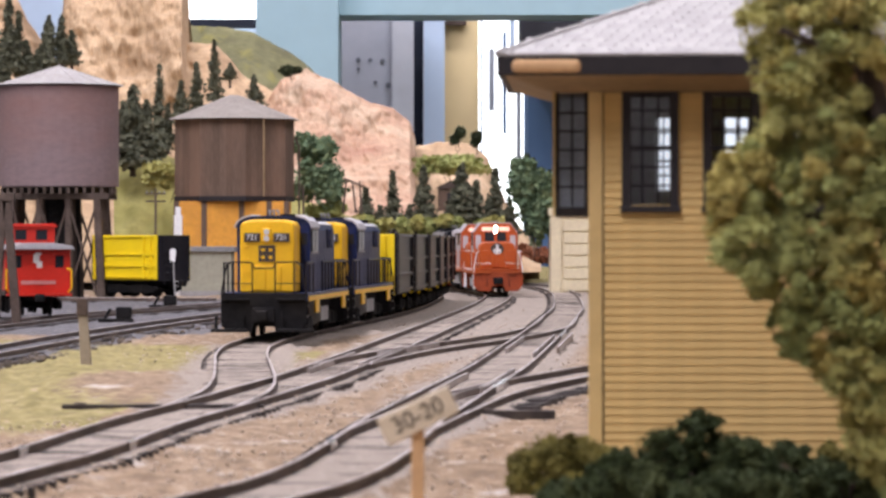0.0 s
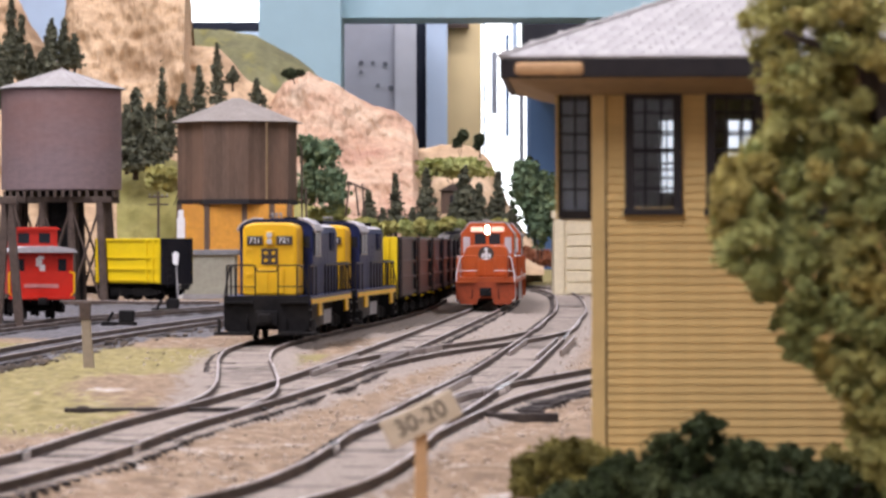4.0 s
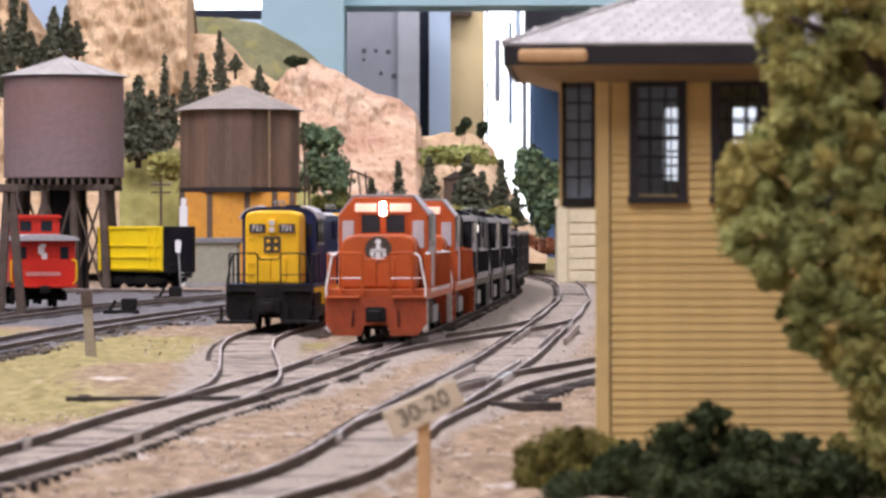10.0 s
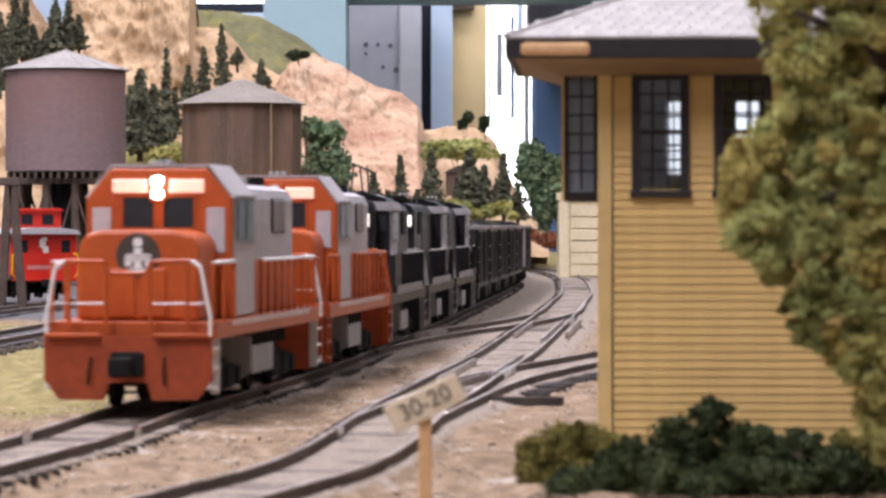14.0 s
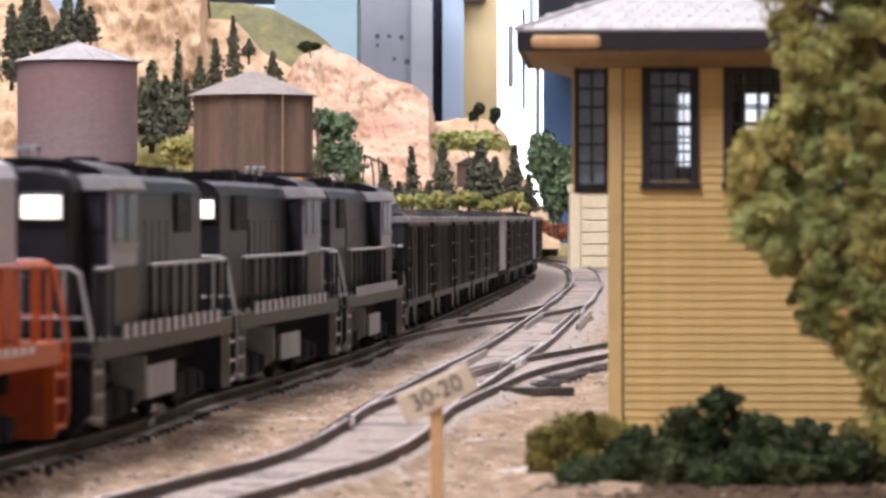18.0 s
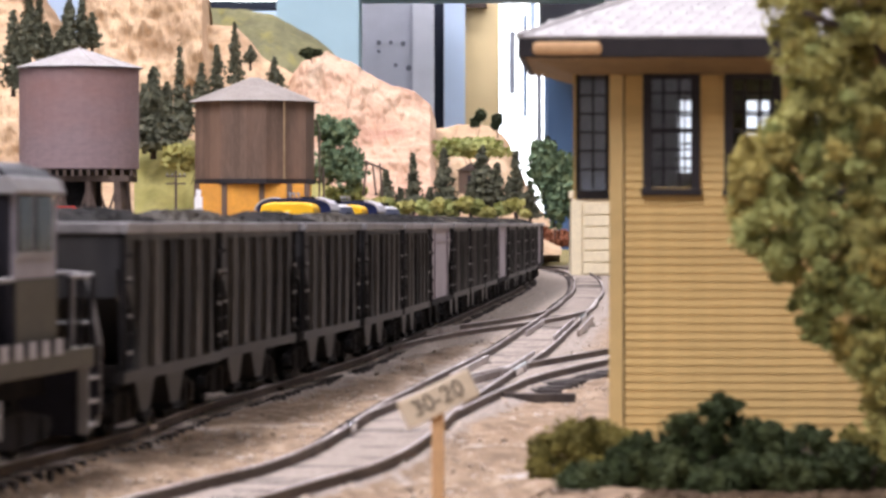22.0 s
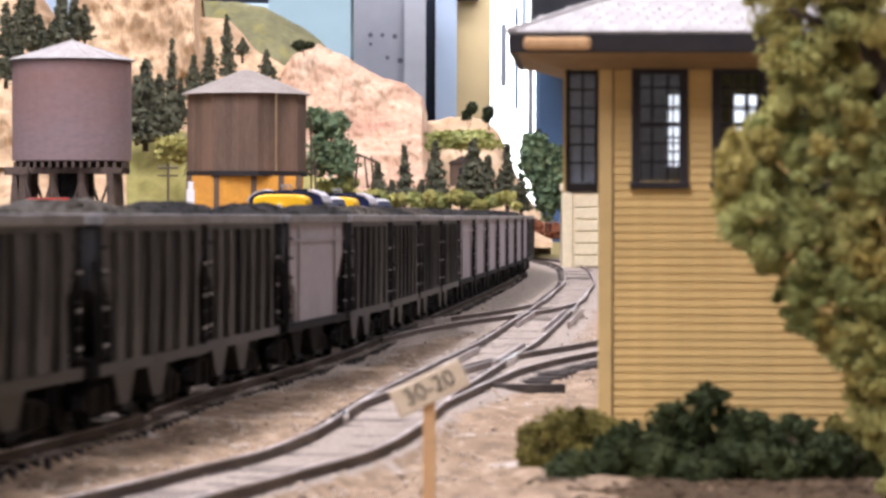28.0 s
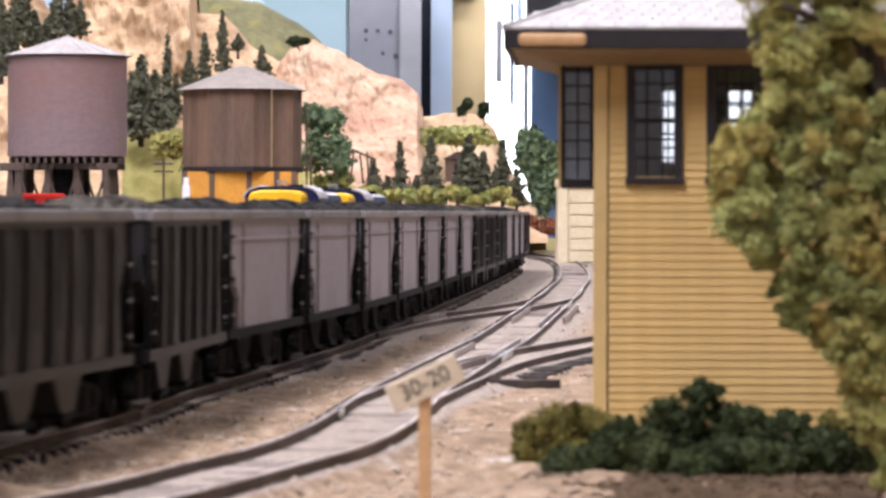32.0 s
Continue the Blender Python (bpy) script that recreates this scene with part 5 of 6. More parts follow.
def bush(name, at, blobs, material, label, seed, per=160, size=1.2, category="bush", stem=True, group=""):
    t = thing(name, label, category, at, 0, group)
    if stem:
        bm = B()
        for b in blobs[: max(2, len(blobs) // 3)]:
            wire(bm, [(b[0] * 0.2, b[1] * 0.2, -6), (b[0] * 0.6, b[1] * 0.6, b[2] * 0.5), (b[0], b[1], b[2] * 0.8)], 0.3)
        part("stem", bm, BARK, t)
    foliage_part("leaves", flake_mesh("leaves", blobs, per, size, material, seed), t)
    return t


# ---------- interlocking tower ----------
def tower():
    x0, yn = 28.3, 650.0
    z0 = -4.0
    Wt, Dt = 62.0, 46.0
    zt = EYE_H + (430 - 158) * yn / LENS
    t = thing("signal_tower", "tan clapboard signal tower with dark windows, grey shingled roof", "tower", (x0, yn, 0), -2.6)
    wz0, wz1 = EYE_H + (430 - 366) * yn / LENS, EYE_H + (430 - 166) * yn / LENS
    wins = [(7.2, 16.3), (22.7, 31.8), (38.2, 47.3)]
    # front wall core in pieces round the openings
    bm = B()
    box(bm, 0, Wt, 0, 2, z0, wz0)
    box(bm, 0, Wt, 0, 2, wz1, zt + 3)
    xs = [0] + [v for w in wins for v in w] + [Wt]
    for a, b in zip(xs[0::2], xs[1::2]):
        box(bm, a, b, 0, 2, wz0, wz1)
    part("front_wall", bm, SIDING, t)
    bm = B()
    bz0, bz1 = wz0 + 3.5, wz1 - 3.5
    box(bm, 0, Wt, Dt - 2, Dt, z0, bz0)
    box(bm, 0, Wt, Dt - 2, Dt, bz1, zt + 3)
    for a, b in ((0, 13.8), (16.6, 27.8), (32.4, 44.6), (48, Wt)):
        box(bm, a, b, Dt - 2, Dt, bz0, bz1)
    part("back_wall", bm, INTERIOR, t, "back wall painted dim for the dark inside, with window openings")
    bm = B()
    for a, b in ((13.8, 16.6), (27.8, 32.4), (44.6, 48)):
        for q in range(1, 5):
            z = bz0 + (bz1 - bz0) * q / 5
            box(bm, a, b, Dt - 1.4, Dt - 1, z - 0.25, z + 0.25)
        box(bm, (a + b) / 2 - 0.2, (a + b) / 2 + 0.2, Dt - 1.4, Dt - 1, bz0, bz1)
    part("back_muntins", bm, DARKBROWN, t)
    bm = B()
    box(bm, Wt - 2, Wt, 2, Dt - 2, z0, zt + 3)
    part("end_wall", bm, SIDING, t)
    bm = B()
    box(bm, 0, 2, 2, Dt - 2, z0, wz0)
    box(bm, 0, 2, 2, 8, wz0, zt + 3)
    box(bm, 0, 2, 34, Dt - 2, wz0, zt + 3)
    box(bm, 0, 2, 8, 34, wz1, zt + 3)
    part("track_wall", bm, SIDING, t)
    part("floor_boards", box(B(), 2, Wt - 2, 2, Dt - 2, wz0 - 9, wz0 - 8), DARKBROWN, t)
    # boards, each one lapped over the next
    pitch = 1.6
    n = int((zt - z0) / pitch)
    shared = {}

    def board(a, b):
        key = round(b - a, 2)
        if key not in shared:
            shared[key] = mesh_of("clapboard", prism(B(), [(0, 0), (-0.46, 0.0), (-0.46, 0.13), (-0.08, pitch), (0, pitch)], 0, b - a, "x"), SIDING)
        return shared[key]

    for k in range(n):
        z = z0 + k * pitch
        spans = [(2.6, Wt - 2.6)]
        if z + pitch > wz0 - 1 and z < wz1 + 1:
            spans = [(2.6, wins[0][0] - 0.9), (wins[0][1] + 0.9, wins[1][0] - 0.9), (wins[1][1] + 0.9, wins[2][0] - 0.9), (wins[2][1] + 0.9, Wt - 2.6)]
        for a, b in spans:
            ob = new("clapboard", board(a, b))
            ob.parent = t
            ob.matrix_basis = pose(a * MM, 0, z * MM)
    for a in (0, Wt - 2.6):
        part("corner_board", box(B(), a - 0.1, a + 2.6, -1.0, 0.2, z0, zt + 1, 0.2), SIDINGTRIM, t)
    # Dark strip paints the shadow line beside the corner board.
    part("corner_shadow_line", box(B(), 2.6, 2.85, -0.5, 0, z0, zt + 1), DARKBROWN, t)
    part("frieze_board", box(B(), -0.4, Wt + 0.4, -1.2, 0, wz1 + 0.8, zt + 2.6, 0.2), SIDINGTRIM, t)

    def sash(a, b, y, z1, z2, axis="x"):
        w = B()
        box(w, a - 0.9, a + 0.8, y - 1.5, y + 1.6, z1 - 0.2, z2 + 0.6)
        box(w, b - 0.8, b + 0.9, y - 1.5, y + 1.6, z1 - 0.2, z2 + 0.6)
        box(w, a + 0.8, b - 0.8, y - 1.5, y + 1.6, z2 - 1.0, z2 + 0.6)
        box(w, a - 1.2, b + 1.2, y - 2.0, y + 1.6, z1 - 1.6, z1 - 0.2, 0.2)
        f = part("window", w, DARKBROWN, t, "tall dark-framed multi-pane window")
        m = B()
        for k in range(1, 3):
            x = a + (b - a) * k / 3
            box(m, x - 0.22, x + 0.22, y + 0.2, y + 0.7, z1, z2)
        for k in range(1, 6):
            z = z1 + (z2 - z1) * k / 6
            box(m, a, b, y + 0.25, y + 0.65, z - (0.45 if k == 3 else 0.2), z + (0.45 if k == 3 else 0.2))
        part("muntins", m, DARKBROWN, f)
        p = part("pane", box(B(), a, b, y + 0.75, y + 0.95, z1, z2), PANE, f, "glass pane")
        p.visible_shadow = False
        return f

    for a, b in wins:
        sash(a, b, 0, wz0, wz1)
    # bay on the track side
    by0, bw = 12.0, 6.6
    bay = part("bay_window", box(B(), -bw, 0, by0, by0 + 18, wz0 - 2.2, wz0 - 0.4, 0.2), DARKBROWN, t, "dark-framed bay window")
    part("bay_head", box(B(), -bw, 0, by0, by0 + 18, wz1 + 0.4, zt + 2), DARKBROWN, bay)
    part("bay_side", box(B(), -bw, -bw + 0.8, by0, by0 + 18, wz0 - 0.4, wz1 + 0.4), DARKBROWN, bay)
    part("bay_jamb", box(B(), -0.9, 0, by0, by0 + 1, wz0 - 0.4, wz1 + 0.4), DARKBROWN, bay)
    # Grey sheet put behind the bay's pane to imitate its reflections.
    part("bay_reflection_panel", box(B(), -bw + 0.8, -0.9, by0 + 2.4, by0 + 3.0, wz0 - 0.4, wz1 + 0.4), mat("grey_pane_reflection", (0.30, 0.31, 0.34), 0.8, 0, 300, 0.2, 0.05), t, "added grey panel imitating reflections in the bay's glass")
    part("bay_corner_trim", box(B(), -bw - 0.5, -bw, by0 - 0.4, by0 + 1, wz0 - 2.2, zt + 1), SIDINGTRIM, t)
    bm = B()
    for k in range(1, 6):
        z = wz0 + (wz1 - wz0) * k / 6
        box(bm, -bw + 0.8, -0.9, by0 + 0.4, by0 + 0.8, z - 0.2, z + 0.2)
    box(bm, -bw / 2 - 0.2, -bw / 2 + 0.2, by0 + 0.4, by0 + 0.8, wz0, wz1)
    part("muntins", bm, DARKBROWN, t)
    p = part("pane", box(B(), -bw + 0.8, -0.9, by0 + 0.9, by0 + 1.1, wz0 - 0.4, wz1 + 0.4), PANE, t, "glass pane")
    p.visible_shadow = False
    # roof: eave, soffit, hip shingles
    ov, ze = 17.2, EYE_H + (430 - 137) * (yn - 16) / LENS
    ex0, ex1, ey0, ey1 = -ov, Wt + ov, -ov, Dt + ov
    bm = B()
    o = [bm.verts.new(q) for q in ((ex0 + 0.6, ey0 + 0.6, ze + 0.6), (ex1 - 0.6, ey0 + 0.6, ze + 0.6), (ex1 - 0.6, ey1 - 0.6, ze + 0.6), (ex0 + 0.6, ey1 - 0.6, ze + 0.6))]
    q = [bm.verts.new(v) for v in ((-7, -0.6, ze - 2.6), (Wt + 0.6, -0.6, ze - 2.6), (Wt + 0.6, Dt + 0.6, ze - 2.6), (-7, Dt + 0.6, ze - 2.6))]
    u = [bm.verts.new((v.co.x, v.co.y, ze + 1.4)) for v in o]
    for k in range(4):
        m = (k + 1) % 4
        bm.faces.new((o[k], q[k], q[m], o[m]))
        bm.faces.new((o[k], o[m], u[m], u[k]))
    bm.faces.new(u)
    part("soffit", bm, EAVE, t, "sloping wooden soffit")
    for nm, a in (("f", (ex0, ex1, ey0, ey0 + 1.2)), ("b", (ex0, ex1, ey1 - 1.2, ey1)), ("l", (ex0, ex0 + 1.2, ey0 + 1.2, ey1 - 1.2)), ("r", (ex1 - 1.2, ex1, ey0 + 1.2, ey1 - 1.2))):
        part("fascia", box(B(), *a, ze, ze + 3.6, 0.2), DARKBROWN, t)
    # Tan block stands in for the stretch of fascia that catches the light.
    part("eave_lit_patch", box(B(), ex0 + 2.8, ex0 + 15.8, ey0 - 0.8, ey0 + 2, ze + 0.4, ze + 3.0, 0.9), POSTWOOD, t, "tan block added for the lit stretch of fascia")
    zr = ze + 3.4
    rise_ = 0.39
    ridge = (ey1 - ey0) / 2 * rise_
    cx0, cx1, cy = ex0 + (ey1 - ey0) / 2, ex1 - (ey1 - ey0) / 2, (ey0 + ey1) / 2
    bm = B()
    v = [bm.verts.new(p) for p in ((ex0, ey0, zr), (ex1, ey0, zr), (ex1, ey1, zr), (ex0, ey1, zr), (cx0, cy, zr + ridge), (cx1, cy, zr + ridge))]
    for q in ((0, 1, 5, 4), (1, 2, 5), (2, 3, 4, 5), (3, 0, 4), (3, 2, 1, 0)):
        bm.faces.new([v[i] for i in q])
    roof = part("roof", bm, SHINGLE, t, "grey shingled hip roof")
    # shingles on the two slopes in view, one by one
    me = mesh_of("shingle", box(B(), -1.42, 1.42, 0, 3.6, 0.05, 0.5), SHINGLE)
    rows = 15
    slope = math.degrees(math.atan(rise_))
    step = (ey1 - ey0) / 2 / rows
    cnt = 0
    for r in range(rows):
        y = ey0 + r * step
        a, b = ex0 + r * step + 1.5, ex1 - r * step - 1.5
        x = a + (r % 2) * 1.5
        while x < b and cnt < 290 and x < 64:
            ob = new("shingle", me)
            ob.parent = roof
            ob.matrix_basis = pose(x * MM, y * MM, (zr + r * step * rise_ + 0.15) * MM, slope + random.uniform(0.5, 2.5), 0, random.uniform(-1, 1))
            cnt += 1
            x += 3.0
    part("hip_cap", wire(B(), [(ex0, ey0, zr + 0.6), (cx0, cy, zr + ridge + 0.6), (cx1, cy, zr + ridge + 0.6)], 0.7), SHINGLE, roof)
    return t


tower()


# ---------- water tanks ----------
def water_tank():
    cx, cy = spot(107, 430, 2400)[:2]
    t = thing("water_tank", "faded red-brown water tank with a conical grey roof on timber legs", "water tank", (cx, cy, -3))
    k = 2400 / LENS
    R = 42.3
    zb, ze, za = EYE_H + 3 + (430 - 334) * k, EYE_H + 3 + (430 - 158) * k, EYE_H + 3 + (430 - 120) * k
    n = 40
    for i in range(n):
        a0, a1 = 2 * math.pi * i / n, 2 * math.pi * (i + 1) / n - 0.001
        bm = prism(B(), [(R * math.cos(a0), R * math.sin(a0)), (R * math.cos(a1), R * math.sin(a1)), ((R - 2) * math.cos(a1), (R - 2) * math.sin(a1)), ((R - 2) * math.cos(a0), (R - 2) * math.sin(a0))], zb, ze, "z")
        part("stave", bm, TANKRED, t)
    for z in np.linspace(zb + 3, ze - 4, 8):
        bm = B()
        bmesh.ops.create_cone(bm, cap_ends=False, segments=64, radius1=R + 0.07, radius2=R + 0.07, depth=0.5, matrix=Matrix.Translation((0, 0, z)))
        part("iron_hoop", bm, TANKRED, t)
    part("tank_floor", rod(B(), (0, 0, zb - 1), (0, 0, zb + 0.5), R - 2.2, None, 40), TIMBER, t)
    bm = B()
    bmesh.ops.create_cone(bm, cap_ends=True, segments=16, radius1=R + 3.4, radius2=1.2, depth=za - ze - 1, matrix=Matrix.Translation((0, 0, ze + (za - ze) / 2 + 0.4)))
    r = part("roof", bm, ROOFGREY, t, "low conical grey roof")
    part("finial", rod(B(), (0, 0, za - 1.5), (0, 0, za + 1.4), 0.9), ROOFGREY, r)
    for i in range(16):
        a = 2 * math.pi * i / 16
        part("roof_batten", rod(B(), ((R + 3.2) * math.cos(a), (R + 3.2) * math.sin(a), ze + 0.9), (1.2 * math.cos(a), 1.2 * math.sin(a), za - 0.2), 0.4), ROOFGREY, r)
    for i in range(15):
        x = -R + 4 + i * (2 * R - 8) / 14
        h = math.sqrt(max(R * R - x * x, 60))
        part("floor_joist", box(B(), x - 1, x + 1, -h, h, zb - 5, zb - 1), TIMBER, t)
    for y in (-30, -10, 10, 30):
        part("cross_beam", box(B(), -38, 38, y - 2, y + 2, zb - 9, zb - 5), TIMBER, t)
    for x in (-30, -10, 10, 30):
        for y in (-30, -10, 10, 30):
            bm = B()
            rod(bm, (x * 1.12, y * 1.12, -1), (x, y, zb - 9), 3.2, 2.8, 8)
            part("leg", bm, TIMBER, t)
    for y in (-32, 32):
        for a, b in ((-30, -10), (-10, 10), (10, 30)):
            part("brace", wire(B(), [(a, y, 4), (b, y, zb - 12)], 0.9), TIMBER, t)
            part("brace", wire(B(), [(b, y, 4), (a, y, zb - 12)], 0.9), TIMBER, t)
    part("inlet_pipe", rod(B(), (0, 0, 0), (0, 0, zb), 15, None, 16), GRIME, t, "dark insulated inlet pipe")
    return t


water_tank()


def brown_tank():
    D = 2750
    cx, cy = spot(418, 430, D)[:2]
    k = D / LENS
    t = thing("tank_house", "dark brown eight-sided water tank on an ochre boarded base", "water tank", (cx, cy, -3))
    R = 48.5
    zb, ze, za = EYE_H + 3 + (430 - 352) * k, EYE_H + 3 + (430 - 216) * k, EYE_H + 3 + (430 - 172) * k
    for i in range(8):
        a0, a1 = math.radians(i * 45 + 14), math.radians(i * 45 + 59)
        p0, p1 = Vector((R * math.cos(a0), R * math.sin(a0))), Vector((R * math.cos(a1), R * math.sin(a1)))
        nb = 7
        for j in range(nb):
            q0, q1 = p0.lerp(p1, j / nb), p0.lerp(p1, (j + 0.995) / nb)
            bm = prism(B(), [tuple(q0), tuple(q1), tuple(q1 * 0.96), tuple(q0 * 0.96)], zb, ze, "z")
            part("plank", bm, TANKBROWN, t)
        part("corner_post", rod(B(), (p0.x, p0.y, zb - 1), (p0.x, p0.y, ze), 0.7), TANKBROWN, t)
    part("pale_batten", rod(B(), (26, -42.6, zb), (26, -42.6, ze), 0.8), EAVE, t, "pale weathered batten")
    part("tank_floor", prism(B(), [(R * 1.03 * math.cos(math.radians(i * 45 + 14)), R * 1.03 * math.sin(math.radians(i * 45 + 14))) for i in range(8)], zb - 4, zb, "z"), DARKBROWN, t)
    bm = B()
    bmesh.ops.create_cone(bm, cap_ends=True, segments=8, radius1=R * 1.13, radius2=4, depth=za - ze, matrix=Matrix.Translation((0, 0, (ze + za) / 2)) @ Matrix.Rotation(radians(14), 4, "Z"))
    r = part("roof", bm, mat("brown_grey_roof", (0.24, 0.21, 0.18), 0.85, 0, 350, 0.2, 0.15, (0.32, 0.29, 0.25), 50, 0.5), t, "faceted brown-grey roof")
    zs = EYE_H + 3 + (430 - 440) * k
    w = 44
    bm = box(B(), -w, w, -40, 40, -2, zb - 4)
    base = part("base_wall", bm, OCHRE, t, "ochre boarded base")
    for x in (-w, -w + 22, -w + 52, w - 14, w):
        part("base_post", box(B(), x - 2.2, x + 2.2, -41.5, -39, -2, zb - 4), TANKBROWN, base)
    for i in range(16):
        x = -w + 2.8 + i * 5.5
        part("base_board", box(B(), x - 2.65, x + 2.65, -40.5, -39.6, 0, zb - 5), OCHRE, base)
    bm = B()
    wire(bm, [(R + 4, -6, 0), (R + 4, -6, zb + 40), (R + 1, -6, zb + 48)], 0.9)
    wire(bm, [(R + 9, -6, 0), (R + 7, -6, zb + 10)], 0.9)
    part("standpipe", bm, TIMBER, t, "weathered standpipe beside the tank")
    return t


brown_tank()


def shed():
    D = 2580
    a, b = spot(322, 525, D), spot(412, 440, D)
    t = thing("low_shed", "low grey-green shed with a flat grey roof slab", "shed", ((a[0] + b[0]) / 2, D, -3))
    w = (b[0] - a[0]) / 2
    h = b[2] + 3
    body = part("wall", box(B(), -w, w, 0, 42, -1, h - 4), SHEDGREY, t)
    part("roof", box(B(), -w - 1.5, w + 3, -2.5, 44, h - 4, h, 0.4), mat("slate_grey_slab", (0.22, 0.22, 0.22), 0.8, 0, 300, 0.2, 0.1), t, "grey roof slab")
    part("plinth", box(B(), -w - 0.6, w + 0.6, -0.8, 42.5, -1, 4), GREYTRIM, t)
    for x in np.linspace(-w + 5, w - 5, 7):
        part("batten", box(B(), x - 0.4, x + 0.4, -0.5, 0, 4, h - 4), SHEDGREY, t)
    p = thing("white_post", "short white post beside the tank base", "post", spot(318, 405, 2600)[:2] + (-3,))
    part("shaft", box(B(), -3, 3, -3, 3, 0, 62, 0.5), WHITEPAINT, p)
    part("cap", box(B(), -2, 2, -2, 2, 62, 68, 0.5), WHITEPAINT, p)


shed()


# ---------- caboose ----------
def caboose():
    t = thing("caboose", "bright red caboose with white emblem and a grey cupola roof", "caboose", (-207, 1765, 0), 0)
    t.matrix_world = pose(-0.2105, 1.768, 0, 0, 0, -76)
    L, W = 104.0, 17.0
    # x runs toward the viewer end
    part("body", box(B(), -L, 0, -W, W, 13, 35, 0.5), RED, t)
    part("end_apron", prism(B(), [(-W, 25), (W, 25), (W - 0.5, 12), (W - 4, 10.4), (-W + 4, 10.4), (-W + 0.5, 12)], 0.2, 1.8, "x"), RED, t)
    part("roof", prism(B(), [(-W - 2, 34.6), (W + 2, 34.6), (W, 36.6), (8, 38), (-8, 38), (-W, 36.6)], -L - 5, 5, "x", 0.2), mat("caboose_roof_grey", (0.4, 0.38, 0.38), 0.6, 0, 400, 0.15, 0.05), t, "grey arched roof")
    c = part("cupola", box(B(), -62, -28, -12.5, 12.5, 37, 47, 0.5), RED, t)
    part("cupola_roof", prism(B(), [(-14, 46.6), (14, 46.6), (12, 48.2), (-12, 48.2)], -64, -26, "x", 0.2), RED, c)
    for yy in (-8.5, 2.5):
        part("cupola_window", box(B(), -28.2, -27.7, yy, yy + 6, 39.6, 45, 0.2), GLASSDARK, c)
    part("cupola_window", box(B(), -50, -38, 12.3, 12.8, 39.6, 45, 0.2), GLASSDARK, c)
    for yy in (-13, 9):
        part("end_window", box(B(), 0, 0.5, yy, yy + 4.4, 22.5, 31.5, 0.2), GLASSDARK, t)
        part("window_hood", box(B(), 0, 1.4, yy - 1, yy + 5.4, 31.6, 32.6, 0.2), RED, t)
    em = part("emblem", box(B(), 0.1, 0.4, -0.7, 0.7, 23, 32), WHITEPAINT, t, "white painted emblem")
    for a, b, z0, z1 in ((-1.4, 1.6, 31.4, 33), (-2.4, -0.8, 27.6, 32), (-1.2, 2.2, 27, 28.4), (0.6, 2.2, 22, 27), (-2.2, 0.8, 22, 23.4), (-3, 3, 19.6, 20.4)):
        part("emblem_stroke", box(B(), 0.1, 0.45, a, b, z0, z1), WHITEPAINT, em)
    part("lettering_bar", box(B(), 1.8, 2.1, -9, 9, 16.4, 18.4), mat("faded_pink_lettering", (0.5, 0.22, 0.2), 0.6, 0, 400, 0.2, 0), t, "faded lettering bar")
    for sy in (-1, 1):
        bm = B()
        wire(bm, [(2, sy * 15, 24.6), (4, sy * 17, 24), (4, sy * 17, 14), (2, sy * 15.5, 12.4)], 0.5)
        part("grab_iron", bm, YELLOW, t, "yellow curved grab iron")
    bm = box(B(), 2, 7, -W, W, 10.5, 11.6)
    part("end_platform", bm, RED, t)
    part("underframe", box(B(), -L, 0, -5, 5, 8.5, 13), GRIME, t)
    for x in (-20, -L + 20):
        truck(t, x, 20, GRIME, 4.8)
    coupler(t, 2, 1)


caboose()


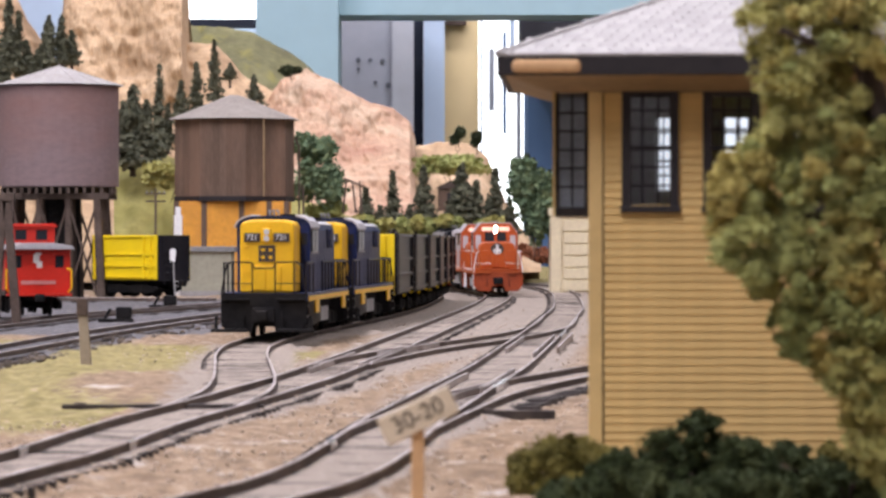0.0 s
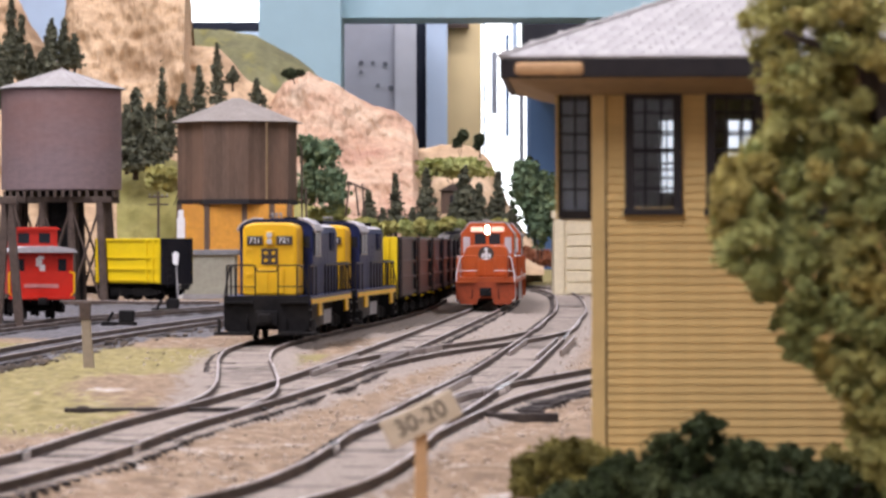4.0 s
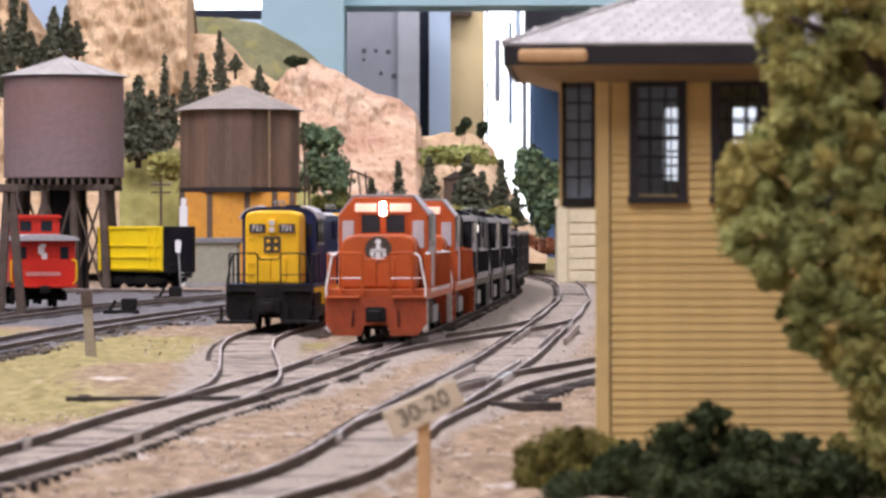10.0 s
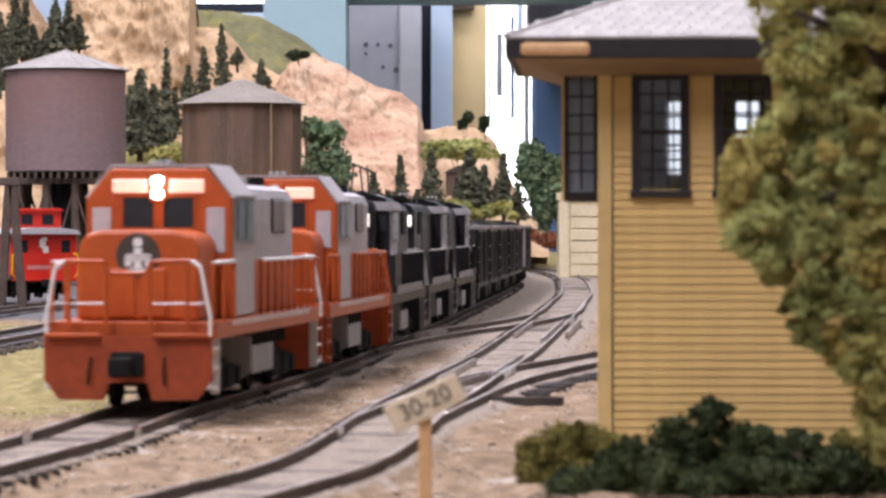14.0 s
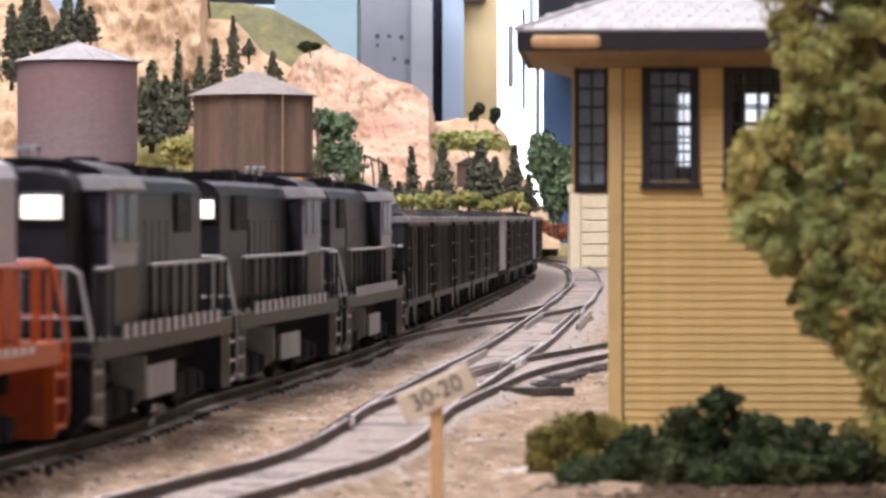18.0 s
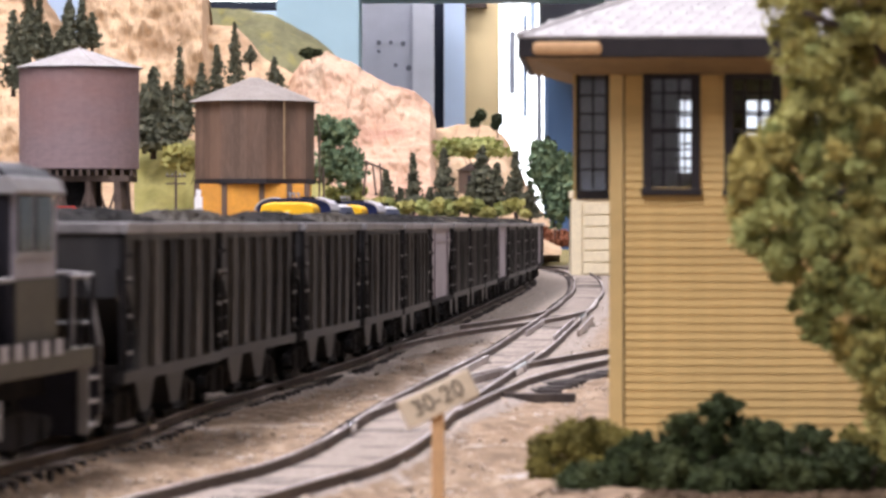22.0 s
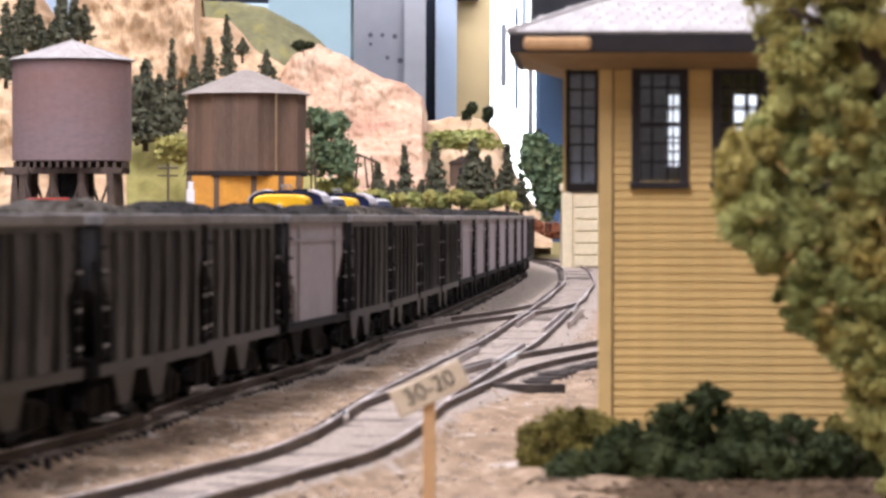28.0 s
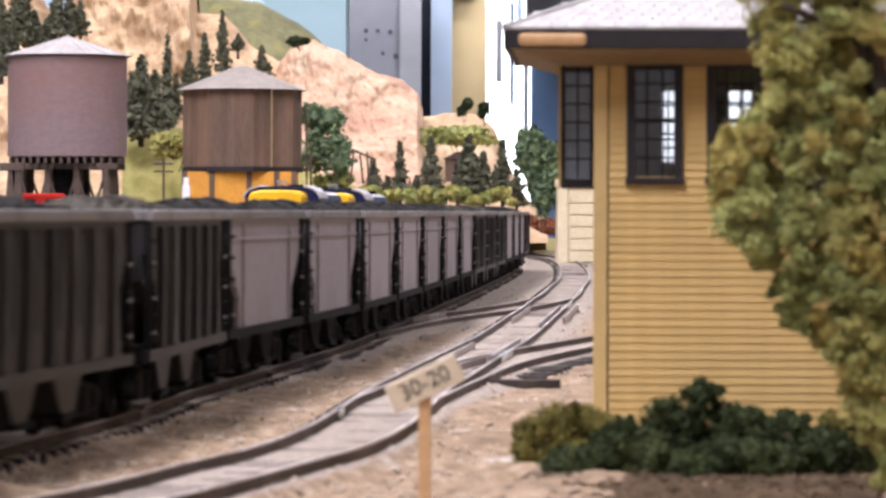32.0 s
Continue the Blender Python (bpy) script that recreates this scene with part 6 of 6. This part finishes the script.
# ---------- hills ----------
def rock(name, light, mid_, dark, green=0.0):
    m = bpy.data.materials.new(name)
    m.use_nodes = True
    nt = m.node_tree
    n, l = nt.nodes, nt.links
    b = n["Principled BSDF"]
    b.inputs["Roughness"].default_value = 0.95
    tc = n.new("ShaderNodeTexCoord")
    mp = n.new("ShaderNodeMapping")
    mp.inputs["Scale"].default_value = (1.0, 1.0, 1.7)
    mp.inputs["Rotation"].default_value = (0, radians(28), 0)
    l.new(tc.outputs["Object"], mp.inputs["Vector"])
    big = n.new("ShaderNodeTexNoise")
    big.inputs["Scale"].default_value, big.inputs["Detail"].default_value, big.inputs["Roughness"].default_value = 14, 9, 0.6
    l.new(mp.outputs[0], big.inputs["Vector"])
    r = n.new("ShaderNodeValToRGB")
    r.color_ramp.elements[0].position, r.color_ramp.elements[0].color = 0.27, (*dark, 1)
    r.color_ramp.elements[1].position, r.color_ramp.elements[1].color = 0.7, (*light, 1)
    e = r.color_ramp.elements.new(0.5)
    e.color = (*mid_, 1)
    l.new(big.outputs[0], r.inputs[0])
    fine = n.new("ShaderNodeTexNoise")
    fine.inputs["Scale"].default_value, fine.inputs["Detail"].default_value = 120, 6
    l.new(mp.outputs[0], fine.inputs["Vector"])
    fr = n.new("ShaderNodeMapRange")
    fr.inputs[1].default_value, fr.inputs[2].default_value, fr.inputs[3].default_value, fr.inputs[4].default_value = 0.3, 0.7, 0.84, 1.14
    l.new(fine.outputs[0], fr.inputs[0])
    mx = n.new("ShaderNodeMix")
    mx.data_type, mx.blend_type = "RGBA", "MULTIPLY"
    mx.inputs[0].default_value = 1
    l.new(r.outputs[0], mx.inputs[6])
    l.new(fr.outputs[0], mx.inputs[7])
    out = mx.outputs[2]
    if green:
        g = n.new("ShaderNodeTexNoise")
        g.inputs["Scale"].default_value, g.inputs["Detail"].default_value = 25, 5
        l.new(tc.outputs["Object"], g.inputs["Vector"])
        gr = n.new("ShaderNodeMapRange")
        gr.inputs[1].default_value, gr.inputs[2].default_value = 0.62 - green * 0.35, 0.72 - green * 0.3
        l.new(g.outputs[0], gr.inputs[0])
        gm = n.new("ShaderNodeMix")
        gm.data_type = "RGBA"
        gm.inputs[7].default_value = (0.23, 0.21, 0.06, 1)
        l.new(gr.outputs[0], gm.inputs[0])
        l.new(out, gm.inputs[6])
        out = gm.outputs[2]
    l.new(out, b.inputs["Base Color"])
    bp = n.new("ShaderNodeBump")
    bp.inputs["Strength"].default_value, bp.inputs["Distance"].default_value = 0.55, 0.004
    l.new(big.outputs[0], bp.inputs["Height"])
    b2 = n.new("ShaderNodeBump")
    b2.inputs["Strength"].default_value, b2.inputs["Distance"].default_value = 0.5, 0.001
    l.new(fine.outputs[0], b2.inputs["Height"])
    l.new(bp.outputs[0], b2.inputs["Normal"])
    l.new(b2.outputs[0], b.inputs["Normal"])
    return m


TAN = rock("tan_plaster_rock", (0.61, 0.44, 0.27), (0.475, 0.325, 0.185), (0.33, 0.215, 0.12))
PINK = rock("pink_plaster_rock", (0.60, 0.46, 0.32), (0.50, 0.325, 0.21), (0.36, 0.185, 0.12))
GRASSY = rock("grassy_slope", (0.372, 0.331, 0.100), (0.279, 0.248, 0.075), (0.186, 0.156, 0.050), 0.5)
OLIVE = rock("olive_slope", (0.205, 0.193, 0.091), (0.149, 0.143, 0.062), (0.093, 0.087, 0.042), 0.2)


def hill(name, label, top, foot, near, far, material, rough=20.0, bulge=0.5, seed=0.0, nx=190, nv=110):
    """A hillside: its crest and foot follow smooth lines, it leans back from near to far, and noise breaks it up."""
    x0, x1 = top[0][0], top[-1][0]
    xs = np.linspace(x0, x1, nx)
    ty = np.interp(xs, [p[0] for p in top], [p[1] for p in top])
    fy = np.interp(xs, [p[0] for p in foot], [p[1] for p in foot])
    P = np.zeros((nv + 8, nx, 3))
    for i in range(nv + 8):
        v = min(i / (nv - 1), 1.0)
        for j, x in enumerate(xs):
            back = max(0, i - nv + 1)
            d = near + (far - near) * (v ** (1.0 + bulge))
            px, py, pz = spot(x, fy[j] + (ty[j] - fy[j]) * v, d)
            f = noise.fractal(Vector((px * 0.011 + seed, pz * 0.014, d * 0.004)), 0.85, 2.1, 6)
            ridge = abs(noise.fractal(Vector((px * 0.03 + seed, pz * 0.03 + px * 0.016, seed)), 0.8, 2.2, 5))
            amp = rough * min(1, 6 * v + 0.15)
            crag = noise.fractal(Vector((px * 0.09 + seed, pz * 0.07 + px * 0.04, d * 0.02)), 0.7, 2.2, 5)
            py += -amp * f * 1.2 + amp * ridge * 0.55 - min(amp, 16) * crag * 0.4
            pz += amp * 0.3 * f * (1 if i < nv else 0.6)
            if back:
                py += back * 22
                pz -= back * back * 5
            P[i, j] = (px, py, pz)
    me = grid_mesh(name, P[..., 0], P[..., 1], P[..., 2], material)
    return tagged(new(name, me), label, "hill", "", "structure")


hill("hill_cliff", "tall tan plaster cliff of the layout's mountain", [(112, 60), (118, -60), (140, -130), (230, -150), (325, -130), (333, 20), (338, 40)], [(112, 350), (240, 380), (338, 300)], 3080, 3450, TAN, 24, 0.3, 3.0)
hill("hill_left", "tan wooded slope with dark pines", [(-330, -120), (-60, -70), (20, -20), (52, 40), (90, 90), (125, 160)], [(-330, 330), (125, 350)], 3050, 3500, TAN, 24, 0.3, 31.0)
hill("hill_slope", "tan rocky slope with pine trees under the cliff", [(-200, 250), (100, 150), (240, 120), (330, 78), (385, 84), (430, 132), (480, 160), (560, 190), (640, 250)], [(-200, 500), (300, 505), (640, 500)], 2900, 3350, TAN, 15, 0.2, 9.0)
hill("hill_green", "olive green grassed ridge behind the rocks", [(330, 50), (400, 52), (450, 62), (500, 92), (545, 120), (600, 165)], [(330, 300), (600, 300)], 3420, 3700, OLIVE, 14, 0.3, 5.0, 60, 30)
hill("hill_pink", "pink and tan broken rock hill", [(470, 190), (500, 150), (545, 122), (585, 138), (620, 165), (660, 188), (700, 192), (728, 214), (738, 250)], [(470, 470), (600, 490), (738, 470)], 2960, 3300, PINK, 18, 0.35, 1.0)
hill("hill_low", "low tan bank with green scrub on top", [(715, 275), (740, 258), (780, 256), (840, 262), (866, 285), (885, 330), (910, 392), (960, 450)], [(715, 480), (840, 488), (960, 486)], 3050, 3350, TAN, 14, 0.3, 12.0, 80, 40)
hill("hill_meadow", "yellow-green grassy slope below the cliff", [(205, 300), (240, 285), (300, 282), (340, 300), (420, 330), (520, 350), (640, 395)], [(205, 500), (640, 505)], 2840, 2960, GRASSY, 10, 0.2, 20.0, 70, 30)


def conifer_at(x, ytop, ybase, w, depth, seed, **k):
    p = spot(x, ybase, depth)
    return conifer((p[0], p[1], p[2]), (ybase - ytop) * depth / LENS, 1.35 * w * depth / LENS, seed, **k)


TREES = [(-10, 60, 190, 44, 2980), (8, 90, 200, 40, 2970), (70, 95, 150, 36, 3030), (130, 60, 118, 30, 3060), (285, 118, 285, 34, 2930), (350, 120, 205, 30, 3080), (323, 150, 215, 30, 3060), (382, 80, 185, 30, 3150), (452, 140, 195, 30, 3100), (300, 190, 260, 26, 2950),
         (88, 40, 125, 42, 3040), (112, 38, 120, 34, 3050), (50, 80, 140, 34, 3040), (18, 5, 140, 44, 3020), (36, 30, 135, 36, 3060), (238, 165, 300, 60, 2900), (262, 190, 300, 50, 2890), (222, 190, 290, 40, 2920), (410, 118, 145, 24, 3200),
         (650, 340, 405, 36, 2900), (698, 312, 410, 34, 2920), (752, 302, 412, 40, 2930), (820, 300, 400, 50, 2950), (845, 330, 405, 44, 2960), (880, 308, 405, 40, 2970), (800, 365, 410, 40, 2940), (905, 360, 420, 30, 2980), (675, 370, 415, 30, 2910), (728, 370, 415, 30, 2915)]
for k, (x, a, b, w, d) in enumerate(TREES):
    conifer_at(x, a, b, w, d, 100 + k)


def shrub_at(x, y, w, h, depth, material, label, seed, n=7, per=110, size=2.6, category="shrub"):
    k = depth / LENS
    c = spot(x, y + h / 2, depth)
    rnd = random.Random(seed)
    blobs = []
    for i in range(n):
        rx = w * k * 0.5 * rnd.uniform(0.35, 0.6)
        blobs.append((rnd.uniform(-0.32, 0.32) * w * k, rnd.uniform(-0.3, 0.3) * w * k * 0.6, h * k * rnd.uniform(0.25, 0.78), rx, rx, h * k * rnd.uniform(0.18, 0.28)))
    return bush("shrub", c, blobs, material, label, seed, per, size, category, True, "layout shrubs")


shrub_at(558, 265, 84, 66, 2900, LEAF_FRESH, "rounded green foam tree on the slope", 1, 9)
shrub_at(565, 330, 90, 90, 2880, LEAF_FRESH, "rounded green foam tree beside the tank", 2, 11)
shrub_at(580, 380, 70, 50, 2880, LEAF_GREEN, "green foam shrub beside the tank", 3)
shrub_at(812, 245, 26, 36, 3210, LEAF_DARK, "small dark shrub on top of the bank", 4, 5, 60)
shrub_at(848, 252, 16, 30, 3200, LEAF_DARK, "small dark shrub on top of the bank", 5, 4, 60)
shrub_at(800, 296, 150, 40, 3170, LEAF_GREEN, "low green scrub along the bank top", 6, 14)
shrub_at(522, 128, 44, 18, 3250, LEAF_DARK, "dark low scrub on the ridge", 7, 6, 60)
shrub_at(300, 318, 90, 60, 2830, LEAF_OLIVE, "yellow-green scrub on the meadow slope", 8, 8)
shrub_at(952, 360, 96, 170, 2750, LEAF_FRESH, "leafy green tree beyond the tower", 9, 16, 120, 3.0, "tree")
shrub_at(930, 320, 60, 90, 2780, LEAF_DARK, "dark green tree beyond the tower", 10, 9)
for k, x in enumerate(range(640, 900, 24)):
    shrub_at(x, 400 + (k % 3) * 4, 40, 34, 2820, LEAF_GREEN if k % 2 else LEAF_OLIVE, "low mixed green undergrowth", 20 + k, 5, 70, 2.4)
shrub_at(945, 455, 76, 40, 3150, mat("rust_scrub", (0.26, 0.10, 0.05), 0.9, 0, 300, 0.4, 0.4), "low rust-brown dry scrub beside the lawn", 40, 7)


# ---------- foreground ----------
def milepost():
    D = 480.0
    c = spot(742, 740, D)
    t = thing("speed_sign", "cream speed sign on an orange-brown post", "sign", (c[0], D, -4))
    zc = c[2] + 4
    part("post", box(B(), -0.9, 0.9, 0.5, 1.9, -1, zc - 0.5, 0.2), POSTWOOD, t)
    bm = box(B(), -5.6, 5.6, -0.5, 0.5, -2.1, 2.1, 0.25)
    bmesh.ops.rotate(bm, cent=(0, 0, 0), matrix=Matrix.Rotation(radians(-26), 3, "Y"), verts=bm.verts)
    bmesh.ops.translate(bm, vec=(0, 0, zc), verts=bm.verts)
    bd = part("board", bm, SIGNWOOD, t, "tilted cream board")
    words("30-20", 3.4, INK, bd, Matrix.Translation((0, -0.58, zc)) @ Matrix.Rotation(radians(-26), 4, "Y") @ Matrix.Rotation(radians(90), 4, "X"))


milepost()


def front_tree():
    D = 475.0
    k = D / LENS
    base = spot(1500, 900, D)
    t = thing("foreground_tree", "leafy olive-green model tree beside the tower", "tree", (base[0], D, -4))
    rnd = random.Random(77)
    bz = 4
    bm = B()

    def loc(x, y):
        p = spot(x, y, D)
        return p[0] - base[0], p[2] + bz

    wire_pts = [loc(1650, 905), loc(1630, 600), loc(1595, 350), loc(1540, 120), loc(1470, -60)]
    for (a, b), r in zip(zip(wire_pts, wire_pts[1:]), (2.4, 2.2, 1.9, 1.5)):
        rod(bm, (a[0], 0, a[1]), (b[0], 0, b[1]), r, r * 0.85, 10)
    for x, y, x2, y2 in ((1598, 370, 1340, 400), (1615, 500, 1420, 580), (1590, 300, 1490, 60), (1560, 200, 1500, 190), (1540, 120, 1380, 60), (1640, 700, 1530, 740)):
        a, b = loc(x, y), loc(x2, y2)
        rod(bm, (a[0], 0, a[1]), (b[0], rnd.uniform(-6, 4), b[1]), 1.1, 0.5, 8)
    part("trunk", bm, BARK, t)
    lobes = [(1390, 40, 75, 0), (1450, -20, 95, 0), (1400, 130, 66, 0), (1450, 210, 85, 0), (1385, 240, 55, 0), (1310, 320, 62, 2), (1350, 390, 65, 1), (1430, 340, 90, 1), (1400, 460, 66, 1), (1470, 470, 75, 0), (1445, 560, 60, 1),
             (1510, 560, 60, 1), (1530, 650, 62, 0), (1545, 740, 50, 0), (1520, 490, 50, 2), (1560, 540, 75, 2), (1540, 340, 90, 1), (1510, 400, 70, 0), (1548, 110, 38, 2), (1600, 240, 80, 1), (1475, 100, 70, 0), (1610, 420, 80, 1), (1610, 640, 80, 0), (1620, 10, 80, 0), (1285, 370, 38, 2), (1345, 290, 45, 2), (1530, 230, 70, 0), (1480, 300, 70, 0), (1580, 330, 80, 1), (1520, 20, 60, 0), (1500, 690, 40, 0), (1565, 800, 48, 0), (1590, 880, 50, 0), (1570, 700, 50, 1), (1300, 425, 48, 1), (1345, 490, 46, 1), (1400, 575, 40, 1), (1420, 615, 34, 1), (1480, 640, 40, 0), (1330, 360, 60, 1)]
    groups = {0: [], 1: [], 2: []}
    for x, y, r, c in lobes:
        p = loc(x, y)
        R = r * k
        for i in range(24):
            q = Vector((rnd.gauss(0, 1), rnd.gauss(0, 1), rnd.gauss(0, 1))).normalized() * R * rnd.uniform(0.2, 1.0)
            f = (0.10 + 0.32 * rnd.random() ** 1.6) * R
            groups[c if rnd.random() < 0.84 else rnd.choice((0, 1, 2))].append((p[0] + q.x, q.y * 1.1 + rnd.uniform(-5, 5), p[1] + q.z, f, f, f * rnd.uniform(0.7, 1.0)))
    for c, m in ((0, LEAF_OLIVE), (1, LEAF_GREEN), (2, leafy("yellow_olive_foliage", (0.37, 0.31, 0.09), (0.54, 0.45, 0.16), 45))):
        foliage_part("crown", flake_mesh("crown", groups[c], 170, 0.42, m, 50 + c, 0.5, 1.6), t)


front_tree()


def front_bush(x0, x1, ytop, D, material, label, seed):
    k = D / LENS
    w = (x1 - x0) * k
    c = ((x0 + x1) / 2 - 784) * k
    zt = EYE_H - (ytop - 430) * k
    rnd = random.Random(seed)
    blobs = []
    for i in range(110):
        r = w * (0.035 + 0.09 * rnd.random() ** 1.5)
        x = rnd.uniform(-0.48, 0.48) * w
        hh = (zt + 4) * (1 - (abs(x) / (w * 0.5)) ** 2 * 0.4) - r * 0.8
        blobs.append((x, rnd.uniform(-8, 5), max(r * 0.5, hh * rnd.uniform(0.0, 1.05) ** 0.8), r, r, r * 0.9))
    return bush("bush", (c, D, -4), blobs, material, label, seed, 130, 0.38, "bush", True, "bushes below the tower")


front_bush(905, 1110, 772, 560, LEAF_BROWN, "olive-green foam bush at the tower's foot", 61)
front_bush(1040, 1180, 800, 550, LEAF_SHADED, "dark green foam bush at the tower's foot", 62)
front_bush(1130, 1350, 732, 545, LEAF_SHADED, "dark green foam bush at the tower's foot", 63)
front_bush(1310, 1480, 790, 555, LEAF_SHADED, "low foam bush darkened for the shade at the tower's foot", 64)
front_bush(960, 1200, 830, 538, LEAF_SHADED, "low foam bush darkened for the shade at the tower's foot", 66)
front_bush(1180, 1420, 836, 534, LEAF_SHADED, "low foam bush darkened for the shade at the tower's foot", 67)
front_bush(1380, 1620, 826, 536, LEAF_SHADED, "low foam bush darkened for the shade at the tower's foot", 68)
front_bush(1430, 1640, 770, 560, LEAF_BROWN, "olive-brown foam bush at the tower's foot", 65)


def verge_things():
    p = spot(156, 648, 1150)
    t = thing("marker_post", "pale wooden marker post with a dark top", "post", (p[0], p[1], -4))
    bm = B()
    prism(bm, [(-1.9, -2), (1.9, -2), (0.2, 17.5), (-2.8, 17.5)], -1.4, 1.4, "y", 0.2)
    part("shaft", bm, mat("pale_post_wood", (0.34, 0.28, 0.2), 0.8, 0, 500, 0.15, 0.1, (0.3, 0.24, 0.16), 120, 0.5), t)
    part("cap", box(B(), -3.4, 0.3, -1.8, 1.8, 17.5, 23.5, 0.3), TIMBER, t)
    for x0, x1, y, D, lab in ((112, 470, 731, 830, "long dark switch timber across the track"), (828, 985, 743, 800, "long dark switch timber beside the branch")):
        a, b = (x0 - 784) * D / LENS, (x1 - 784) * D / LENS
        tt = thing("switch_timber", lab, "timber", (a, D, -1.9), 0, "switch timbers")
        part("beam", box(B(), 0, b - a, -1.6, 1.6, -1.4, 0.9, 0.2), TIE, tt)
        part("spike_plate", box(B(), 3, 6, -1.0, 1.0, 1.0, 1.3), RAILSIDE, tt)
    for x, y, D in ((208, 560, 1750), (292, 530, 2120)):
        p = spot(x, y, D)
        m = thing("switch_machine", "small black switch machine beside the track", "switch machine", (p[0], D, -3), 0, "switch machines")
        part("base_plate", box(B(), -9, 9, -4, 4, 0, 2, 0.3), GRIME, m)
        part("motor_case", box(B(), 0, 8, -3, 3, 2, 8, 0.8), GRIME, m)
        part("lever", rod(B(), (-6, 0, 2), (-3, 0, 7), 0.8), GRIME, m)
    p = spot(313, 455, 2290)
    t = thing("yard_sign", "small white plate on a thin grey post in the yard", "sign", (p[0], 2290, -3))
    part("sign_post", rod(B(), (0, 0, 0), (-1.6, 0, p[2] + 3), 0.55), GREYTRIM, t)
    part("sign_plate", prism(B(), [(-3.6, p[2] - 1), (-0.2, p[2] - 1.6), (0.6, p[2] + 6), (-0.6, p[2] + 7.4), (-2.6, p[2] + 7.4), (-3.8, p[2] + 6)], -1.4, -0.8, "y"), WHITEPAINT, t, "white rounded plate")
    p = spot(18, 575, 1690)
    t = thing("timber_bent", "dark leaning timber bent beside the caboose", "timber", (p[0], p[1], -3))
    for x0, x1 in ((-7, -3), (4, -1)):
        part("timber_leg", prism(B(), [(x0 - 2.2, 0), (x0 + 2.2, 0), (x1 + 2.0, 62), (x1 - 2.0, 62)], -2, 2, "y", 0.2), TIMBER, t)
    part("timber_cap", box(B(), -9, 3, -2.4, 2.4, 62, 66, 0.3), TIMBER, t)
    D = 2700
    p = spot(278, 470, D)
    t = thing("utility_pole", "thin dark utility pole with two crossarms", "pole", (p[0], D, -3))
    part("pole_shaft", rod(B(), (0, 0, 0), (0, 0, 84), 1.2, 0.9), TIMBER, t)
    for z in (79, 73):
        part("crossarm", box(B(), -8, 8, -0.6, 0.6, z, z + 1.2), TIMBER, t)
    for x in (-7, -3, 3, 7):
        part("insulator", rod(B(), (x, 0, 80.2), (x, 0, 82), 0.5), GREYTRIM, t)
    p = spot(622, 372, 2860)
    t = thing("timber_trestle", "small grey leaning timber trestle on the bank", "trestle", (p[0], 2860, p[2] - 4))
    for x0, x1 in ((-6, -3), (5, 2), (10, 8)):
        part("trestle_leg", rod(B(), (x0, 0, 0), (x1, 0, 27), 0.9, 0.7), TIMBER, t)
    part("trestle_beam", wire(B(), [(-5, 0, 29), (12, 0, 22)], 0.9), TIMBER, t)
    # hut on the far bank
    D = 3000
    p = spot(800, 365, D)
    t = thing("hillside_hut", "small brown wooden hut on the bank", "hut", (p[0], D, p[2]))
    part("wall", box(B(), -11, 11, -8, 8, -6, 14), TANKBROWN, t)
    part("roof", prism(B(), [(-13, 14), (13, 14), (0, 21)], -10, 10, "y"), TIMBER, t)
    part("doorway", box(B(), -3, 3, -8.4, -7.8, 0, 10), DARKBROWN, t)


verge_things()

# far cream building behind the tower
def cream_building():
    D = 2700
    a, b = spot(978, 500, D), spot(1120, 372, D)
    t = thing("cream_building", "cream boarded building with a panelled door on the far lawn", "building", (a[0], D, 0))
    w, h = b[0] - a[0], b[2]
    part("wall", box(B(), 0, w, 2, 60, -3, h - 4), CREAMWALL, t)
    part("cap", box(B(), -1.5, w + 1.5, -0.5, 62, h - 6, h, 0.4), CREAMWALL, t)
    part("corner_post", box(B(), 0, 8, 0, 2, -3, h - 6, 0.3), CREAMWALL, t)
    for i in range(6):
        z = -1 + i * (h - 8) / 6
        part("panel", box(B(), 10, w, 0.6, 2, z, z + (h - 8) / 6 - 1.2, 0.4), CREAMWALL, t)


cream_building()

motions()
